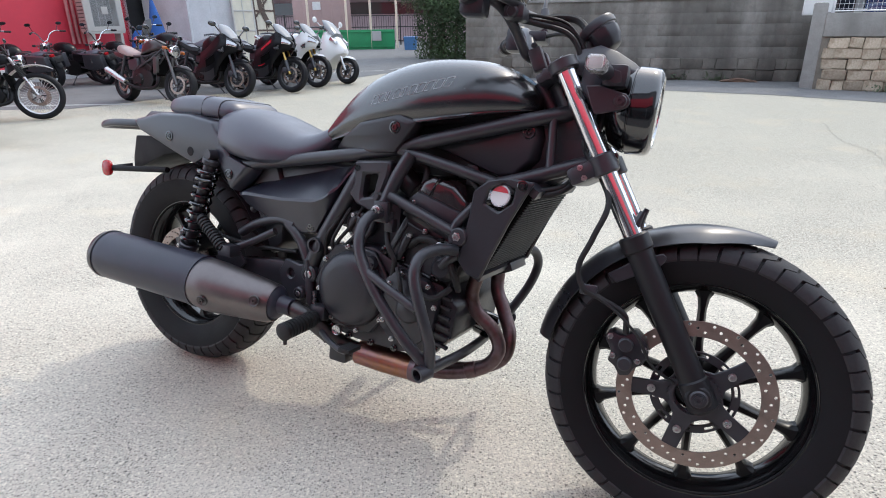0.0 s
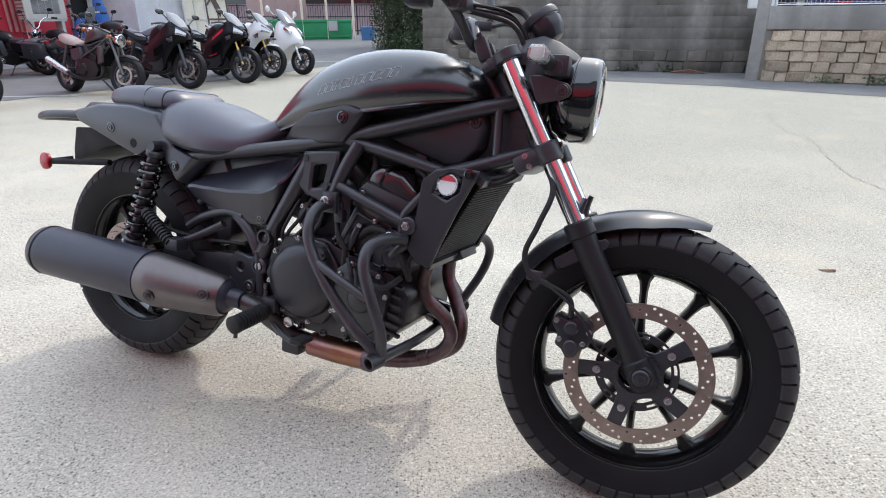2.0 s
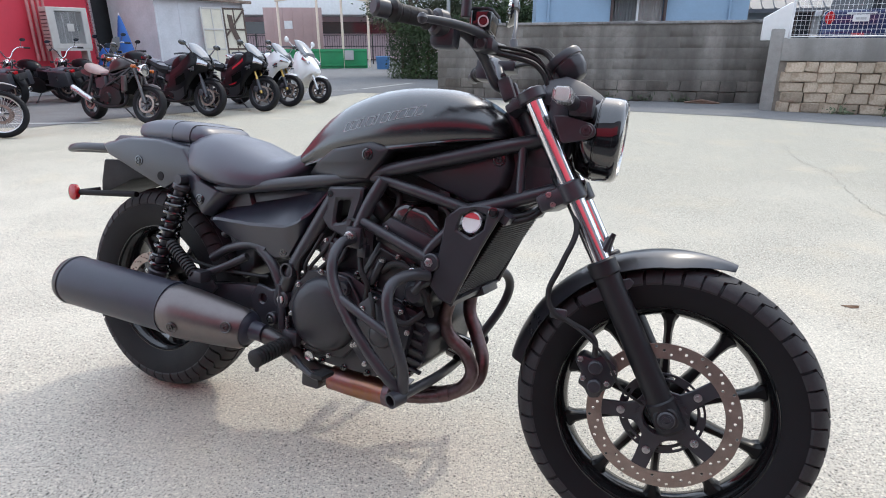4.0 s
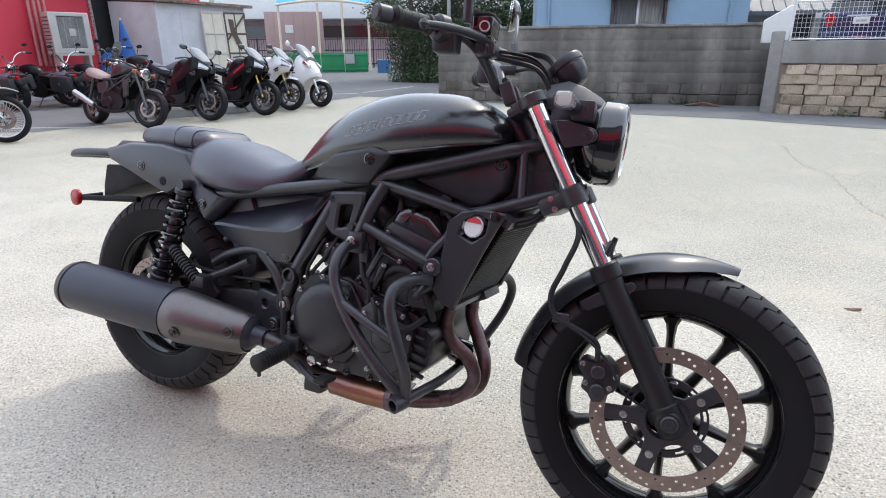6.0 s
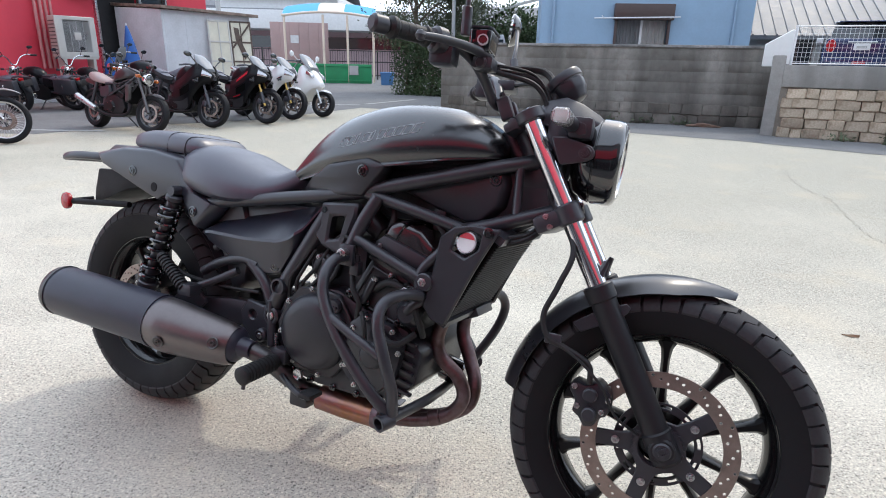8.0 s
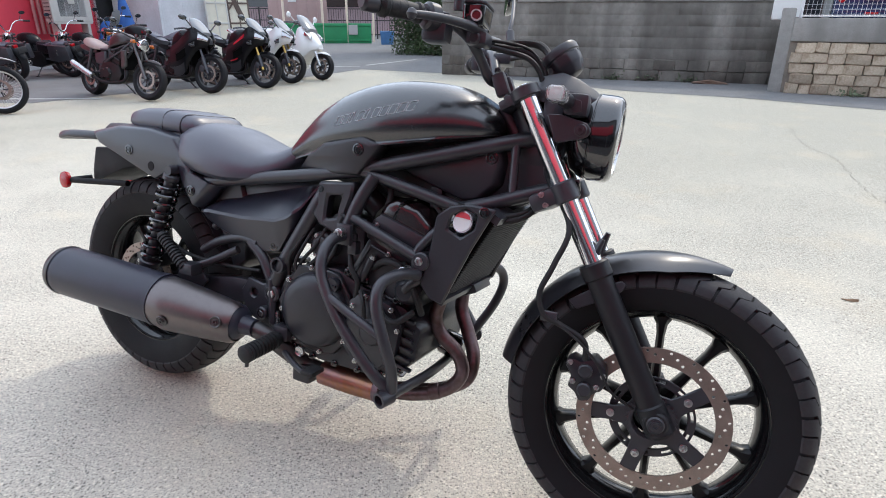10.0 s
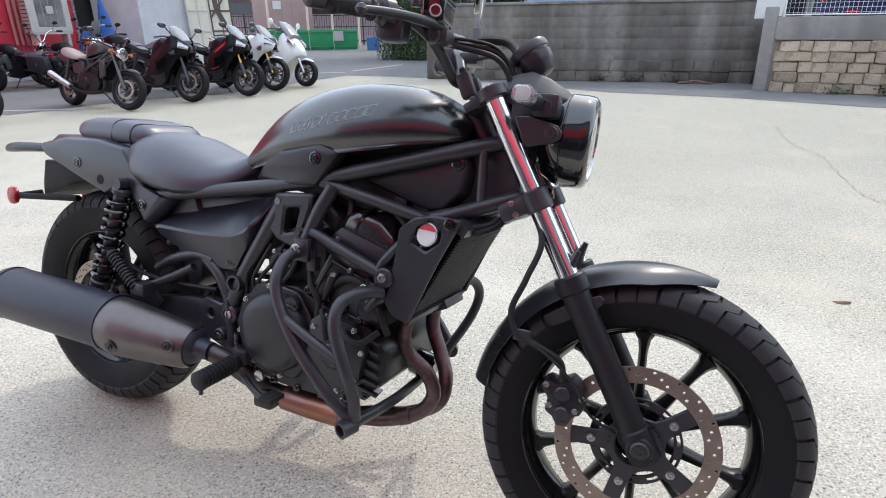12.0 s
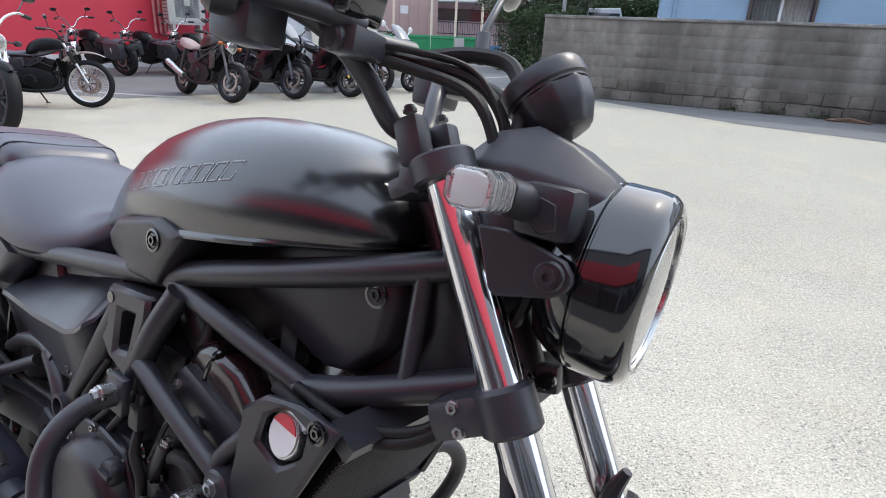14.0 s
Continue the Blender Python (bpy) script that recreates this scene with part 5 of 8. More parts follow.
for i in range(28):
    t = 0.008 + i * 0.0072
    c = RT + down * t + fwd * 0.026
    fins.append(rings(bmesh.new(), [[c + down * (0.0010 * a) + fwd * (0.002 * b) + Vector((y, 0, 0)).yxz for a, b in ((-1, -1), (1, -1), (1, 1), (-1, 1))] for y in (-0.134, 0.134)]))
part("cooling_fin", join(*fins), FIN, rad)["kind"] = "stuff"
for t in (-0.008, 0.221):
    part("radiator_tank", rings(bmesh.new(), [[RT + down * (t + a) + fwd * b + Vector((0, y, 0)) for a, b in ((-0.009, -0.002), (0.009, -0.002), (0.009, 0.034), (-0.009, 0.034))] for y in (-0.146, 0.146)]), BLACK_METAL, rad)
part("fan_shroud", moved(box((0, 0, 0), (0.03, 0.24, 0.19), 0.01), Matrix.Translation((1.058, 0, 0.618)) @ Matrix.Rotation(radians(28), 4, "Y")), BLACK_PLASTIC, rad)
part("radiator_foot", moved(box((0, 0, 0), (0.05, 0.10, 0.022), 0.004), Matrix.Translation((1.050, 0.06, 0.488)) @ Matrix.Rotation(radians(-25), 4, "Y")), BLACK_METAL, rad)
for s in (-1, 1):
    hexa = [(1.057, 0.664), (1.065, 0.697), (1.094, 0.716), (1.124, 0.706), (1.120, 0.674), (1.091, 0.651)]
    sh = part("radiator_shroud", plate([(1.028, 0.690), (1.060, 0.716), (1.110, 0.726), (1.165, 0.722), (1.150, 0.695), (1.118, 0.630), (1.082, 0.545), (1.062, 0.494), (1.030, 0.500), (1.002, 0.530), (1.012, 0.570), (1.022, 0.630)], s * 0.150, s * 0.162, 0.004, [hexa]), BLACK_PLASTIC, bike, "matt black angular radiator shroud")
    cover_bolt(1.140, s * 0.163, 0.713, sh, 1, 0.006)
cap = part("radiator_cap", lathe([(0.026, -0.02), (0.026, 0.006), (0.0235, 0.012), (0.0, 0.012)], 26, Matrix.Translation((1.091, -0.145, 0.683)) @ Vector((-0.1, -1, 0.25)).to_track_quat("Z", "Y").to_matrix().to_4x4()), STEEL, rad, "bright radiator cap with a red and white sticker")
sm = Matrix.Translation((1.091, -0.145, 0.683)) @ Vector((-0.1, -1, 0.25)).to_track_quat("Z", "Y").to_matrix().to_4x4()
part("cap_sticker", lathe([(0.0, 0.0135), (0.021, 0.0135), (0.021, 0.0122), (0.0, 0.0122)], 24, sm), WHITE_PLASTIC, cap)
part("cap_warning", moved(plate([(0.0205 * math.cos(radians(a)), 0.0205 * math.sin(radians(a))) for a in range(205, 341, 15)], 0.0137, 0.0150), sm @ Matrix.Rotation(radians(90), 4, "X")), RED_LABEL, cap)

# exhaust
for nm, pts in (("header_pipe", [(0.985, -0.055, 0.560), (1.015, -0.058, 0.500), (1.005, -0.060, 0.430), (1.022, -0.056, 0.385), (1.066, -0.050, 0.348), (1.086, -0.050, 0.300), (1.055, -0.058, 0.252), (0.98, -0.080, 0.224), (0.89, -0.10, 0.216)]),
                ("header_pipe", [(0.985, 0.050, 0.555), (1.025, 0.045, 0.500), (1.030, 0.040, 0.430), (1.062, 0.024, 0.375), (1.092, 0.0, 0.325), (1.085, -0.018, 0.268), (1.02, -0.045, 0.235), (0.94, -0.075, 0.226), (0.89, -0.10, 0.218)])):
    part(nm, tube(pts, 0.0172, 18, 7), BURNT, bike, "heat-tinted brown exhaust header")
part("pipe_collar", rod((1.038, -0.062, 0.244), (1.012, -0.070, 0.234), 0.0205, 18, 0.002), BURNT, bike)
part("pipe_collar", rod((0.900, -0.10, 0.216), (0.880, -0.10, 0.216), 0.034, 22, 0.002), BURNT, bike)
part("collector", tube([(0.895, -0.10, 0.216), (0.80, -0.10, 0.214), (0.715, -0.105, 0.218)], [0.032, 0.033, 0.032], 24, 6, 0.9), COLLECTOR, bike, "blued and browned exhaust collector box")
part("mid_pipe", tube([(0.725, -0.105, 0.218), (0.67, -0.115, 0.230), (0.63, -0.145, 0.265), (0.585, -0.172, 0.305), (0.54, -0.185, 0.322)], 0.023, 18, 6), GREY_METAL, bike, "dull grey link pipe")
part("sensor_boss", join(box((0.672, -0.12, 0.215), (0.055, 0.05, 0.05), 0.008), rod((0.66, -0.13, 0.24), (0.64, -0.15, 0.27), 0.009)), ENGINE_BLACK, bike)
M0, M1 = Vector((-0.120, -0.262, 0.366)), Vector((0.560, -0.190, 0.325))
md = (M1 - M0).normalized()
mq = Matrix.Translation(M0) @ md.to_track_quat("Z", "Y").to_matrix().to_4x4()
muf = part("muffler", lathe([(0.0, 0.010), (0.030, 0.010), (0.032, 0.0), (0.056, 0.002), (0.066, 0.010), (0.070, 0.022), (0.0715, 0.05), (0.0715, 0.36), (0.068, 0.44), (0.057, 0.56), (0.049, 0.625), (0.040, 0.640), (0.026, 0.646), (0.022, 0.68)], 48, mq), MUFFLER, bike, "satin black short megaphone muffler")
part("muffler_rim", lathe([(0.0565, -0.002), (0.0675, 0.006), (0.0722, 0.020), (0.0722, 0.026), (0.0675, 0.012), (0.057, 0.004)], 48, mq, closed=True), GREY_METAL, muf, "grey metal end ring")
part("muffler_strap", lathe([(0.0735, 0.37), (0.0735, 0.385), (0.0700, 0.385), (0.0700, 0.37)], 48, mq, closed=True), MUFFLER, muf)
# heat shield: a half shell over the cone
rows = []
for i in range(15):
    t = 0.400 + (0.634 - 0.400) * i / 14
    r = lerp_table([(0.36, 0.0715), (0.44, 0.068), (0.56, 0.057), (0.625, 0.049), (0.69, 0.044)], t)[0] + 0.007
    row = []
    for j in range(17):
        a = -1.0 + 2.0 * j / 16
        ang = radians(100) * a
        end = 0.006 * (1 if i in (0, 14) else 0) + 0.006 * (1 if j in (0, 16) else 0)
        base = Vector((0, -1, 0)) * math.cos(ang) + Vector((0, 0, 1)) * math.sin(ang)
        base = (base - md * base.dot(md)).normalized()
        row.append(M0 + md * (t - 0.025 * (1 - abs(a)) * (1 if i == 0 else 0)) + base * (r - end))
    rows.append(row)
bm = rings(bmesh.new(), rows, closed=False)
bmesh.ops.solidify(bm, geom=bm.faces[:], thickness=0.002)
shield = part("heat_shield", bm, SHIELD, muf, "brushed grey steel heat shield")
for x, y, z, d in ((0.3276, -0.2865, 0.3165, Vector((0.2, -0.95, -0.31))), (0.4860, -0.2575, 0.3425, Vector((0.25, -0.95, 0.2)))):
    d.normalize()
    part("shield_bolt", join(lathe([(0.016, 0.002), (0.014, 0.004), (0.009, 0.001), (0.0, 0.001)], 20, Matrix.Translation((x, y, z)) @ d.to_track_quat("Z", "Y").to_matrix().to_4x4()), bolt((x, y, z), 0.007, 0.006, d)), GREY_METAL, shield)
part("muffler_hanger", plate([(0.20, 0.36), (0.235, 0.42), (0.30, 0.44), (0.34, 0.40), (0.30, 0.36)], -0.150, -0.140, 0.002), BLACK_METAL, bike)

# engine guards
for s in (-1, 1):
    guard = part("engine_guard", tube([(0.800, s * 0.175, 0.610), (0.793, s * 0.210, 0.602), (0.795, s * 0.245, 0.570), (0.812, s * 0.262, 0.520), (0.870, s * 0.272, 0.440), (0.950, s * 0.268, 0.352), (1.000, s * 0.250, 0.300)], 0.0130, 16, 6), BLACK_METAL, bike, "black tubular engine guard")
    bar_pts = [(1.000, 0.165, 0.552), (0.978, 0.205, 0.556), (0.957, 0.248, 0.540), (0.960, 0.272, 0.500), (0.985, 0.275, 0.430), (1.004, 0.262, 0.360), (1.004, 0.250, 0.305)]
    if s > 0:
        bar_pts = [(1.020, 0.160, 0.505), (1.048, 0.230, 0.508), (1.060, 0.264, 0.465), (1.042, 0.258, 0.395), (0.995, 0.225, 0.300)]
    part("guard_bar", tube([(x, s * y, z) for x, y, z in bar_pts], 0.0130, 16, 6), BLACK_METAL, guard)
    part("guard_brace", tube([(0.832, s * 0.268, 0.490), (0.90, s * 0.273, 0.462), (0.975, s * 0.274, 0.432)], 0.0105, 12, 4), BLACK_METAL, guard)
    part("guard_tab", box((0.80, s * 0.172, 0.612), (0.04, 0.012, 0.05), 0.004), BLACK_METAL, guard)
    part("guard_foot", join(lathe([(0.018, 0), (0.018, 0.035), (0.013, 0.035), (0.013, 0.004), (0.0, 0.004)], 20, Matrix.Translation((1.0, s * 0.245, 0.292)) @ Vector((-0.35, s, -0.15)).to_track_quat("Z", "Y").to_matrix().to_4x4())), BLACK_METAL, guard)
part("guard_cross_tube", tube([(1.0, -0.25, 0.293), (1.01, -0.08, 0.287), (1.0, 0.10, 0.283), (0.99, 0.245, 0.285)], 0.012, 14, 6), BLACK_METAL, bike)

# footrests, brake pedal, side stand
for s in (-1, 1):
    a, b = Vector((0.612, s * 0.165, 0.305)), Vector((0.604, s * 0.278, 0.292))
    d = (b - a).normalized()
    prof = [(0.017, 0.0), (0.019, 0.004)]
    for k in range(9):
        prof += [(0.019, 0.014 + 0.0105 * k), (0.0225, 0.015 + 0.0105 * k), (0.0225, 0.0205 + 0.0105 * k), (0.019, 0.0215 + 0.0105 * k)]
    peg = part("footrest", lathe([*prof, (0.019, (b - a).length)], 18, Matrix.Translation(a) @ d.to_track_quat("Z", "Y").to_matrix().to_4x4()), GRIP, bike, "ribbed rubber footrest")
    part("footrest_end", lathe([(0.0, 0.004), (0.018, 0.004), (0.023, 0.0), (0.023, -0.008)], 20, Matrix.Translation(b) @ d.to_track_quat("Z", "Y").to_matrix().to_4x4()), GRIP, peg)
    part("footrest_mount", join(rod((0.60, s * 0.13, 0.31), (0.612, s * 0.17, 0.305), 0.014, 14), box((0.615, s * 0.150, 0.318), (0.05, 0.035, 0.04), 0.008)), BLACK_METAL, peg)
    part("feeler", rod(b + Vector((0, -s * 0.01, -0.018)), b + Vector((0, -s * 0.01, -0.034)), 0.005), BLACK_METAL, peg)
    c, e = Vector((0.190, s * 0.178, 0.512)), Vector((0.300, s * 0.192, 0.440))
    d = (e - c).normalized()
    prof = [(0.011, 0.0), (0.013, 0.003)]
    for k in range(11):
        prof += [(0.013, 0.008 + 0.0108 * k), (0.0168, 0.009 + 0.0108 * k), (0.0168, 0.0145 + 0.0108 * k), (0.013, 0.0155 + 0.0108 * k)]
    pp = part("pillion_footrest", lathe([*prof, (0.013, (e - c).length)], 16, Matrix.Translation(c) @ d.to_track_quat("Z", "Y").to_matrix().to_4x4()), GRIP, bike, "folded rubber pillion footrest")
    part("pillion_mount", join(box((0.308, s * 0.180, 0.436), (0.05, 0.04, 0.034), 0.008), tube([(0.30, s * 0.17, 0.435), (0.35, s * 0.14, 0.46), (0.42, s * 0.12, 0.50)], 0.011, 10)), BLACK_METAL, pp)
pedal = part("brake_pedal", tube([(0.60, -0.150, 0.285), (0.66, -0.175, 0.262), (0.72, -0.195, 0.250), (0.755, -0.205, 0.262)], [0.009, 0.008, 0.007, 0.008], 10), BLACK_METAL, bike, "black brake pedal")
part("pedal_pad", box((0.762, -0.215, 0.272), (0.035, 0.05, 0.012), 0.004), GRIP, pedal)
part("brake_master", join(rod((0.575, -0.145, 0.33), (0.560, -0.140, 0.45), 0.011, 14, 0.002), rod((0.585, -0.148, 0.29), (0.577, -0.145, 0.34), 0.006)), BLACK_METAL, bike)
part("pedal_spring", tube([(0.592, -0.15, 0.37), (0.596, -0.152, 0.34), (0.60, -0.15, 0.30)], 0.006, 8), STEEL, bike)
part("side_stand", join(rod((0.66, 0.15, 0.26), (0.70, 0.318, 0.052), 0.013, 14, 0.003), moved(box((0, 0, 0), (0.07, 0.04, 0.012), 0.004), Matrix.Translation((0.705, 0.322, 0.062)) @ Matrix.Rotation(radians(9.3), 4, "X"))), BLACK_METAL, bike, "black side stand resting on the ground")

# rear suspension and swing arm
for s in (-1, 1):
    part("swing_arm", bevelled(rings(bmesh.new(), [[Vector((x, s * (y + a * 0.016), z + b * h)) for a, b in ((-1, -1), (1, -1), (1, 1), (-1, 1))] for x, y, z, h in ((0.565, 0.098, 0.395, 0.032), (0.40, 0.105, 0.385, 0.034), (0.20, 0.118, 0.355, 0.030), (0.06, 0.122, 0.325, 0.026), (-0.045, 0.122, 0.318, 0.022))]), 0.005), BLACK_METAL, bike, "black steel swing arm")
    part("rear_axle_nut", join(rod((0, s * 0.13, 0.3205), (0, s * 0.155, 0.3205), 0.020, 6), rod((0, s * 0.1, 0.3205), (0, s * 0.165, 0.3205), 0.010, 14)), STEEL, bike)
    top, low = Vector((0.196, s * 0.142, 0.690)), Vector((0.088, s * 0.150, 0.352))
    d = (low - top).normalized()
    L = (low - top).length
    shock = part("shock_absorber", join(rod(top + d * 0.02, top + d * (L * 0.80), 0.017, 18, 0.003), rod(top + d * (L * 0.45), low, 0.0115, 14), rod(top + d * 0.012, top + d * 0.032, 0.024, 20, 0.005), rod(top + d * (L * 0.80), top + d * (L * 0.87), 0.029, 20, 0.004), rod(top - Vector((0, 0.02, 0)), top + Vector((0, 0.02, 0)), 0.014), rod(low - Vector((0, 0.02, 0)), low + Vector((0, 0.02, 0)), 0.018)), BLACK_METAL, bike, "black rear shock absorber")
    u = d.orthogonal().normalized()
    v = d.cross(u)
    turns = 9.5
    coil = []
    for k in range(int(turns * 12) + 1):
        a = 2 * math.pi * k / 12
        f = k / (turns * 12)
        coil.append(top + d * (0.036 + (L * 0.80 - 0.036) * (f ** 1.12)) + (u * math.cos(a) + v * math.sin(a)) * 0.0275)
    part("spring", tube(coil, 0.0052, 8, 1), BLACK_GLOSS, shock, "black coil spring")
rc = part("rear_calliper", plate([(0.02, 0.40), (0.035, 0.45), (0.085, 0.465), (0.125, 0.44), (0.12, 0.395), (0.07, 0.375)], -0.125, -0.065, 0.008, seg=2), ENGINE_BLACK, bike, "black rear brake calliper")
for x, z in ((0.05, 0.44), (0.10, 0.425)):
    part("calliper_bolt", bolt((x, -0.126, z), 0.007, 0.006), STEEL, rc)
part("rear_hose", tube([(0.08, -0.12, 0.455), (0.14, -0.125, 0.485), (0.24, -0.125, 0.455), (0.38, -0.125, 0.45), (0.50, -0.12, 0.455)], 0.0055, 9), GRIP, bike)
part("chain_guard", plate([(0.02, 0.40), (0.30, 0.44), (0.48, 0.45), (0.48, 0.435), (0.30, 0.42), (0.02, 0.375)], 0.09, 0.125, 0.004), BLACK_PLASTIC, bike)
part("inner_mudguard", fender_bm(0.355, 20, 75, 0.07, 0.02), BLACK_PLASTIC, bike, "", Matrix.Translation(REAR))


def wall_run(name, p0, p1, height, thick, material, label, z0=-0.1):
    a, b = Vector((*p0, 0)), Vector((*p1, 0))
    d = b - a
    m = Matrix.Translation(a) @ Matrix.Rotation(math.atan2(d.y, d.x), 4, "Z")
    ob = solid(name, box((d.length / 2, thick / 2, (height + z0) / 2), (d.length, thick, height - z0), 0.004), material, label, "wall", m, kind="structure")
    return ob, d.length


def pieces(parent, name, meshes, spots):
    """Alike pieces, each an object of its own, on shared meshes."""
    for i, (m, (x, y, z), s) in enumerate(spots):
        ob = new(name, meshes[m])
        ob.parent = parent
        ob.location, ob.scale = (x, y, z), s


rng = random.Random(4)


def rough_block(w, d, h, wob, seed, bevel):
    r = random.Random(seed)
    bm = box((0, 0, 0), (w, d, h), bevel, 1)
    for v in bm.verts:
        v.co += Vector((r.uniform(-wob, wob), r.uniform(-wob, wob) * 0.6, r.uniform(-wob, wob)))
    return bm


# long block wall
wall_1, L1 = wall_run("wall_1", (0.35, 13.0), (6.47, 10.967), 1.44, 0.15, OLD_WALL, "weathered grey concrete block wall with dark rain streaks")
BLOCKS = [mesh_of(rough_block(0.3992, 0.05, 0.1990, 0.0004, k, 0.001), "block", OLD_WALL) for k in range(3)]
OLD = [mesh_of(rough_block(0.311, 0.07, 0.198, 0.016, 10 + k, 0.014), "block", OLD_STONE) for k in range(4)]
spots, old = [], []
for row in range(7):
    z = 0.10 + row * 0.2
    if row < 3 - 1:
        x = 0.0
        while x < L1 - 0.2:
            k = rng.uniform(0.55, 1.35)
            old.append((rng.randrange(4), (x + 0.156 * k, 0.022 - rng.uniform(0, 0.014), z), (k, 1, rng.uniform(0.95, 1.05))))
            x += 0.312 * k
    else:
        x = 0.2 if row % 2 else 0.4
        while x < L1 - 0.1:
            spots.append((rng.randrange(3), (x, 0.021, z), (1, 1, 1)))
            x += 0.4
pieces(wall_1, "block", BLOCKS, spots)
pieces(wall_1, "stone", OLD, old)
ob = solid("trim", box((L1 / 2, 0.065, 1.455), (L1 + 0.02, 0.19, 0.05), 0.012), BLOCK, "worn concrete coping on the block wall", "coping", wall_1.matrix_world.copy(), kind="structure")
wall_run("wall_2", (6.47, 11.1), (5.90, 9.95), 1.16, 0.16, CAP, "short grey concrete return wall")
solid("pillar", bevelled(rings(bmesh.new(), [[Vector(q) for q in ((5.74, 9.95, z), (5.87, 9.78, z), (5.99 - k, 9.92, z), (5.86 - k, 10.09, z))] for z, k in ((-0.05, 0.0), (0.8, 0.02), (1.30, 0.05))]), 0.03), CAP, "pale grey concrete corner pillar", "pillar", kind="structure")
# stone wall with a concrete cap
wall_3, L3 = wall_run("wall_3", (5.87, 9.786), (14.5, 4.60), 1.14, 0.3, MORTAR, "tan cut stone retaining wall with grey mortar")
STONES = [mesh_of(rough_block(0.269, 0.10, 0.156, 0.011, 30 + k, 0.014), "stone", STONE) for k in range(6)]
spots = []
for row in range(5):
    x = 0.03 + rng.uniform(0, 0.08)
    while x < L3:
        w = rng.uniform(0.62, 1.30)
        spots.append((rng.randrange(6), (x + 0.137 * w, 0.0 - rng.uniform(0, 0.03), 0.078 + row * 0.158 + rng.uniform(-0.006, 0.006)), (w, 1, rng.uniform(0.94, 1.04))))
        x += 0.274 * w
pieces(wall_3, "stone", STONES, spots[:220])
solid("trim", box((L3 / 2, 0.10, 0.975), (L3, 0.30, 0.345), 0.015), CAP, "plain concrete band on top of the stone wall", "coping", wall_3.matrix_world.copy(), kind="structure")

# mesh fence on the wall
WHITE_METAL = surface("white_coated_wire", (0.72, 0.73, 0.74), 0.4, 0, 0.06, 20)
fence = thing("mesh_fence", "white welded wire mesh fence on the concrete cap", "fence", wall_3.matrix_world @ pose(0.05, 0.16, 1.145))
for i in range(6):
    part("post", rod((0.02 + i * 1.55, 0, 0), (0.02 + i * 1.55, 0, 0.62), 0.022, 10), WHITE_METAL, fence)
for z in (0.03, 0.60):
    part("rail", rod((0, 0, z), (7.8, 0, z), 0.010, 8), WHITE_METAL, fence)
wires = []
for i in range(130):
    wires.append(box((0.03 + i * 0.06, 0, 0.31), (0.0045, 0.0045, 0.58)))
for k in range(8):
    wires.append(box((3.9, 0.004, 0.06 + k * 0.072), (7.8, 0.0045, 0.0045)))
part("wire", join(*wires), WHITE_METAL, fence)["kind"] = "stuff"
solid("gate_panel", bevelled(plate([(-0.05, 0.0), (0.42, 0.0), (0.42, 0.58), (0.34, 0.60), (-0.05, 0.36)], 0, 0.04, 0.01), 0), WHITE_PLASTIC, "white panel closing the end of the fence", "panel", wall_3.matrix_world @ pose(-0.30, 0.45, 1.12, 0, 0, 18))

# blue house
BLUE_WALL = surface("pale_blue_stucco", (0.275, 0.395, 0.52), 0.85, 0, 0.08, 2.0, 0.4, 60)
BROWN_FRAME = surface("dark_brown_sash", (0.07, 0.045, 0.04), 0.45)
CURTAIN = surface("beige_curtain", (0.62, 0.55, 0.50), 0.9, 0, 0.12, 6)
GREY_CURTAIN = surface("grey_lace_curtain", (0.30, 0.29, 0.28), 0.9, 0, 0.12, 6)
TILE = surface("grey_roof_tile", (0.16, 0.165, 0.18), 0.55, 0, 0.2, 5, 0.3, 60)
PANE = glass("window_pane", (0.9, 0.93, 0.95), 0.03)
TRIM_W = surface("white_trim", (0.70, 0.70, 0.69), 0.6, 0, 0.08, 6)
house = thing("blue_house", "pale blue stuccoed house with a brown-framed window", "house", pose(3.30, 17.75, 0, 0, 0, -9.5))
hw = plate([(0, 0), (5.75, 0), (5.75, 6.2), (0, 6.2)], 0, 0.2, 0, [[(2.12, 0.9), (3.52, 0.9), (3.52, 2.62), (2.12, 2.62)]])
part("wall", hw, BLUE_WALL, house)
part("wall", box((0.1, 3.1, 3.1), (0.2, 6.0, 6.2)), BLUE_WALL, house)
part("wall", box((5.65, 3.1, 3.1), (0.2, 6.0, 6.2)), BLUE_WALL, house)
part("wall", box((2.87, 6.2, 3.1), (5.75, 0.2, 6.2)), BLUE_WALL, house)
part("roof", bevelled(rings(bmesh.new(), [[Vector(q) for q in ((x, -0.6, 6.15), (x, 3.1, 7.6), (x, 6.9, 6.15), (x, 6.9, 6.05), (x, -0.6, 6.05))] for x in (-0.5, 6.25)]), 0.02), TILE, house)
part("downpipe", rod((0.35, -0.05, 0), (0.35, -0.05, 6.1), 0.035, 10), BLUE_WALL, house)
part("downpipe", rod((5.25, -0.05, 0), (5.25, -0.05, 6.1), 0.035, 10), BLUE_WALL, house)
win = part("window", join(box((2.82, -0.03, 0.92), (1.52, 0.10, 0.06), 0.01), box((2.82, -0.03, 2.60), (1.52, 0.10, 0.06), 0.01), box((2.10, -0.03, 1.76), (0.07, 0.10, 1.7), 0.01), box((3.54, -0.03, 1.76), (0.07, 0.10, 1.7), 0.01)), BROWN_FRAME, house, "brown aluminium sliding window")
part("mullion", box((2.80, -0.02, 1.76), (0.06, 0.05, 1.64), 0.008), TRIM_W, win)
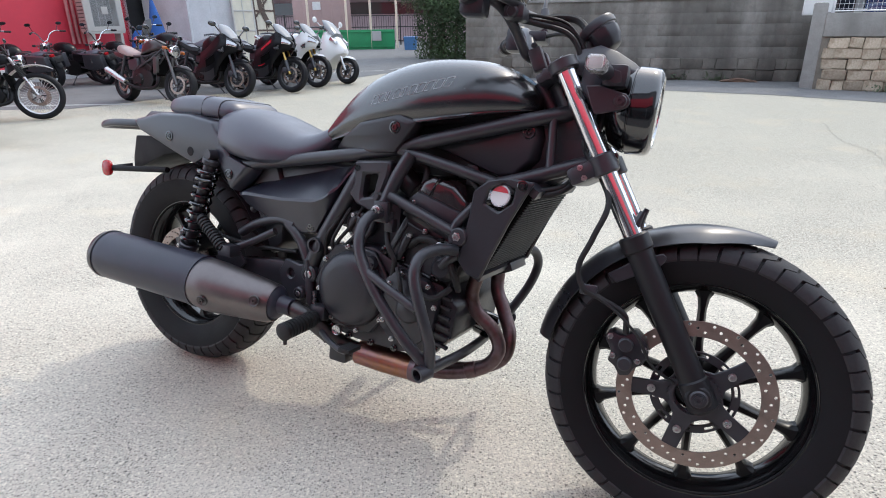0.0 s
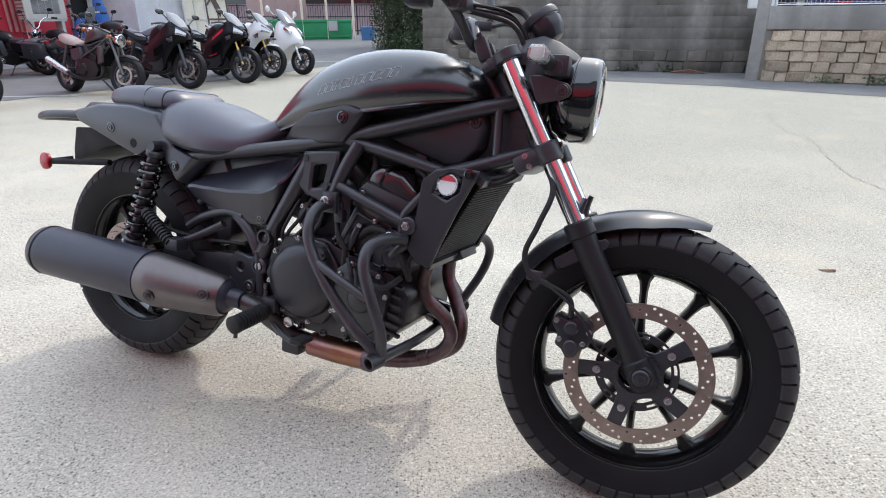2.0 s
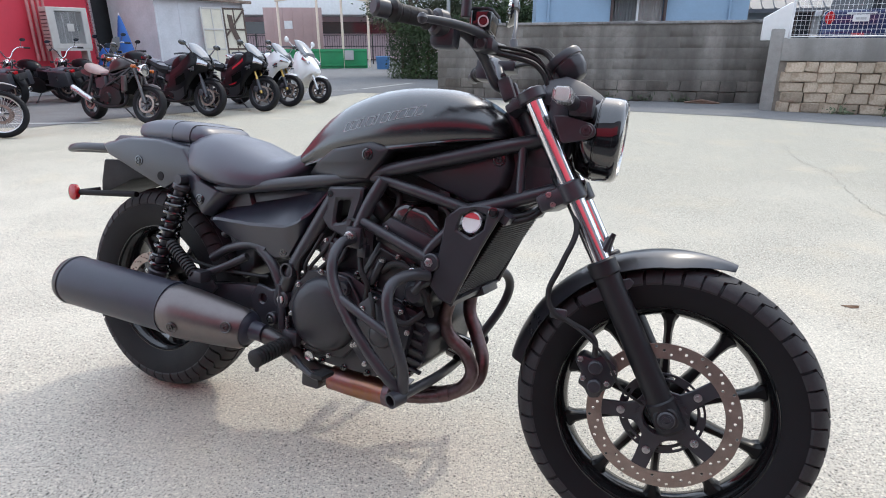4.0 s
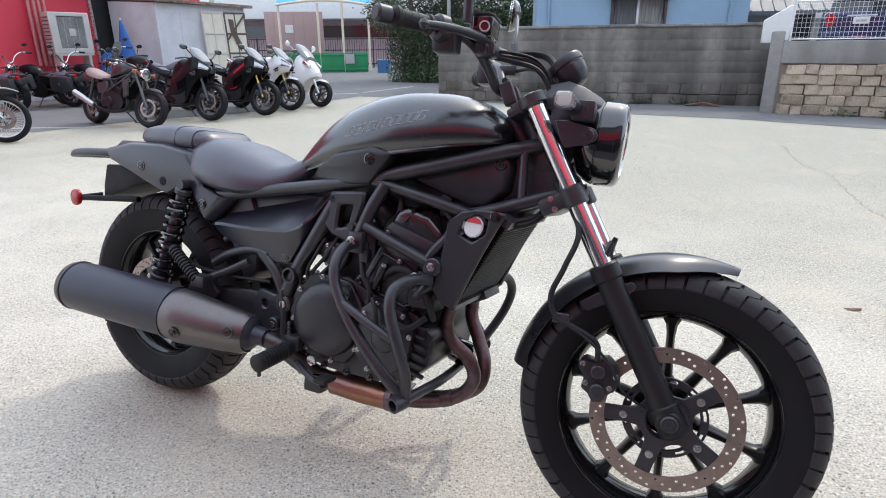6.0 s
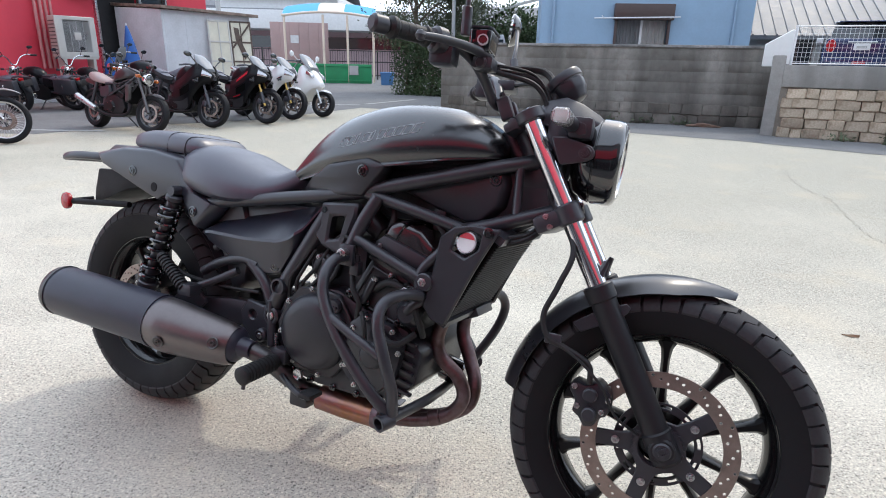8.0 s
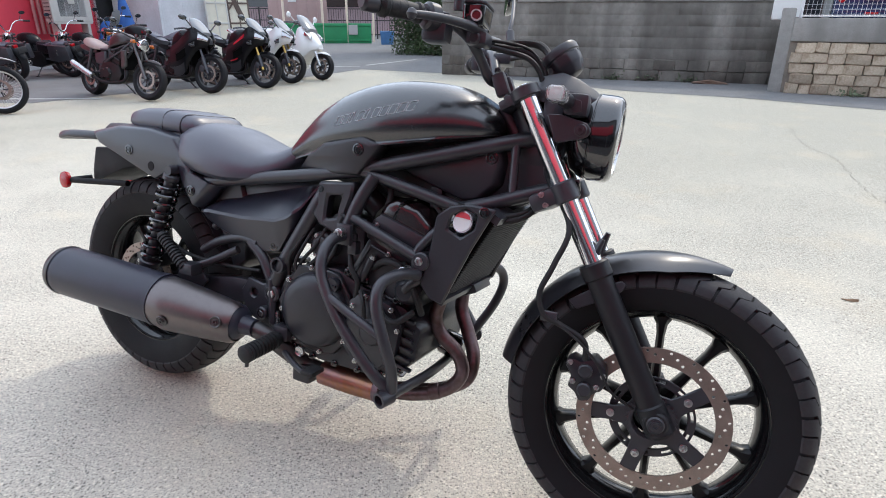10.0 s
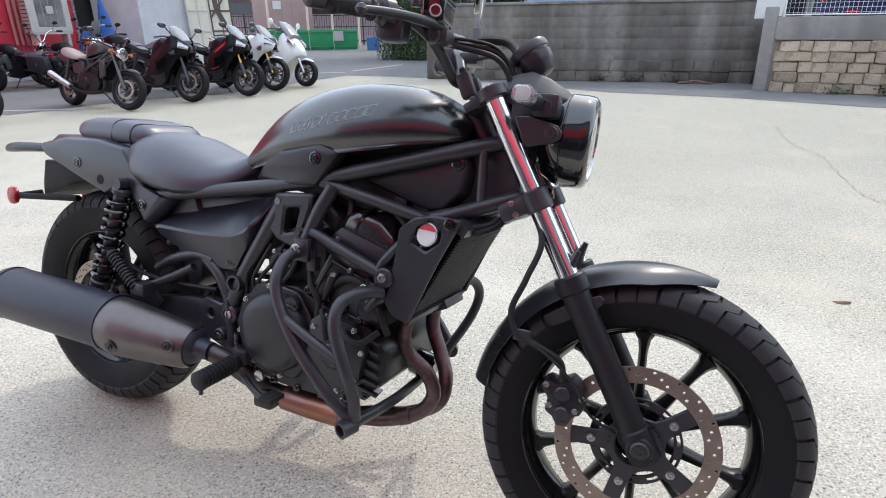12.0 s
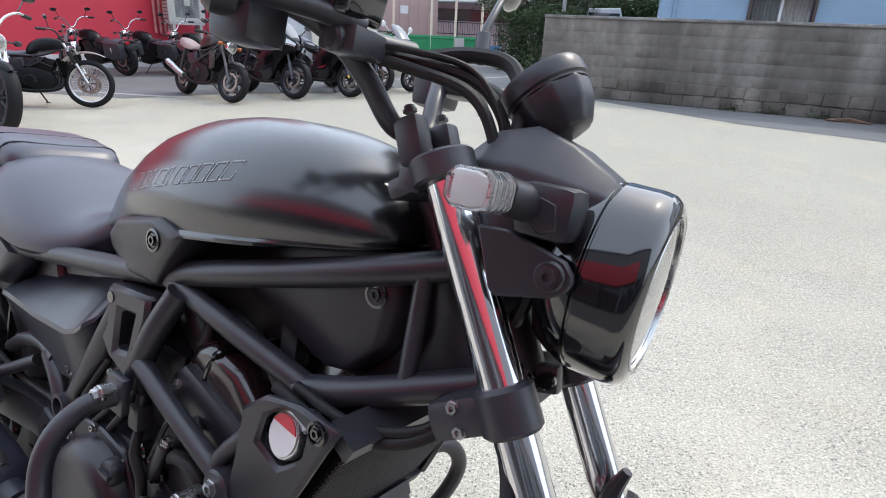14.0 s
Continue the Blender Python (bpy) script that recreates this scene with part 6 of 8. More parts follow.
part("shutter_box", box((2.82, -0.11, 2.52), (1.62, 0.18, 0.42), 0.02), BROWN_FRAME, win)
part("pane", box((2.46, 0.02, 1.76), (0.66, 0.012, 1.62)), PANE, win)
part("pane", box((3.18, 0.03, 1.76), (0.66, 0.012, 1.62)), PANE, win)
for x0, x1, mt in ((2.14, 2.80, GREY_CURTAIN), (2.82, 3.50, CURTAIN)):
    rows = [[Vector((x0 + (x1 - x0) * i / 24, 0.14 + 0.018 * math.sin(i * 2.1), z)) for i in range(25)] for z in (0.92, 2.6)]
    bm = rings(bmesh.new(), rows, closed=False)
    bmesh.ops.solidify(bm, geom=bm.faces[:], thickness=0.004)
    part("curtain", bm, mt, win)
part("laundry_pole", rod((1.45, -0.35, 2.33), (3.75, -0.35, 2.38), 0.018, 8), WHITE_METAL, house)
for x in (1.7, 3.5):
    part("pole_hook", rod((x, 0, 2.42), (x, -0.37, 2.35), 0.012, 6), WHITE_METAL, house)

# houses further off
GREY_WALL = surface("light_grey_siding", (0.45, 0.45, 0.44), 0.8, 0, 0.1, 3)
CREAM = surface("cream_plaster", (0.66, 0.65, 0.62), 0.85, 0, 0.08, 2)
DARK_GLASS = surface("dark_window_glass", (0.03, 0.035, 0.04), 0.08, spec=0.8)


def plain_house(name, label, m, w, d, h, wall, ridge, wins):
    t = thing(name, label, "house", m)
    part("wall", box((w / 2, d / 2, h / 2), (w, d, h), 0.01), wall, t)
    rf = rings(bmesh.new(), [[Vector(q) for q in ((x, -0.5, h - 0.05), (x, d / 2, h + ridge), (x, d + 0.5, h - 0.05), (x, d + 0.5, h - 0.18), (x, d / 2, h + ridge - 0.13), (x, -0.5, h - 0.18))] for x in (-0.45, w + 0.45)])
    roof = part("roof", rf, TILE, t, "grey tiled roof")
    ribs = []
    n = int(w / 0.35)
    for i in range(n):
        x = (i + 0.5) * w / n
        ribs.append(rod((x, -0.5, h - 0.045), (x, d / 2, h + ridge + 0.005), 0.03, 6))
    part("tile_rib", join(*ribs), TILE, roof)["kind"] = "stuff"
    for x, z, ww, hh in wins:
        wn_ = part("window", join(box((x, -0.02, z + hh / 2), (ww + 0.1, 0.06, 0.05)), box((x, -0.02, z - hh / 2), (ww + 0.1, 0.06, 0.05)), box((x - ww / 2, -0.02, z), (0.05, 0.06, hh)), box((x + ww / 2, -0.02, z), (0.05, 0.06, hh)), box((x, -0.02, z), (0.04, 0.05, hh))), BROWN_FRAME, t)
        part("pane", box((x, -0.005, z), (ww, 0.03, hh)), DARK_GLASS, wn_)
    return t


plain_house("tiled_house", "cream house with a grey tiled roof and dark sashes", pose(10.5, 20.8, 0, 0, 0, -20), 9, 7, 2.2, GREY_WALL, 1.9, [(2.0, 1.6, 0.9, 0.9), (5.2, 1.6, 1.2, 1.1)])
plain_house("upper_house", "pale house with dark upper windows behind the others", pose(11.2, 28.5, 0, 0, 0, -20), 8, 6, 5.4, CREAM, 1.5, [(1.2, 4.2, 0.7, 0.9), (3.4, 4.4, 1.5, 1.1), (5.8, 4.3, 1.2, 1.0)])
plain_house("white_house", "white house with small high windows beside the car", pose(10.56, 12.42, 0, 0, 0, -32), 7, 6, 6.0, TRIM_W, 1.2, [(1.6, 2.9, 0.45, 0.7), (2.7, 3.0, 0.45, 0.7), (3.6, 3.0, 0.45, 0.7)])

# blue car behind the fence
CAR_BLUE = surface("dark_blue_car_paint", (0.015, 0.03, 0.10), 0.18, 0.2, 0.1, 3, coat=0.8)
CAR_WHITE = surface("white_car_roof", (0.72, 0.73, 0.74), 0.2, 0, 0.03, 3, coat=0.6)


def hatchback(m):
    """A small car seen from behind; x to its right, y towards its nose."""
    t = thing("car", "dark blue hatchback with a white roof and round red tail lamps", "car", m)
    rows = []
    for y, zt, zb, w in ((0.0, 0.95, 0.30, 0.76), (0.06, 1.00, 0.24, 0.83), (0.5, 1.02, 0.22, 0.86), (1.5, 1.0, 0.22, 0.86), (2.6, 0.96, 0.22, 0.85), (3.4, 0.86, 0.24, 0.82), (3.65, 0.70, 0.30, 0.72)):
        rows.append([Vector((u * w, y, zb + v * (zt - zb))) for u, v in ((-0.92, 0), (-1, 0.2), (-1, 0.65), (-0.94, 0.93), (-0.82, 1), (0.82, 1), (0.94, 0.93), (1, 0.65), (1, 0.2), (0.92, 0))])
    body = part("body", bevelled(rings(bmesh.new(), rows), 0.02, 2, 30), CAR_BLUE, t)
    rows = [[Vector((u * w, y + (1 - v) * dy, 0.97 + v * (zt - 0.97))) for u, v in ((-1, 0), (-0.88, 0.97), (-0.8, 1), (0.8, 1), (0.88, 0.97), (1, 0))] for y, zt, w, dy in ((0.35, 1.36, 0.72, -0.25), (0.5, 1.38, 0.73, -0.1), (1.9, 1.40, 0.73, 0.0), (2.2, 1.36, 0.71, 0.55))]
    part("cabin", bevelled(rings(bmesh.new(), rows), 0.02, 2, 30), DARK_GLASS, t, "dark glazed cabin")
    part("roof", bevelled(rings(bmesh.new(), [[Vector((u * 0.66, y, 1.385 + z)) for u, z in ((-1, 0), (-0.9, 0.035), (0.9, 0.035), (1, 0))] for y in (0.36, 2.1)]), 0.01), CAR_WHITE, t)
    for s in (-1, 1):
        lamp_ = part("tail_lamp", bevelled(plate([(s * 0.66 + 0.10 * math.cos(a), 0.80 + 0.15 * math.sin(a)) for a in [k * math.pi / 10 for k in range(20)]], -0.035, 0.03, 0.01), 0), RED_LENS, t)
        part("lamp_ring", bevelled(plate([(s * 0.66 + 0.115 * math.cos(a), 0.80 + 0.165 * math.sin(a)) for a in [k * math.pi / 10 for k in range(20)]], -0.022, 0.03, 0.006), 0), CHROME, lamp_)
        for y in (0.62, 3.0):
            w_ = part("wheel", lathe([(0.12, -0.1), (0.28, -0.1), (0.30, -0.06), (0.30, 0.06), (0.28, 0.1), (0.12, 0.1)], 28, Matrix.Translation((s * 0.76, y, 0.30)) @ TO_X), RUBBER, t)
            part("hub_cap", lathe([(0.0, 0.0), (0.17, 0.0), (0.18, -0.02)], 20, Matrix.Translation((s * 0.862, y, 0.30)) @ TO_X), STEEL, w_)
        part("wing_mirror", box((s * 0.95, 2.0, 1.0), (0.18, 0.12, 0.14), 0.03), CAR_WHITE, t)
    part("bumper", box((0, -0.02, 0.42), (1.55, 0.10, 0.22), 0.03), CAR_BLUE, t)
    part("number_plate", box((0, -0.05, 0.78), (0.34, 0.012, 0.16), 0.003), WHITE_PLASTIC, t)
    part("plate_mark", box((0, -0.058, 0.77), (0.22, 0.004, 0.06)), GREY_WALL, t)
    part("handle_strip", box((0, -0.03, 0.90), (0.62, 0.03, 0.035), 0.008), CAR_WHITE, t)
    part("spoiler", box((0, 0.30, 1.40), (1.15, 0.16, 0.03), 0.01), CAR_BLUE, t)
    part("fog_lamp", box((0, -0.075, 0.40), (0.28, 0.02, 0.06), 0.008), RED_LENS, t)
    return t


DECK = surface("grey_yard_fill", (0.30, 0.29, 0.28), 0.9, 0, 0.2, 3)
solid("raised_yard", bevelled(plate([(0.3, -0.1), (14, -0.1), (14, 0.885), (0.3, 0.885)], 0.3, 14.0), 0), DECK, "raised gravel yard held by the stone wall", "yard", wall_3.matrix_world.copy(), kind="structure")
hatchback(pose(10.97, 15.14, 0.885, 0, 0, -34))

# red building
RED_WALL = surface("red_painted_siding", (0.62, 0.045, 0.075), 0.6, 0, 0.08, 1.2, 0.15, 40)
SHED_WALL = surface("off_white_sheet", (0.58, 0.59, 0.60), 0.6, 0.0, 0.10, 2.5, 0.2, 30, tint=(0.64, 0.65, 0.67))
RUST = surface("rusty_sheet", (0.20, 0.12, 0.085), 0.8, 0.2, 0.5, 8, 0.4, 60, tint=(0.28, 0.22, 0.18))
BEIGE = surface("beige_enamel", (0.52, 0.50, 0.46), 0.5, 0, 0.08, 5)
# near-black colour that paints the shade indoors
INTERIOR_SHADE = surface("painted_interior_shade", (0.02, 0.02, 0.022), 0.8)
red = thing("red_building", "bright red building with a dark doorway under a small canopy", "building", pose(-8.45, 14.55, 0, 0, 0, 68))
# local x runs along the wall, away from the camera; y is into the building
part("wall", plate([(-9.0, -0.1), (4.9, -0.1), (4.9, 4.6), (-9.0, 4.6)], 0, 0.25, 0, [[(1.05, 0.0), (2.35, 0.0), (2.35, 2.72), (1.05, 2.72)], [(2.42, 1.9), (3.25, 1.9), (3.25, 2.72), (2.42, 2.72)]]), RED_WALL, red)
part("wall", box((4.8, 3.2, 2.25), (0.2, 6.0, 4.7)), RED_WALL, red)
part("wall", box((-2.0, 6.2, 2.25), (13.8, 0.2, 4.7)), RED_WALL, red)
part("wall", box((-8.9, 3.2, 2.25), (0.2, 6.0, 4.7)), RED_WALL, red)
part("roof", box((-2.05, 3.0, 4.66), (14.2, 6.8, 0.14), 0.02), RUST, red)
part("floor", box((-2.05, 3.2, 0.02), (13.6, 5.8, 0.06)), INTERIOR_SHADE, red)
part("skirting", box((-3.6, -0.02, 0.14), (9.6, 0.05, 0.30), 0.01), SHED_WALL, red, "off-white painted plinth")
part("canopy", moved(box((0, 0, 0), (2.6, 0.75, 0.05), 0.01), pose(2.15, -0.36, 2.93, 12, 0, 0)), RUST, red, "small rusty door canopy")
dr = part("door_frame", join(box((1.05, -0.02, 1.36), (0.07, 0.1, 2.74), 0.006), box((2.38, -0.02, 1.36), (0.07, 0.1, 2.74), 0.006), box((2.15, -0.02, 2.74), (2.3, 0.1, 0.06), 0.006), box((3.27, -0.02, 2.31), (0.06, 0.1, 0.86), 0.006), box((2.83, -0.02, 1.90), (0.86, 0.1, 0.06), 0.006)), STEEL, red, "bare aluminium door frame")
part("pane", box((2.83, 0.06, 2.31), (0.84, 0.02, 0.82)), DARK_GLASS, dr)
# sheet across the opening; the interior's shade is in its colour
part("door", box((1.71, 0.10, 1.36), (1.26, 0.04, 2.68), 0.004), INTERIOR_SHADE, dr, "dark sheet painting the shade of the open doorway")
for x, top, r in ((-0.55, 2.6, 0.032), (-0.42, 4.5, 0.035), (-0.30, 4.5, 0.030), (-0.18, 4.5, 0.030)):
    part("pipe", tube([(x, -0.10, 0.75), (x, -0.10, 1.6), (x, -0.10, top - 0.1), (x, -0.02, top)], r, 10, 4), surface("pipe_cover", (0.50, 0.20, 0.20), 0.6), red, "faded pinkish pipe cover")
part("vent_hood", bevelled(rings(bmesh.new(), [[Vector(q) for q in ((x, 0, 2.72), (x, -0.10, 2.72), (x, -0.30, 2.52), (x, -0.30, 2.38), (x, 0, 2.38))] for x in (0.40, 0.85)]), 0.01), STEEL, red, "sheet metal vent hood")
part("wall_lamp", join(rod((-1.55, 0, 2.65), (-1.55, -0.14, 2.62), 0.03, 10), rod((-1.5, -0.16, 2.64), (-1.36, -0.2, 2.58), 0.055, 12, 0.01)), TRIM_W, red)
part("meter_box", box((-1.65, -0.05, 2.30), (0.14, 0.1, 0.12), 0.01), BEIGE, red)

ac = thing("air_conditioner", "large beige outdoor air-conditioning unit on a low stand", "air conditioner", pose(-8.0, 13.68, 0.32, 0, 0, 52) @ Matrix.Diagonal((0.72, 0.8, 0.83, 1)))
part("casing", plate([(0, 0.82), (1.15, 0.82), (1.15, 1.86), (0, 1.86)], 0, 0.45, 0.015, [[(0.22, 0.96), (0.98, 0.96), (0.98, 1.76), (0.22, 1.76)]]), BEIGE, ac)
part("fan_grille", join(*[box((0.60, 0.008, 0.985 + 0.0248 * k), (0.76, 0.006, 0.009)) for k in range(31)], *[box((0.22 + 0.19 * k, 0.012, 1.36), (0.010, 0.006, 0.80)) for k in range(5)]), GREY_WALL, ac)
part("fan", join(*[moved(box((0.17, 0, 0), (0.30, 0.012, 0.16), 0.004), Matrix.Translation((0.60, 0.12, 1.36)) @ Matrix.Rotation(radians(a), 4, "Y") @ Matrix.Rotation(radians(25), 4, "X")) for a in (0, 120, 240)], rod((0.60, 0.08, 1.36), (0.60, 0.2, 1.36), 0.07, 18)), GREY_METAL, ac)
part("grille_cap", box((0.60, -0.006, 1.36), (0.19, 0.02, 0.19), 0.03), BEIGE, ac)
part("back_plate", box((0.575, 0.40, 1.34), (1.1, 0.03, 1.0)), GREY_METAL, ac)
for k in range(10):
    part("side_slat", box((-0.012, 0.22, 0.92 + k * 0.09), (0.02, 0.36, 0.025), 0.004), GREY_METAL, ac)
part("stand", join(box((0.15, 0.22, 0.22), (0.08, 0.40, 1.21)), box((1.0, 0.22, 0.22), (0.08, 0.40, 1.21)), box((0.57, 0.22, 0.80), (1.1, 0.42, 0.05))), BEIGE, ac)

# shed
shed = thing("shed", "off-white sheet metal shed with a rusty roof edge", "shed", pose(-6.28, 15.15, 0, 0, 0, 33))
part("wall", bevelled(plate([(0, -0.05), (2.05, -0.05), (2.05, 2.08), (0, 2.14)], 0, 0.06), 0), SHED_WALL, shed)
part("wall", bevelled(moved(plate([(0, -0.05), (1.68, -0.05), (1.68, 2.22), (0, 2.14)], 0, 0.06), Matrix.Rotation(radians(118), 4, "Z")), 0), SHED_WALL, shed)
part("wall", box((2.02, 1.0, 1.02), (0.06, 2.0, 2.1)), SHED_WALL, shed)
part("wall", box((0.6, 1.95, 1.05), (2.9, 0.06, 2.2)), SHED_WALL, shed)
part("roof", bevelled(rings(bmesh.new(), [[Vector(q) for q in ((-0.05, -0.18, 2.15 + z), (2.25, -0.14, 2.06 + z), (2.2, 1.75, 2.16 + z), (-0.90, 1.65, 2.26 + z))] for z in (0.0, 0.07)]), 0.008), RUST, shed, "rust-stained roof sheet")
for x in (0.5, 1.05, 1.55):
    part("seam", box((x, -0.006, 1.05), (0.02, 0.012, 2.1)), SHED_WALL, shed)

PAPER = surface("yellowed_paper", (0.66, 0.62, 0.50), 0.85, 0, 0.1, 6)
OLD_FRAME = surface("dark_rusted_frame", (0.10, 0.07, 0.055), 0.75, 0, 0.3, 10)
for k, (x, mt, fm, lab) in enumerate(((0.98, PAPER, BEIGE, "pale slatted door panel leaning on the shed"), (1.52, PAPER, OLD_FRAME, "torn paper screen in a rusty frame leaning on the shed"))):
    sc = thing("door_panel", lab, "panel", shed.matrix_world @ pose(x, -0.32, 0.0, -7, 0, 0) @ Matrix.Diagonal((1, 1, 1.12, 1)))
    part("sheet", box((0.25, 0, 0.88), (0.48, 0.012, 1.70)), mt, sc)
    for xx in (0.0, 0.25, 0.50):
        part("stile", box((xx, -0.008, 0.88), (0.035 if xx != 0.25 else 0.025, 0.03, 1.76), 0.003), fm, sc)
    for z in (0.02, 0.45, 0.88, 1.30, 1.74):
        part("rail", box((0.25, -0.008, z), (0.5, 0.028, 0.035), 0.003), fm, sc)
    if k:
        part("brace", moved(box((0, 0, 0), (0.75, 0.02, 0.04), 0.003), pose(0.26, -0.03, 1.45, 0, -48, 0)), fm, sc)
        part("torn_flap", bevelled(plate([(0.08, 1.62), (0.20, 1.60), (0.22, 1.35), (0.36, 1.05), (0.30, 0.92), (0.20, 1.10), (0.10, 1.35)], -0.03, -0.022), 0), OLD_FRAME, sc)

TARP = surface("blue_cloth", (0.02, 0.10, 0.34), 0.7, 0, 0.2, 6, 0.3, 40)
ps = thing("folded_parasol", "folded blue parasol leaning against the shed", "parasol", pose(-6.55, 14.0, 0, 0, -3, 0))
part("canopy", lathe([(0.004, 1.74), (0.045, 1.60), (0.11, 1.30), (0.16, 1.0), (0.19, 0.66), (0.14, 0.60)], 12), TARP, ps)
part("pole", rod((0, 0, 0), (0, 0, 1.75), 0.016, 8), WHITE_METAL, ps)
part("foot", lathe([(0.0, 0.0), (0.22, 0.0), (0.22, 0.05), (0.03, 0.08)], 20), GREY_METAL, ps)
r = random.Random(3)
bm = rings(bmesh.new(), [[Vector((-0.1 + w * math.cos(a) * f, 0.8 * w * math.sin(a) * f, z)) for a, f in [(2 * math.pi * i / 22, 1 + r.uniform(-0.13, 0.13)) for i in range(22)]] for z, w in ((0.0, 0.27), (0.16, 0.31), (0.34, 0.27), (0.52, 0.29), (0.72, 0.23), (0.90, 0.20), (1.02, 0.12))])
solid("tarpaulin_bundle", bm, TARP, "crumpled blue tarpaulin bundle by the wall", "tarpaulin", pose(-7.2, 14.6, 0))

# beyond the road
GREEN = surface("green_skip_paint", (0.02, 0.26, 0.10), 0.55, 0, 0.15, 2)
PINK = surface("dusty_pink_sheet", (0.42, 0.29, 0.27), 0.75, 0, 0.08, 2)
PINK_WALL = surface("pale_pink_wall", (0.52, 0.38, 0.40), 0.8, 0, 0.06, 2)
BLACK_RAIL = surface("black_railing", (0.03, 0.028, 0.028), 0.6)
skip = thing("green_barrier", "green plastic barrier with a pale notice board", "barrier", pose(-6.9, 28.6, 0, 0, 0, 6))
for i in range(4):
    part("panel", join(box((0.55 + i * 1.1, 0, 0.46), (1.08, 0.06, 0.88), 0.02), box((0.55 + i * 1.1, -0.04, 0.80), (1.06, 0.05, 0.06), 0.01), box((0.55 + i * 1.1, -0.04, 0.15), (1.06, 0.05, 0.06), 0.01)), GREEN, skip)
part("notice", box((3.55, -0.08, 0.62), (0.42, 0.02, 0.42), 0.005), GREY_WALL, skip)
solid("blue_bin", bevelled(rings(bmesh.new(), [[Vector((x * s, y * s, z)) for x, y in ((-0.3, -0.25), (0.3, -0.25), (0.3, 0.25), (-0.3, 0.25))] for z, s in ((0, 0.9), (0.5, 1.0), (0.55, 1.08), (0.58, 1.08))]), 0.02), surface("blue_plastic", (0.08, 0.22, 0.45), 0.5), "blue plastic bin beside the fence", "bin", pose(-1.75, 28.4, 0))
rail = thing("iron_fence", "black iron railing with thin upright bars", "fence", pose(-13.0, 36.6, 0, 0, 0, -2))
for i in range(8):
    part("post", box((i * 1.7, 0, 0.85), (0.07, 0.07, 1.7)), BLACK_RAIL, rail)
for z in (0.25, 1.0, 1.62):
    part("rail", box((6.0, 0, z), (12.0, 0.04, 0.05)), BLACK_RAIL, rail)
part("bar", join(*[box((i * 0.14, 0, 0.9), (0.022, 0.022, 1.45)) for i in range(86)]), BLACK_RAIL, rail)["kind"] = "stuff"
hoard = thing("pink_hoarding", "dusty pink corrugated hoarding with a white notice", "hoarding", pose(-8.75, 35.2, 0, 0, 0, 2))
for i in range(6):
    part("sheet", box((0.27 + i * 0.54, 0, 1.9), (0.535, 0.05 + 0.01 * (i % 2), 2.3), 0.008), PINK, hoard)
part("notice", box((1.35, -0.05, 2.15), (0.45, 0.02, 0.42)), TRIM_W, hoard)
part("leg", join(*[box((0.3 + i * 1.3, 0.05, 0.4), (0.08, 0.08, 0.82)) for i in range(3)]), GREY_METAL, hoard)
lng = thing("pink_hall", "long low building with pale pink walls and a dark window band", "building", pose(-16, 45, 0, 0, 0, 1))
part("wall", box((9, 3, 1.5), (20, 6, 3.0)), PINK_WALL, lng)
part("window_band", box((9, -0.03, 2.25), (18, 0.08, 0.8)), DARK_GLASS, lng)
part("wall", box((9, 0.5, 3.6), (20.4, 7, 1.2), 0.02), TRIM_W, lng)
part("roof", box((9, 3, 4.3), (21, 8, 0.25), 0.02), TILE, lng)
TENT_BLUE = surface("blue_awning", (0.07, 0.36, 0.72), 0.7, 0, 0.08, 1)
TENT_CREAM = surface("cream_awning", (0.74, 0.62, 0.50), 0.75, 0, 0.08, 1)
tent = thing("market_awning", "blue and cream awning roof on thin posts", "awning", pose(-7.1, 31.0, 0, 0, 0, 3))
for i, (x0, x1, mt) in enumerate(((0.0, 1.75, TENT_BLUE), (1.75, 3.05, TENT_CREAM), (3.05, 4.6, TENT_BLUE))):
    rows = [[Vector((x0 + (x1 - x0) * j / 8, y, zz - 0.22 * (2 * (x0 + (x1 - x0) * j / 8 - 2.3) / 4.6) ** 2)) for j in range(9)] for y, zz in ((0, 3.35), (0.9, 3.75), (1.8, 3.9))]
    bm = rings(bmesh.new(), rows, closed=False)
    bmesh.ops.solidify(bm, geom=bm.faces[:], thickness=0.03)
    part("cloth", bm, mt, tent)
part("edge", tube([(0, 0, 3.12), (1.2, 0, 3.28), (2.3, 0, 3.33), (3.4, 0, 3.28), (4.6, 0, 3.12)], 0.06, 8), TENT_CREAM, tent)
for x in (0.1, 2.0, 3.2, 4.5):
    part("post", rod((x, 0.05, 0), (x, 0.05, 3.2), 0.06, 10), TENT_CREAM, tent)
plain_house("temple_house", "white plastered house with a dark tiled gable roof", pose(-15.5, 47.5, 0, 0, 0, -4), 9, 7, 5.6, TRIM_W, 2.2, [(6.0, 4.0, 0.5, 0.7), (7.4, 4.0, 0.5, 0.7)])
plain_house("far_house", "grey-roofed house in the distance", pose(-27, 52, 0, 0, 0, 4), 11, 8, 5.2, GREY_WALL, 2.0, [(3, 3.6, 1.2, 1.0), (7, 3.6, 1.2, 1.0)])
plain_house("far_house", "grey-roofed house in the distance", pose(3.5, 44, 0, 0, 0, -6), 9, 8, 3.6, CREAM, 1.6, [(3, 2.6, 1.2, 1.0)])
solid("utility_pole", lathe([(0.0, 0), (0.16, 0), (0.10, 9.0), (0.0, 9.0)], 14), GREY_WALL, "grey concrete utility pole", "pole", pose(-11.3, 34.5, 0))
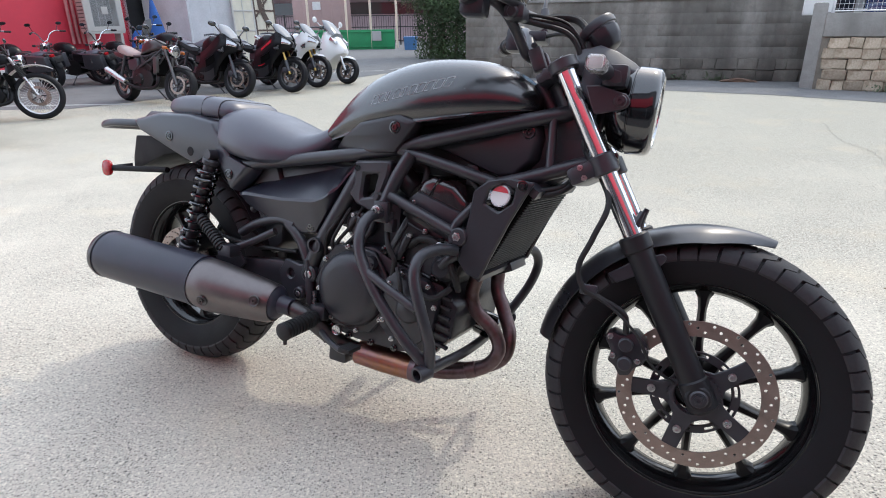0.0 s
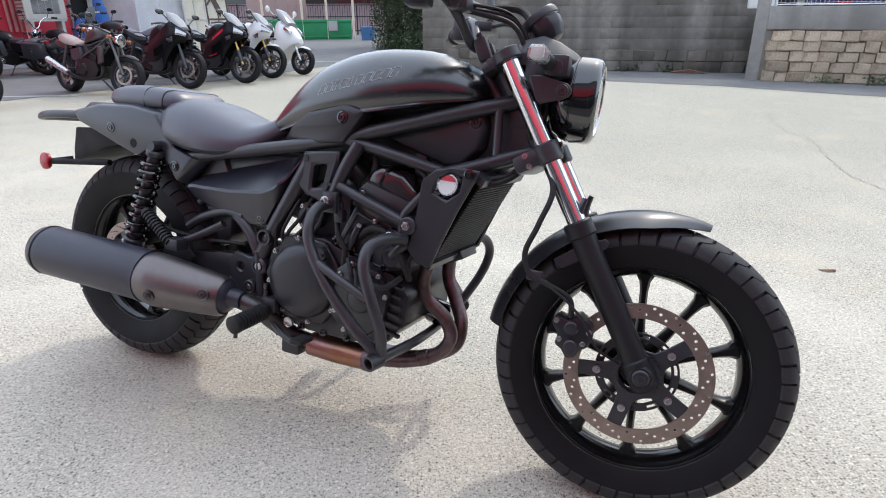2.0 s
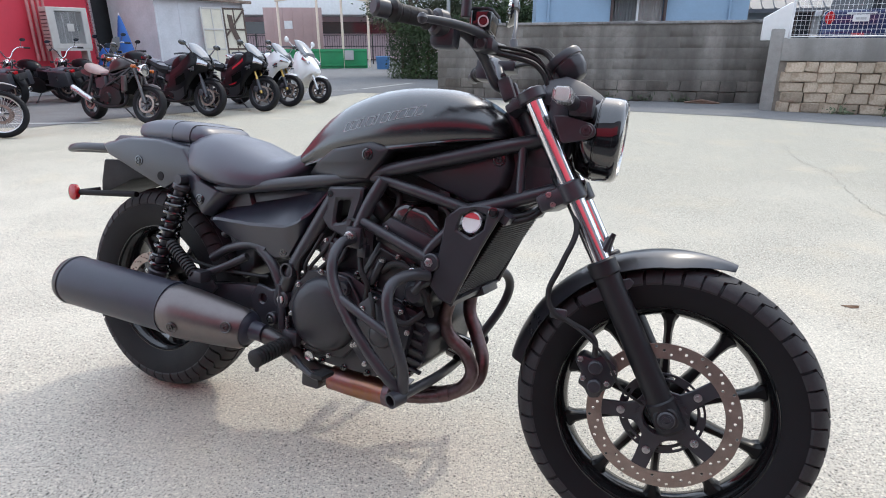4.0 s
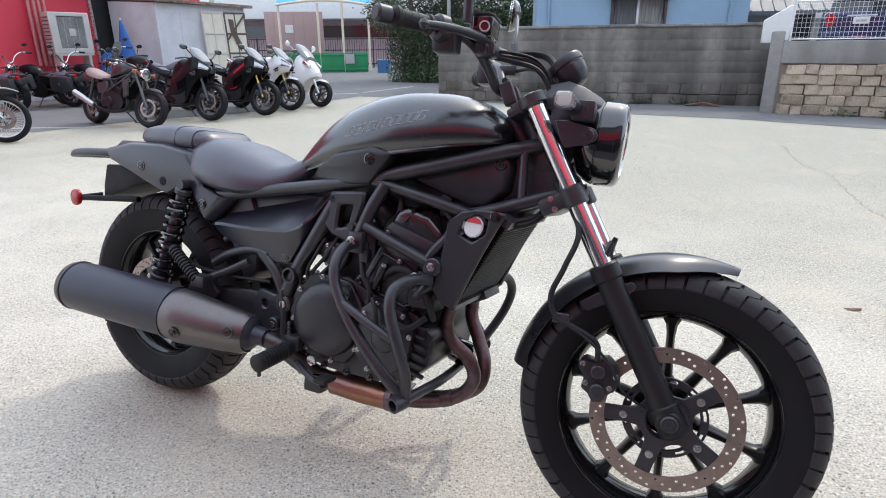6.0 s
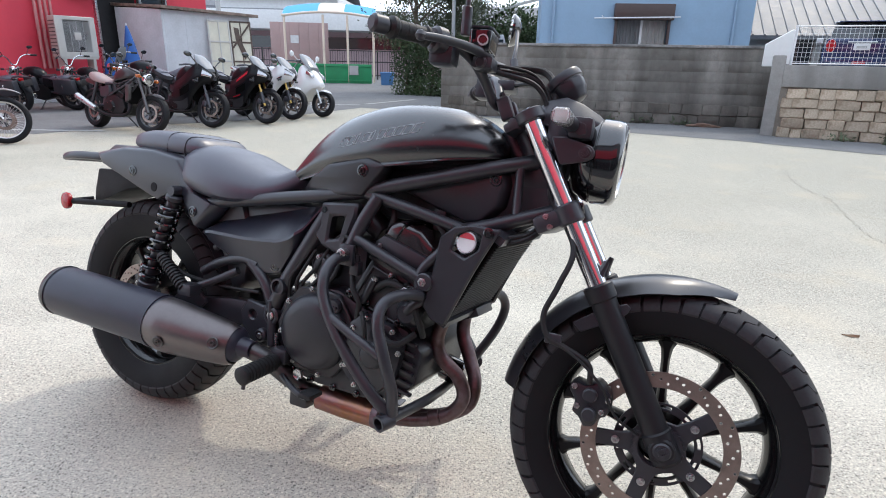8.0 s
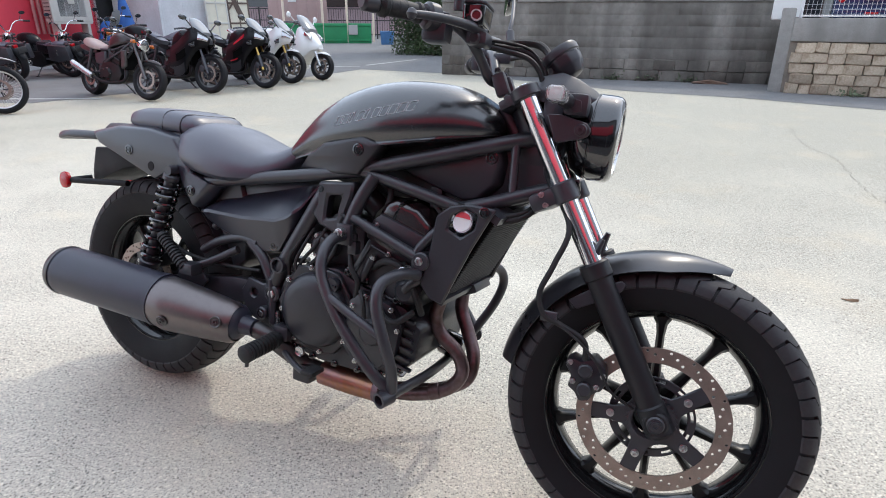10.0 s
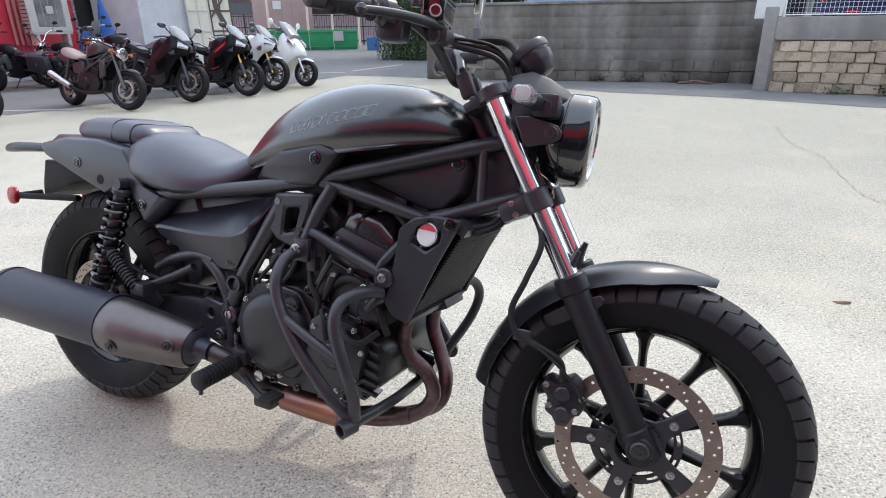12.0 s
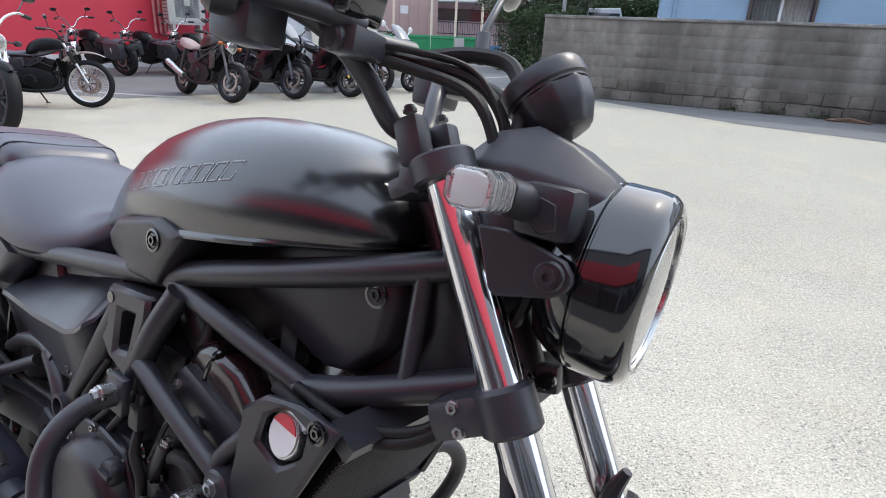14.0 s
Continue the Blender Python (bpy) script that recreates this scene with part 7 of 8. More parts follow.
solid("lamp_post", lathe([(0.0, 0), (0.07, 0), (0.05, 6.0), (0.0, 6.0)], 12), GREY_WALL, "thin grey lamp post by the trees", "pole", pose(0.95, 21.0, 0))
arc = rings(bmesh.new(), [[Vector((x, y, 3.0 + 1.5 * math.sin(u * 1.4) + dz)) for x, y, dz in ((1.9 + 6 * u, 30, 0.0), (1.9 + 6 * u, 34, 0.25), (1.9 + 6 * u, 34, 0.13), (1.9 + 6 * u, 30, -0.12))] for u in [k / 10 for k in range(11)]])
cp = thing("carport", "pale curved carport roof on posts", "carport", None)
part("roof", arc, GREY_WALL, cp)
for x in (2.4, 7.4):
    part("post", rod((x, 30.5, 0), (x, 30.5, 3.0 + 1.5 * math.sin((x - 1.9) / 6 * 1.4)), 0.06, 8), GREY_METAL, cp)
van = thing("white_van", "white van parked behind the block wall", "van", pose(2.55, 23.5, 0.1, 0, 0, -4) @ Matrix.Diagonal((0.5, 1, 1.15, 1)))
part("body", bevelled(rings(bmesh.new(), [[Vector((x, y, z)) for y, z in ((-0.7, 0.3), (-0.74, 0.9), (-0.62, zt), (0.62, zt), (0.74, 0.9), (0.7, 0.3))] for x, zt in ((-1.5, 1.30), (-1.3, 1.70), (0.8, 1.74), (1.2, 1.20), (1.5, 1.0))]), 0.03), CAR_WHITE, van)
part("side_window", box((-0.25, -0.68, 1.42), (2.1, 0.06, 0.34), 0.02), DARK_GLASS, van)
for x in (-0.95, 0.95):
    part("wheel", lathe([(0.0, -0.09), (0.27, -0.09), (0.29, 0.0), (0.27, 0.09), (0.0, 0.09)], 24, Matrix.Translation((x, -0.66, 0.29)) @ TO_Y), RUBBER, van)

# green
LEAF_DARK = surface("dark_hedge_leaf", (0.028, 0.050, 0.018), 0.7, 0, 0.4, 1.5, tint=(0.05, 0.085, 0.03))
LEAF_PALE = surface("olive_leaf", (0.065, 0.085, 0.045), 0.7, 0, 0.4, 1.0, tint=(0.11, 0.13, 0.075))
BARK = surface("brown_bark", (0.10, 0.075, 0.055), 0.9, 0, 0.4, 12, 0.8, 60)


def leaves(name, spots, size, seed):
    """Many small leaves, each a bent quad with its own turn."""
    g = np.random.default_rng(seed)
    c = np.asarray(spots)
    k = len(c)
    a = g.normal(size=(k, 3))
    a /= np.linalg.norm(a, axis=1)[:, None]
    b = np.cross(a, g.normal(size=(k, 3)))
    b /= np.linalg.norm(b, axis=1)[:, None]
    s = size * g.uniform(0.6, 1.3, (k, 1))
    v = np.stack([c - a * s, c + b * s * 0.5, c + a * s, c - b * s * 0.5], 1).reshape(-1, 3)
    me = bpy.data.meshes.new(name)
    me.from_pydata(v.tolist(), [], [(4 * i, 4 * i + 1, 4 * i + 2, 4 * i + 3) for i in range(k)])
    return me


def leafy(name, me, material, parent):
    me.materials.append(material)
    ob = new(name, me)
    ob.parent = parent
    ob["kind"] = "stuff"
    return ob


g = np.random.default_rng(3)
hedge = thing("hedge", "dense dark green clipped hedge beside the wall", "hedge", pose(-1.2, 20.3, 0, 0, 0, -30))
q = g.uniform((0, 0, 0.0), (2.6, 1.3, 1.9), (16000, 3))
q[:, 2] *= 1 + 0.08 * np.sin(q[:, 0] * 5)
leafy("foliage", leaves("foliage", q, 0.042, 1), LEAF_DARK, hedge)
part("stem", join(*[tube([(0.3 + 0.5 * i, 0.6, 0), (0.32 + 0.5 * i, 0.65, 0.8), (0.25 + 0.5 * i, 0.6, 1.5)], [0.05, 0.035, 0.015], 8) for i in range(5)]), BARK, hedge)


def tree(label, x, y, h, r, n, seed, material, size):
    t = thing("tree", label, "tree", pose(x, y, 0))
    rr = random.Random(seed)
    trunk = [tube([(0, 0, -0.05), (0.05, 0.03, h * 0.25), (-0.04, 0.06, h * 0.5), (0.02, 0, h * 0.85)], [0.14, 0.11, 0.08, 0.02], 10)]
    tips = []
    for i in range(12):
        a, z = rr.uniform(0, 6.28), h * rr.uniform(0.3, 0.8)
        e = Vector((math.cos(a) * r * rr.uniform(0.5, 0.95), math.sin(a) * r * rr.uniform(0.5, 0.95), z + rr.uniform(0.2, 0.8)))
        trunk.append(tube([(0, 0, z - 0.3), tuple(e * 0.5 + Vector((0, 0, z * 0.5))), tuple(e)], [0.045, 0.03, 0.008], 6, 4))
        tips.append((e, rr.uniform(0.45, 0.9) * r * 0.6))
    tips.append((Vector((0, 0, h)), r * 0.5))
    part("trunk", join(*trunk), BARK, t)
    gg = np.random.default_rng(seed)
    pts = []
    for e, s in tips:
        k = n // len(tips)
        d = gg.normal(size=(k, 3)) * s * np.array([0.55, 0.55, 0.5])
        pts.append(np.array(e) + d)
    leafy("crown", leaves("crown", np.concatenate(pts), size, seed), material, t)
    return t


tree("wispy olive-green tree rising over the hedge", -0.3, 22.0, 4.9, 1.5, 17000, 5, LEAF_PALE, 0.050)
tree("wispy olive-green tree rising over the hedge", 1.1, 23.0, 4.0, 1.3, 12000, 6, LEAF_PALE, 0.050)
tree("dark green garden tree beyond the wall", 4.3, 30.0, 3.3, 1.5, 5000, 7, LEAF_DARK, 0.10)
tree("dark green garden tree beyond the wall", 2.6, 33.0, 3.0, 1.6, 5000, 8, LEAF_DARK, 0.10)
tree("dark green garden tree beyond the wall", 9.0, 24.0, 4.4, 1.2, 4000, 9, LEAF_DARK, 0.10)
weeds = []
for x, y in ((3.7, 11.9), (5.0, 11.45), (6.6, 9.25), (4.3, 11.7), (7.2, 8.9), (8.4, 8.2)):
    weeds.append(np.array([x, y, 0.0]) + g.normal(size=(60, 3)) * np.array([0.12, 0.05, 0.045]) + np.array([0, -0.08, 0.05]))
ob = new("weeds", leaves("weeds", np.concatenate(weeds), 0.035, 4))
ob.data.materials.append(LEAF_PALE)
tagged(ob, "tufts of weeds along the foot of the walls", "weeds", kind="stuff")
bm = box((0, 0, 0), (0.62, 0.16, 0.05), 0.012, 2)
bmesh.ops.subdivide_edges(bm, edges=bm.edges[:], cuts=5, use_grid_fill=True)
r = random.Random(5)
for v in bm.verts:
    v.co.z = (v.co.z + 0.02) * max(0.15, 1 - abs(v.co.x) / 0.34) * 1.3 + r.uniform(-0.007, 0.007)
    v.co.y += r.uniform(-0.012, 0.012)
solid("earth_heap", bm, surface("reddish_earth", (0.24, 0.155, 0.115), 0.95, 0, 0.35, 9, 0.8, 60), "small low heap of reddish earth by the wall", "earth heap", pose(5.30, 11.12, 0.012, 0, 0, -18), kind="stuff")

# the shop behind the camera, unseen: red follows reflections, dark tall front deepens them
SHOP_WALL = surface("grey_cladding", (0.17, 0.175, 0.20), 0.7, 0, 0.1, 2)
shop = thing("red_shopfront", "unseen grey shopfront with dark windows under a red fascia", "building", pose(-11, -3.4, 0, 0, 0, 3))
BAYS = [(0.6 + 3.5 * k, 3.7 + 3.5 * k) for k in range(6)]
part("wall", plate([(0, -0.05), (22, -0.05), (22, 6.6), (0, 6.6)], 0, -0.25, 0, [[(x0, 0.12), (x1, 0.12), (x1, 2.25), (x0, 2.25)] for x0, x1 in BAYS]), SHOP_WALL, shop, "grey shop wall")
part("fascia", box((6.9, 0.10, 3.35), (13.8, 0.18, 2.1), 0.02), RED_WALL, shop, "red fascia over the windows")
for x0, x1 in BAYS:
    w_ = part("window", join(box(((x0 + x1) / 2, -0.02, 0.12), (x1 - x0 + 0.1, 0.16, 0.08)), box(((x0 + x1) / 2, -0.02, 2.25), (x1 - x0 + 0.1, 0.16, 0.08)), *[box((x0 + (x1 - x0) * k / 2, -0.02, 1.18), (0.06, 0.14, 2.1)) for k in range(3)]), GREY_METAL, shop)
    for k in range(2):
        part("pane", box((x0 + (x1 - x0) * (k + 0.5) / 2, -0.10, 1.18), ((x1 - x0) / 2 - 0.06, 0.02, 2.06)), DARK_GLASS, w_)
part("wall", box((0.1, -4.2, 3.2), (0.2, 7.8, 6.4)), SHOP_WALL, shop)
part("wall", box((21.9, -4.2, 3.2), (0.2, 7.8, 6.4)), SHOP_WALL, shop)
part("wall", box((11, -8.1, 3.2), (22, 0.2, 6.4)), SHOP_WALL, shop)
part("roof", box((11, -4.1, 6.66), (22.4, 8.6, 0.12)), TILE, shop)
# unseen dark strip, added so the motorcycle's lower sides mirror dark ground
bm = bmesh.new()
bm.faces.new([bm.verts.new((x, y, 0.004)) for x, y in ((-12, -3.9), (12, -2.7), (12, 0.25), (-12, -0.35))])
solid("pavement", bm, ASPHALT, "unseen dark apron added to darken reflections on the motorcycle", "pavement", kind="structure")

# ---- motorcycles parked along the wall ----
ROW = "motorcycles parked in a row"
SILVER = surface("silver_paint", (0.45, 0.45, 0.46), 0.3, 0.6, 0.08, 6)
WHITE_PAINT = surface("white_body_paint", (0.72, 0.72, 0.72), 0.2, 0, 0.04, 4, coat=0.6)
DARK_PAINT = surface("dark_body_paint", (0.008, 0.008, 0.010), 0.30, 0, 0.15, 5, spec=0.16, coat=0.03, coat_rough=0.15)
GREASY = surface("greasy_black_castings", (0.006, 0.006, 0.007), 0.45, 0, 0.4, 20, 0.2, 120, spec=0.3)
TAUPE = surface("dusky_brown_paint", (0.032, 0.022, 0.023), 0.34, 0.1, 0.3, 9, coat=0.15)
TAN_SEAT = surface("brown_leather_seat", (0.36, 0.27, 0.25), 0.4, 0, 0.15, 12)
GOLD = surface("gold_fork", (0.50, 0.33, 0.10), 0.3, 0.9, 0.08, 8)
RED_PAINT = surface("red_trim_paint", (0.50, 0.02, 0.035), 0.25, 0, 0.06, 6, coat=0.6)
SCREEN = surface("smoked_screen", (0.20, 0.21, 0.22), 0.10, 0, 0.05, 6, spec=1.0)
WIRE = surface("bright_spoke_wheel", (0.62, 0.62, 0.62), 0.3, 0.7, 0.06, 8)


def far_wheel(name, parent, c, R, rim, w, spokes, mt, turn=None, thin=False):
    at = (turn or Matrix.Identity(4)) @ Matrix.Translation(c)
    bead = lathe([(rim + 0.012, -w * 0.8), (rim + 0.012, w * 0.8), (rim - 0.012, w * 0.6), (rim - 0.022, 0), (rim - 0.012, -w * 0.6)], 32, TO_Y, closed=True)
    wh = part(name, join(bead, lathe([(0.0, -0.05), (0.045, -0.05), (0.05, 0), (0.045, 0.05), (0.0, 0.05)], 16, TO_Y)), mt, parent, "", at)
    ty = [(rim, -w * 0.75), (rim + 0.02, -w), (R - 0.03, -w), (R - 0.008, -w * 0.6), (R, 0), (R - 0.008, w * 0.6), (R - 0.03, w), (rim + 0.02, w), (rim, w * 0.75)]
    part("tyre", lathe(ty, 36, TO_Y, closed=True), RUBBER, wh, "", at)
    for i in range(spokes):
        a = 2 * math.pi * (i + 0.3) / spokes
        u = Vector((math.cos(a), 0, math.sin(a)))
        if thin:
            part("spoke", rod(u * 0.04 + Vector((0, (-1) ** i * 0.03, 0)), u * (rim - 0.01), 0.0024, 5), mt, wh, "", at)
        else:
            v = Vector((-math.sin(a), 0, math.cos(a)))
            rows = [[u * r + v * (h * p) + Vector((0, d * q, 0)) for p, q in ((-1, -0.5), (0, -1), (1, -0.5), (1, 0.5), (0, 1), (-1, 0.5))] for r, h, d in ((0.03, 0.026, 0.04), (0.09, 0.013, 0.03), (rim - 0.05, 0.012, 0.026), (rim - 0.008, 0.030, 0.03))]
            part("spoke", rings(bmesh.new(), rows), mt, wh, "", at)
    for y in (-0.070, 0.070):
        part("brake_disc", lathe([(0.105, y - 0.003), (0.140, y - 0.003), (0.140, y + 0.003), (0.105, y + 0.003)], 32, TO_Y, closed=True), DISC, wh, "", at)
        part("disc_carrier", join(*[moved(box((0.075, y, 0), (0.075, 0.006, 0.018)), Matrix.Rotation(2 * math.pi * k / 5, 4, "Y")) for k in range(5)]), BLACK_METAL, wh, "", at)
    return wh


def skin_point(curves, u, v):
    """A place on the skin that the curves span: u along them, v from the first curve to the last."""
    row = []
    for c in curves:
        k = u * (len(c) - 1)
        i = min(int(k), len(c) - 2)
        p0, p1, p2, p3 = [Vector(c[max(0, min(len(c) - 1, i + d))]) for d in (-1, 0, 1, 2)]
        t = k - i
        row.append(0.5 * (2 * p1 + (p2 - p0) * t + (2 * p0 - 5 * p1 + 4 * p2 - p3) * t * t + (3 * p1 - p0 - 3 * p2 + p3) * t ** 3))
    k = v * (len(row) - 1)
    i = min(int(k), len(row) - 2)
    return row[i].lerp(row[i + 1], k - i)


def skin(curves, s, u0=0.0, u1=1.0, v0=0.0, v1=1.0, nu=18, nv=9, out=0.0, thick=0.006):
    """A moulded panel, or a patch of it raised by out; s: the side of the machine."""
    rows = []
    for i in range(nu + 1):
        row = []
        for j in range(nv + 1):
            u, v = u0 + (u1 - u0) * i / nu, v0 + (v1 - v0) * j / nv
            q = skin_point(curves, u, v)
            if out:
                du = skin_point(curves, min(1, u + 0.02), v) - skin_point(curves, max(0, u - 0.02), v)
                dv = skin_point(curves, u, min(1, v + 0.04)) - skin_point(curves, u, max(0, v - 0.04))
                nrm = du.cross(dv).normalized()
                q = q + nrm * (out if nrm.y > 0 else -out)
            row.append(Vector((q.x, s * q.y, q.z)))
        rows.append(row)
    bm = rings(bmesh.new(), rows, closed=False)
    bmesh.ops.solidify(bm, geom=bm.faces[:], thickness=thick)
    return bm


FAIRING = [[(1.44, 0.02, 0.86), (1.31, 0.12, 0.965), (1.16, 0.165, 1.03), (1.01, 0.185, 0.93), (0.82, 0.185, 0.80), (0.62, 0.165, 0.72)],
           [(1.44, 0.04, 0.82), (1.33, 0.165, 0.855), (1.19, 0.215, 0.83), (1.01, 0.235, 0.745), (0.82, 0.23, 0.66), (0.62, 0.19, 0.62)],
           [(1.41, 0.05, 0.77), (1.29, 0.145, 0.745), (1.15, 0.190, 0.65), (1.02, 0.215, 0.53), (0.82, 0.215, 0.45), (0.54, 0.18, 0.42)],
           [(1.37, 0.04, 0.73), (1.23, 0.11, 0.675), (1.08, 0.155, 0.50), (0.98, 0.165, 0.32), (0.78, 0.14, 0.225), (0.46, 0.13, 0.25)]]
TAIL = [[(0.50, 0.10, 0.80), (0.30, 0.125, 0.815), (0.10, 0.12, 0.865), (-0.10, 0.10, 0.925), (-0.34, 0.03, 0.985)],
        [(0.50, 0.135, 0.74), (0.30, 0.15, 0.755), (0.10, 0.145, 0.82), (-0.10, 0.12, 0.885), (-0.34, 0.05, 0.965)],
        [(0.46, 0.12, 0.66), (0.30, 0.125, 0.69), (0.10, 0.115, 0.77), (-0.10, 0.09, 0.85), (-0.32, 0.03, 0.945)]]


def far_bike(style, label, front, heading, body, seat_mt, lean=-8.0, steer=12.0, wb=1.40, R=0.31, fork_mt=None, rim_mt=None, accent=None, group=ROW, size=1.0):
    hx, hy = heading
    n = math.hypot(hx, hy)
    hx, hy = hx / n, hy / n
    at = pose(front[0] - hx * wb * size, front[1] - hy * wb * size, 0.004, lean, 0, math.degrees(math.atan2(hy, hx)))
    t = thing("motorcycle", label, "motorcycle", at @ Matrix.Scale(size, 4), group)
    fork_mt, rim_mt = fork_mt or STEEL, rim_mt or BLACK_METAL
    scooter, sport, dual = style == "scooter", style == "sport", style == "dual"
    Rf = R
    rake = 0.47 if not sport else 0.42
    hub = Vector((wb, 0, Rf))
    ax = Vector((-math.sin(rake), 0, math.cos(rake)))
    S = Matrix.Translation(hub) @ Matrix.Rotation(radians(steer), 4, ax) @ Matrix.Translation(-hub)
    rim = Rf - (0.085 if not dual else 0.075)
    far_wheel("front_wheel", t, hub, Rf, rim, 0.060 if not dual else 0.045, 36 if dual else 5 + (style == "cruiser") * 4, rim_mt, S, dual)
    far_wheel("rear_wheel", t, Vector((0, 0, R)), R, R - 0.09, 0.075 if not dual else 0.06, 36 if dual else 5 + (style == "cruiser") * 4, rim_mt, None, dual)
    top = 0.62 if not scooter else 0.30
    for s in (-0.085, 0.085):
        part("fork_leg", join(rod(hub + Vector((0, s, 0)), hub + ax * 0.30 + Vector((0, s, 0)), 0.026, 12), rod(hub + ax * 0.28 + Vector((0, s, 0)), hub + ax * top + Vector((0, s, 0)), 0.02, 12)), fork_mt, t, "", S)
    fd = fender_bm(Rf + (0.022 if not dual else 0.12), 158 if not sport else 140, (52 if not sport else 62) if not dual else 58, 0.068, 0.04 if not dual else 0.015, 14, tip=0.3)
    part("front_mudguard", fd, body if not dual else SILVER, t, "", S @ Matrix.Translation(hub))
    head = hub + ax * top
    if not scooter:
        part("engine", join(bevelled(plate([(0.44, 0.27), (0.42, 0.44), (0.52, 0.54), (0.70, 0.55), (0.92, 0.48), (0.98, 0.36), (0.90, 0.25), (0.60, 0.21)], -0.15, 0.15), 0.02), bevelled(plate([(0.62, 0.50), (0.88, 0.44), (0.98, 0.66), (0.74, 0.71)], -0.13, 0.13), 0.01)), GREASY, t)
        part("air_box", box((0.52, 0, 0.64), (0.34, 0.18, 0.18), 0.03), BLACK_PLASTIC, t)
        part("radiator", moved(box((0, 0, 0), (0.035, 0.28, 0.26), 0.006), pose(1.04, 0, 0.56, 0, -16, 0)), CORE_AND_SHADE, t)
        part("sprocket_cover", plate([(0.42, 0.30), (0.45, 0.42), (0.54, 0.43), (0.56, 0.33), (0.50, 0.27)], -0.165, -0.145, 0.006), GREASY, t)
        part("footrest", join(rod((0.42, -0.12, 0.36), (0.42, -0.27, 0.37), 0.013, 10), plate([(0.36, 0.34), (0.40, 0.50), (0.48, 0.46), (0.46, 0.34)], -0.14, -0.125, 0.004)), BLACK_METAL, t)
        for k in range(5):
            part("case_bolt", rod((0.62 + 0.085 * math.cos(k * 1.26), -0.17, 0.36 + 0.085 * math.sin(k * 1.26)), (0.62 + 0.085 * math.cos(k * 1.26), -0.155, 0.36 + 0.085 * math.sin(k * 1.26)), 0.009, 6), STEEL, t)
        for pts in ([(0.60, -0.145, 0.56), (0.72, -0.155, 0.60), (0.86, -0.14, 0.70)], [(0.66, -0.14, 0.72), (0.80, -0.15, 0.62), (0.94, -0.14, 0.56)], [(0.98, -0.12, 0.66), (1.02, -0.13, 0.56), (1.0, -0.13, 0.44)]):
            part("hose", tube(pts, 0.012, 8, 5), GRIP, t)
        for k in range(4):
            part("cooling_fin", plate([(0.70 + 0.022 * k, 0.52 + 0.035 * k), (0.90 + 0.018 * k, 0.48 + 0.035 * k), (0.90 + 0.018 * k, 0.492 + 0.035 * k), (0.70 + 0.022 * k, 0.532 + 0.035 * k)], -0.135, 0.135), GREASY, t)
        part("engine_cover", lathe([(0.0, 0.03), (0.075, 0.03), (0.095, 0.0)], 24, Matrix.Translation((0.62, -0.15, 0.36)) @ TO_Y), GREASY, t)
        part("frame_tube", tube([(0.42, -0.11, 0.72), (0.75, -0.10, 0.72), (1.0, -0.06, 0.80), (head.x - 0.05, -0.03, head.z - 0.1)], 0.018, 10), BLACK_METAL, t)
        part("down_tube", tube([(head.x - 0.06, -0.04, head.z - 0.12), (1.0, -0.08, 0.55), (0.97, -0.09, 0.30), (0.85, -0.10, 0.22)], 0.017, 10), BLACK_METAL, t)
        for s in (-1, 1):
            part("swing_arm", rod((0, s * 0.12, R), (0.45, s * 0.12, 0.40), 0.022, 8), BLACK_METAL, t)
            part("shock_absorber", rod((0.08, s * 0.14, 0.38), (0.20, s * 0.13, 0.72), 0.024, 10), BLACK_METAL, t)
        part("exhaust_pipe", tube([(0.93, -0.07, 0.50), (1.03, -0.08, 0.42), (0.98, -0.12, 0.26), (0.60, -0.16, 0.22), (0.30, -0.17, 0.28), (0.22, -0.18, 0.31)], 0.026, 10), GREASY if style != "cruiser" else CHROME, t)
        part("muffler", rod((0.26, -0.18, 0.30), (-0.20, -0.23, (0.30 if style == "cruiser" else 0.49) if not sport else 0.44), 0.048, 20, 0.01), STEEL if style in ("naked", "cruiser") else BLACK_METAL, t, "metal exhaust silencer")
        part("muffler_tip", rod((-0.19, -0.229, 0.487 if style == "naked" else 0.30), (-0.215, -0.232, 0.497 if style == "naked" else 0.30), 0.030, 16), BLACK_METAL, t) if style in ("naked", "cruiser") else None
    else:
        part("engine", bevelled(plate([(0.0, 0.22), (0.0, 0.40), (0.30, 0.46), (0.50, 0.40), (0.48, 0.22)], -0.14, 0.10), 0.03), GREASY, t)
        part("muffler", rod((0.25, -0.18, 0.30), (-0.22, -0.20, 0.42), 0.055, 16, 0.01), GREY_METAL, t)
    if style in ("naked", "cruiser", "dual"):
        k = 0.0 if style != "cruiser" else -0.08
        part("fuel_tank", loft([(0.56, 0.80 + k, 0.74 + k, 0.06), (0.62, 0.90 + k, 0.74 + k, 0.11), (0.74, 0.97 + k, 0.76 + k, 0.135), (0.90, 0.985 + k, 0.79 + k, 0.13), (1.02, 0.96 + k, 0.82 + k, 0.10), (1.08, 0.90 + k, 0.83 + k, 0.05)], CUSHION, 14), body, t)
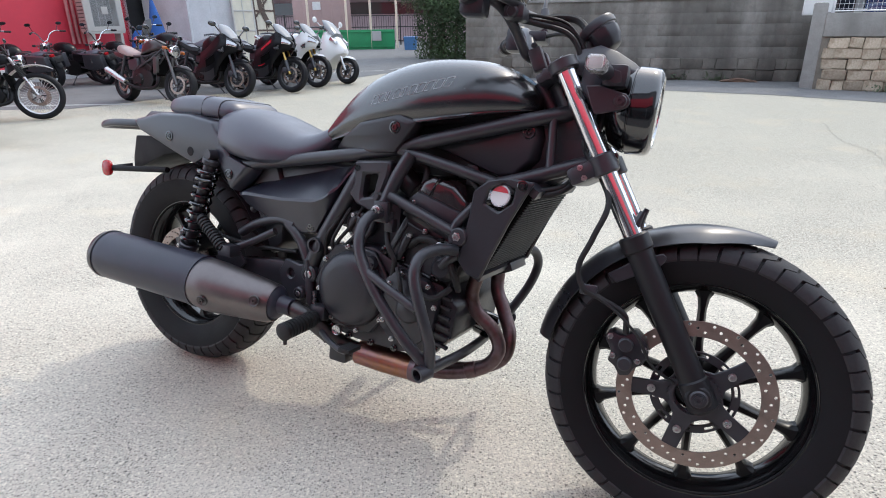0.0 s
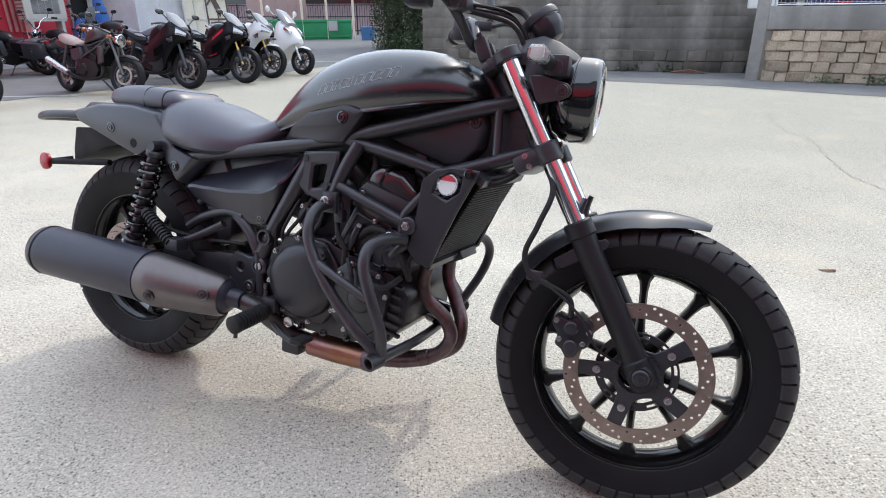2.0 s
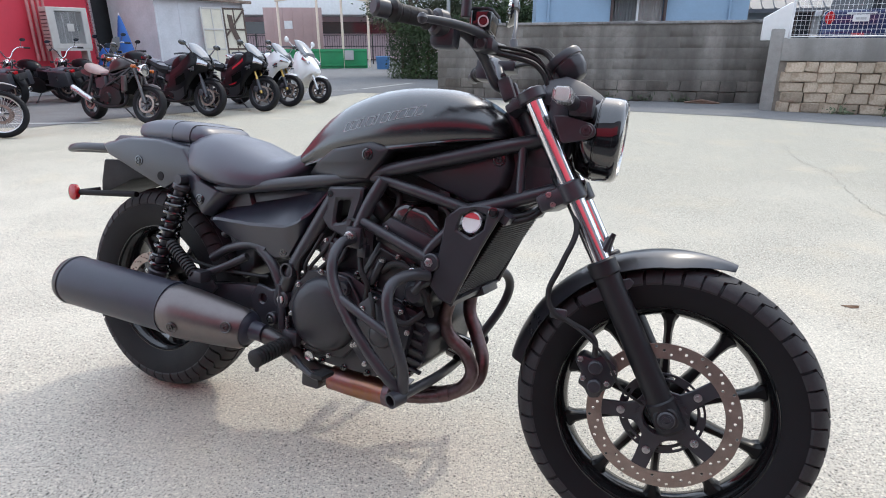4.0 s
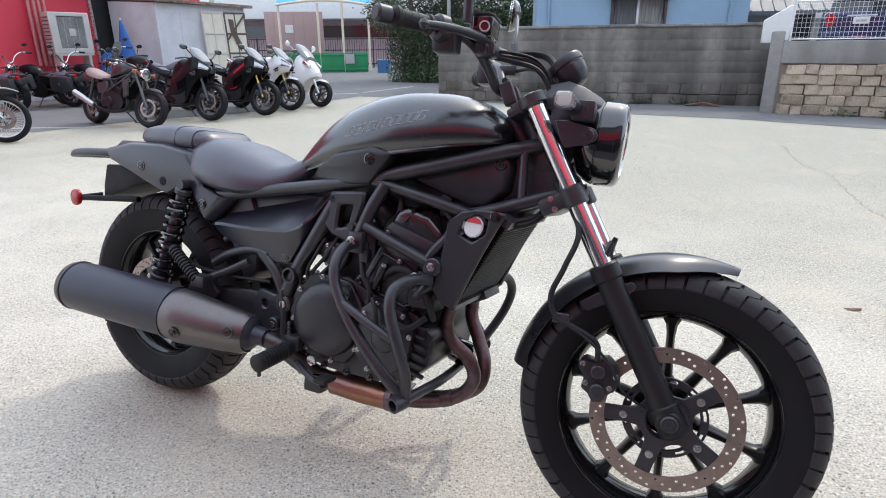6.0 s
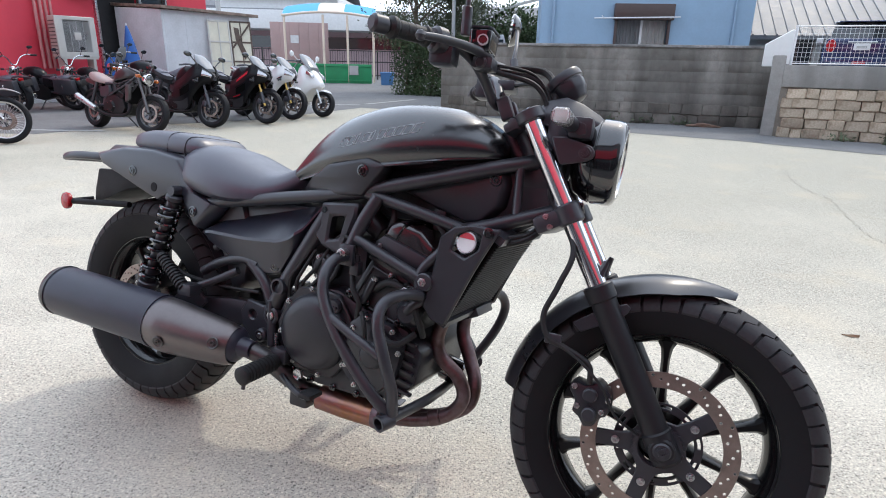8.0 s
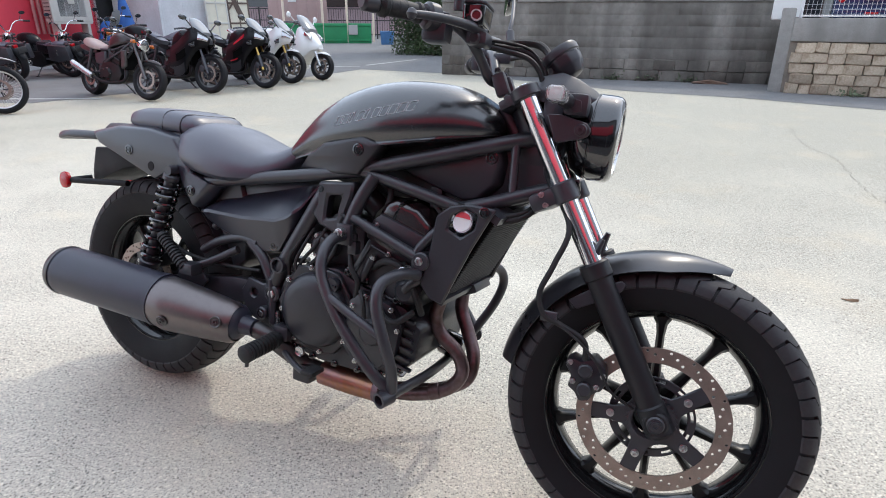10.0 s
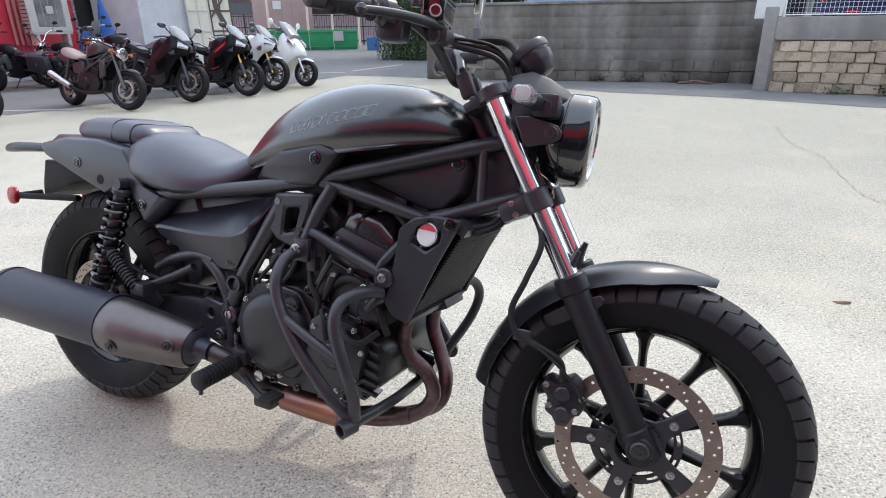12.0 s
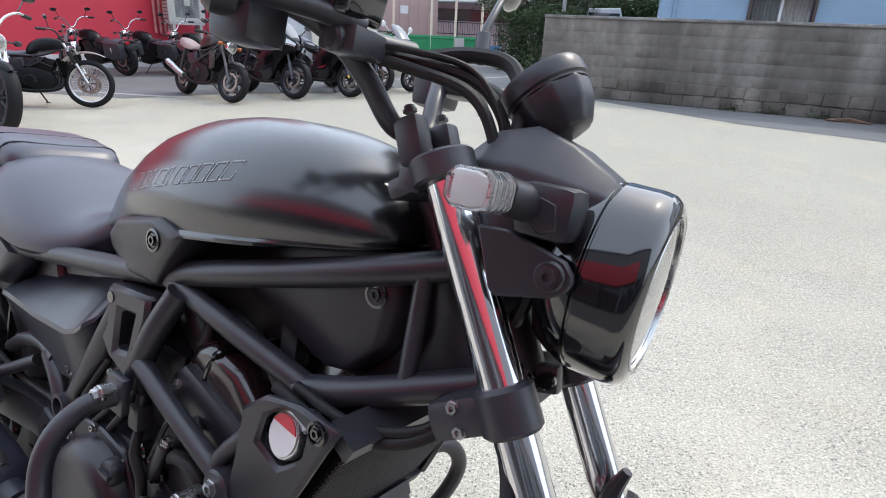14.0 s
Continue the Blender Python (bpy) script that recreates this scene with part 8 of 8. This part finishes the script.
        part("seat", loft([(-0.16, 0.87, 0.82, 0.05), (-0.06, 0.905, 0.775, 0.10), (0.08, 0.885, 0.735, 0.13), (0.24, 0.815, 0.71, 0.14), (0.42, 0.775, 0.70, 0.13), (0.58, 0.80, 0.73, 0.09)] if style == "naked" else [(-0.05, 0.80 + k, 0.74 + k, 0.08), (0.05, 0.83 + k, 0.735 + k, 0.12), (0.25, 0.80 + k, 0.71 + k, 0.14), (0.42, 0.775 + k, 0.70 + k, 0.13), (0.58, 0.80 + k, 0.73 + k, 0.09)], CUSHION, 14), seat_mt, t)
        for s in (-1, 1):
            part("side_panel", puff([(0.28, 0.50), (0.26, 0.66), (0.55, 0.70), (0.58, 0.56), (0.46, 0.48)], s * 0.10, s * 0.14, 0.15), body if style == "cruiser" else BLACK_PLASTIC, t)
        part("rear_mudguard", fender_bm(R + 0.05, 165, 70, 0.085, 0.03, 14), body if style == "cruiser" else BLACK_PLASTIC, t, "", Matrix.Translation((0, 0, R)))
        lampc = head + Vector((0.11, 0, -0.04 + k * 0.3))
        hl = part("headlamp", lathe([(0.02, -0.09), (0.07, -0.06), (0.09, 0.0), (0.092, 0.04), (0.084, 0.05)], 26, Matrix.Translation(lampc) @ TO_X), CHROME, t, "", S)
        part("lens", lathe([(0.0, 0.058), (0.05, 0.054), (0.083, 0.046), (0.083, 0.042), (0.0, 0.042)], 26, Matrix.Translation(lampc) @ TO_X), REFLECTOR, hl, "", S)
        for s in (-1, 1):
            part("turn_signal", join(rod(lampc + Vector((-0.02, s * 0.08, 0.02)), lampc + Vector((-0.02, s * 0.17, 0.02)), 0.008, 8), rod(lampc + Vector((-0.04, s * 0.19, 0.02)), lampc + Vector((0.03, s * 0.19, 0.02)), 0.026, 12, 0.008)), ORANGE if style == "naked" else BLACK_PLASTIC, t, "", S)
        rise = (0.16 if dual else 0.09) if style != "cruiser" else 0.24
        hb = [(head.x - 0.02, -0.05, head.z + 0.05), (head.x - 0.04, -0.14, head.z + rise * 0.75), (head.x - 0.08, -0.26, head.z + rise), (head.x - 0.20, -0.40, head.z + rise - 0.02)]
        part("handlebar", tube([*reversed(hb), *flip(hb)], 0.013, 10, 5), CHROME if style == "cruiser" else BLACK_METAL, t, "", S)
        for s in (-1, 1):
            part("grip", rod((head.x - 0.13, s * 0.32, head.z + rise - 0.01), (head.x - 0.21, s * 0.41, head.z + rise - 0.02), 0.02, 10), GRIP, t, "", S)
            m0 = Vector((head.x - 0.10, s * 0.26, head.z + rise))
            part("mirror", join(rod(m0, m0 + Vector((-0.01, s * 0.06, 0.13)), 0.006, 6), lathe([(0.0, -0.018), (0.04, -0.014), (0.055, 0.0), (0.05, 0.008), (0.0, 0.008)], 18, Matrix.Translation(m0 + Vector((-0.01, s * 0.09, 0.15))) @ Matrix.Diagonal((1, 1.25, 0.62, 1)) @ Matrix.Rotation(radians(-90), 4, "Y"))), BLACK_GLOSS, t, "", S)
        part("tail_lamp", box((-0.20, 0, 0.74 + k), (0.05, 0.10, 0.06), 0.015), RED_LENS, t)
        if style == "cruiser":
            for s in (-1, 1):
                bag = part("saddlebag", bevelled(plate([(-0.30, 0.40), (-0.28, 0.68), (0.16, 0.70), (0.20, 0.44), (0.02, 0.36)], s * 0.16, s * 0.29), 0.03), BLACK_PLASTIC, t, "black leather saddlebag")
                part("buckle", box((-0.05, s * 0.295, 0.55), (0.03, 0.012, 0.10), 0.003), CHROME, bag)
                part("fork_cover", rod(hub + ax * 0.30 + Vector((0, s * 0.085, 0)), hub + ax * 0.60 + Vector((0, s * 0.085, 0)), 0.032, 14), CHROME, t, "", S)
                part("cylinder", join(*[moved(lathe([(0.075 - 0.012 * (i % 2), 0.016 * i) for i in range(10)], 20), Matrix.Translation((x, s * 0.02, 0.42)) @ Matrix.Rotation(radians(a_), 4, "Y")) for x, a_ in ((0.62, -26), (0.78, 26))]), STEEL, t)
            part("air_cleaner", lathe([(0.0, 0.03), (0.06, 0.028), (0.08, 0.015), (0.085, 0.0)], 24, Matrix.Translation((0.72, -0.15, 0.60)) @ TO_Y), CHROME, t, "chrome air cleaner cover")
            part("upper_muffler", rod((0.40, -0.20, 0.40), (-0.16, -0.235, 0.40), 0.040, 18, 0.008), CHROME, t)
            part("rocker_cover", join(*[box((x, -0.04, 0.66), (0.12, 0.16, 0.06), 0.02) for x in (0.56, 0.86)]), CHROME, t)
            part("number_plate", box((-0.345, 0, 0.60), (0.01, 0.20, 0.12), 0.003), GREY_METAL, t)
            for s in (-1, 1):
                part("rear_signal", join(rod((-0.22, s * 0.05, 0.70), (-0.24, s * 0.19, 0.70), 0.010, 8), rod((-0.27, s * 0.20, 0.70), (-0.22, s * 0.20, 0.70), 0.022, 14, 0.006)), BLACK_GLOSS, t)
            if accent:
                part("windscreen", loft([(1.04, 1.24, 1.22, 0.11), (1.09, 1.19, 1.06, 0.14), (1.16, 1.05, 0.96, 0.14), (1.20, 0.97, 0.93, 0.11)], CUSHION, 12), SCREEN, t, "clear touring screen")
        if style == "naked":
            for s in (-1, 1):
                part("trellis_tube", tube([(1.12, s * 0.06, 0.84), (0.96, s * 0.13, 0.70), (0.74, s * 0.15, 0.60), (0.50, s * 0.13, 0.50)], 0.017, 10), BLACK_METAL, t)
                part("radiator_cover", puff([(0.98, 0.44), (0.99, 0.72), (1.10, 0.72), (1.08, 0.46)], s * 0.13, s * 0.155, 0.15), GREY_METAL, t)
            part("meter", lathe([(0.0, -0.02), (0.05, -0.02), (0.055, 0.02), (0.0, 0.025)], 20, Matrix.Translation(head + Vector((0.02, 0, 0.09)))), BLACK_GLOSS, t, "", S)
            part("tail_cowl", loft([(-0.26, 0.79, 0.74, 0.05), (-0.12, 0.80, 0.70, 0.10), (0.10, 0.77, 0.66, 0.125), (0.30, 0.73, 0.66, 0.12)], CUSHION, 10), body, t)
        if dual:
            part("luggage_box", bevelled(box((-0.12, 0, 0.98), (0.40, 0.36, 0.30), 0.04, 3), 0), BLACK_PLASTIC, t, "black luggage box behind the seat")
            part("rack", box((-0.10, 0, 0.815), (0.40, 0.24, 0.02), 0.004), BLACK_METAL, t)
            for s in (-0.085, 0.085):
                part("fork_boot", lathe([(0.024 + 0.007 * (i % 2), 0.30 + 0.01 * i) for i in range(20)], 12, Matrix.Translation(hub + Vector((0, s, 0))) @ ax.to_track_quat("Z", "Y").to_matrix().to_4x4()), GRIP, t, "", S)
    elif sport:
        for s in (-1, 1):
            fr = part("fairing", skin(FAIRING, s, nu=26, nv=12), body, t, "moulded side fairing")
            # raised near-black patch paints the shade inside a vent opening
            part("side_vent_shade", skin(FAIRING, s, 0.56, 0.80, 0.44, 0.62, 8, 4, 0.004), CORE_AND_SHADE, fr)
            part("vent_rim", skin(FAIRING, s, 0.54, 0.82, 0.40, 0.44, 8, 2, 0.010), body, fr)
            part("marker_lamp", skin(FAIRING, s, 0.30, 0.40, 0.42, 0.56, 4, 3, 0.006), REFLECTOR, fr)
            part("headlamp", skin(FAIRING, s, 0.06, 0.24, 0.14, 0.40, 8, 5, 0.005), REFLECTOR, t)
            part("headlamp_brow", skin(FAIRING, s, 0.05, 0.25, 0.08, 0.13, 8, 2, 0.009), BLACK_GLOSS, t)
            part("belly_panel", skin(FAIRING, s, 0.62, 0.98, 0.74, 0.97, 10, 4, 0.006), BLACK_PLASTIC, fr)
            if accent:
                part("stripe", skin(FAIRING, s, 0.52, 0.80, 0.13, 0.23, 10, 3, 0.005), accent, fr)
                part("stripe", skin(FAIRING, s, 0.70, 0.86, 0.65, 0.68, 6, 2, 0.008), accent, fr)
            part("tail_panel", skin(TAIL, s, nu=14, nv=6), body, t)
            m0 = Vector((1.20, s * 0.16, 1.00))
            part("mirror", join(rod(m0, m0 + Vector((-0.02, s * 0.13, 0.13)), 0.010, 8), moved(lathe([(0.0, -0.03), (0.045, -0.02), (0.06, 0.0), (0.05, 0.01), (0.0, 0.01)], 18, Matrix.Rotation(radians(-90), 4, "Y")), Matrix.Translation(m0 + Vector((-0.03, s * 0.18, 0.16))) @ Matrix.Diagonal((1, 1.3, 0.7, 1)))), BLACK_GLOSS, t)
            part("turn_signal", rod((1.24, s * 0.19, 0.74), (1.22, s * 0.28, 0.75), 0.018, 10, 0.006), BLACK_PLASTIC, t)
            part("calliper", box(tuple(hub + Vector((-0.11, s * 0.085, 0.07))), (0.09, 0.04, 0.10), 0.012), BLACK_METAL, t, "", S)
        part("nose", loft([(1.06, 0.99, 0.82, 0.15), (1.20, 0.965, 0.78, 0.165), (1.34, 0.91, 0.76, 0.11), (1.43, 0.845, 0.78, 0.03)], CUSHION, 12), BLACK_PLASTIC, t)
        # near-black block paints the shade in the intake mouth
        part("air_intake_shade", box((1.39, 0, 0.775), (0.05, 0.10, 0.05), 0.012), CORE_AND_SHADE, t)
        part("windscreen", loft([(1.00, 1.19, 1.17, 0.09), (1.07, 1.17, 1.04, 0.135), (1.18, 1.08, 0.97, 0.15), (1.32, 0.965, 0.92, 0.09)], CUSHION, 12), SCREEN, t, "clear bubble windscreen")
        part("fuel_tank", loft([(0.50, 0.80, 0.72, 0.07), (0.60, 0.93, 0.74, 0.13), (0.76, 1.01, 0.76, 0.155), (0.92, 1.0, 0.80, 0.145), (1.04, 0.92, 0.82, 0.08)], CUSHION, 14), body, t)
        part("seat", loft([(0.12, 0.875, 0.80, 0.10), (0.22, 0.825, 0.74, 0.13), (0.40, 0.80, 0.71, 0.13), (0.54, 0.83, 0.74, 0.08)], CUSHION, 12), seat_mt, t)
        part("pillion_seat", loft([(-0.28, 0.99, 0.94, 0.05), (-0.12, 0.965, 0.88, 0.10), (0.06, 0.915, 0.83, 0.11), (0.12, 0.89, 0.82, 0.09)], CUSHION, 10), seat_mt, t)
        part("tail_lamp", box((-0.335, 0, 0.95), (0.03, 0.10, 0.04), 0.01), RED_LENS, t)
        hb = [(1.10, -0.10, 0.99), (1.06, -0.24, 1.00), (0.98, -0.36, 0.97)]
        for pts in (hb, flip(hb)):
            part("handlebar", tube(pts, 0.017, 8), BLACK_METAL, t)
            part("lever", tube([(1.10, pts[1][1], 0.985), (1.06, pts[2][1] * 0.92, 0.965), (1.02, pts[2][1] * 1.05, 0.955)], 0.006, 6), STEEL, t)
        part("rear_hugger", fender_bm(R + 0.03, 140, 60, 0.08, 0.03, 10), BLACK_PLASTIC, t, "", Matrix.Translation((0, 0, R)))
        part("plate_bracket", bevelled(plate([(-0.30, 0.90), (-0.42, 0.62), (-0.38, 0.60), (-0.22, 0.86)], -0.07, 0.07), 0.01), BLACK_PLASTIC, t)
        part("front_fork_guard", join(*[rod(hub + ax * 0.05 + Vector((0, q, 0)), hub + ax * 0.26 + Vector((0, q, 0)), 0.034, 12, 0.006) for q in (-0.085, 0.085)]), BLACK_METAL, t, "", S)
    else:
        part("apron", loft([(0.86, 1.02, 0.30, 0.20), (0.98, 1.05, 0.28, 0.24), (1.12, 0.98, 0.40, 0.23), (1.28, 0.82, 0.55, 0.17), (1.40, 0.68, 0.60, 0.07)], CUSHION, 16), body, t)
        part("floor_tunnel", loft([(0.25, 0.52, 0.22, 0.20), (0.55, 0.50, 0.20, 0.22), (0.92, 0.55, 0.20, 0.22)], CUSHION, 10), body, t)
        part("rear_body", loft([(-0.42, 0.80, 0.70, 0.06), (-0.25, 0.80, 0.52, 0.15), (0.10, 0.74, 0.42, 0.20), (0.42, 0.68, 0.30, 0.20), (0.55, 0.60, 0.28, 0.15)], CUSHION, 14), body, t)
        part("seat", loft([(-0.34, 0.90, 0.80, 0.12), (-0.05, 0.86, 0.76, 0.17), (0.12, 0.78, 0.70, 0.18), (0.45, 0.76, 0.66, 0.15), (0.55, 0.72, 0.66, 0.08)], CUSHION, 12), seat_mt, t)
        part("windscreen", loft([(0.84, 1.24, 1.22, 0.12), (0.93, 1.21, 1.06, 0.17), (1.06, 1.10, 0.98, 0.18), (1.18, 0.98, 0.90, 0.14)], CUSHION, 12), SCREEN, t, "tall clear windscreen")
        for s in (-1, 1):
            part("headlamp", puff([(1.10, 0.84), (1.30, 0.76), (1.28, 0.82), (1.14, 0.92)], s * 0.17, s * 0.215, 0.2, 0.004), REFLECTOR, t)
            part("mirror", join(rod((0.96, s * 0.22, 1.05), (0.90, s * 0.34, 1.17), 0.010, 8), moved(lathe([(0.0, -0.03), (0.045, -0.02), (0.06, 0.0), (0.0, 0.01)], 16, Matrix.Rotation(radians(-90), 4, "Y")), Matrix.Translation((0.88, s * 0.38, 1.20)))), body, t)
        hb = [(0.86, -0.06, 1.05), (0.82, -0.22, 1.08), (0.74, -0.36, 1.06)]
        part("handlebar", tube([*reversed(hb), *flip(hb)], 0.015, 8), BLACK_METAL, t)
        part("tail_lamp", box((-0.42, 0, 0.74), (0.04, 0.18, 0.06), 0.012), RED_LENS, t)
    foot = Vector((0.62, 0.30, 0.06))
    part("side_stand", join(rod((0.58, 0.12, 0.26), foot, 0.012, 8), box(foot, (0.06, 0.04, 0.012))), BLACK_METAL, t)
    return t


TOWARD = (0.85, -0.53)
far_bike("naked", "dusky brown roadster with a tan seat and silver silencer", (-3.90, 8.60), TOWARD, TAUPE, TAN_SEAT, steer=16, wb=1.46, R=0.295, fork_mt=GREY_METAL, size=0.92)
far_bike("sport", "black fully faired sports motorcycle with a clear screen", (-3.34, 9.46), TOWARD, DARK_PAINT, SEAT, steer=14, fork_mt=BLACK_METAL, size=0.93)
far_bike("sport", "black sports motorcycle with red side stripes", (-2.68, 10.17), TOWARD, DARK_PAINT, SEAT, steer=14, fork_mt=GOLD, accent=RED_PAINT, size=0.93)
far_bike("sport", "white sports motorcycle with gold fork legs", (-2.42, 10.97), TOWARD, WHITE_PAINT, SEAT, steer=12, fork_mt=GOLD, size=0.93)
far_bike("scooter", "large white maxi scooter with a tall screen", (-1.98, 11.62), TOWARD, WHITE_PAINT, SEAT, steer=8, wb=1.45, R=0.265, size=0.94)
far_bike("dual", "black off-road motorcycle with bright wire wheels and a luggage box", (-5.10, 7.36), (0.95, 0.30), DARK_PAINT, SEAT, steer=6, wb=1.36, R=0.345, rim_mt=WIRE, size=0.82)
far_bike("dual", "grey off-road motorcycle with bright wire wheels", (-5.95, 6.62), (0.95, 0.30), SILVER, SEAT, steer=8, wb=1.36, R=0.345, rim_mt=WIRE, size=0.82)
far_bike("cruiser", "black cruiser with a wide front tyre", (-4.55, 5.52), (0.86, -0.50), DARK_PAINT, SEAT, steer=4, wb=1.5, R=0.32)
AWAY = (-0.97, 0.22)
far_bike("cruiser", "black cruiser with saddlebags parked with its tail to the road", (-9.00, 11.80), AWAY, DARK_PAINT, SEAT, steer=-10, wb=1.58, R=0.33, size=0.92, group="cruisers by the red wall")
far_bike("cruiser", "dark cruiser with leather saddlebags and chrome pipes", (-8.38, 12.52), AWAY, DARK_PAINT, SEAT, steer=-10, wb=1.58, R=0.33, size=0.92, group="cruisers by the red wall")
far_bike("cruiser", "black chromed cruiser standing close to the shed", (-7.55, 12.92), AWAY, DARK_PAINT, SEAT, steer=-10, wb=1.58, R=0.33, size=0.92, group="cruisers by the red wall")
far_bike("cruiser", "black touring cruiser with a clear screen", (-6.75, 13.20), AWAY, DARK_PAINT, SEAT, steer=-10, wb=1.58, R=0.33, accent=RED_PAINT, group="cruisers by the red wall")
far_bike("naked", "black roadster standing behind the brown one", (-5.75, 11.6), AWAY, DARK_PAINT, SEAT, steer=-8, wb=1.45, R=0.32, group="cruisers by the red wall")
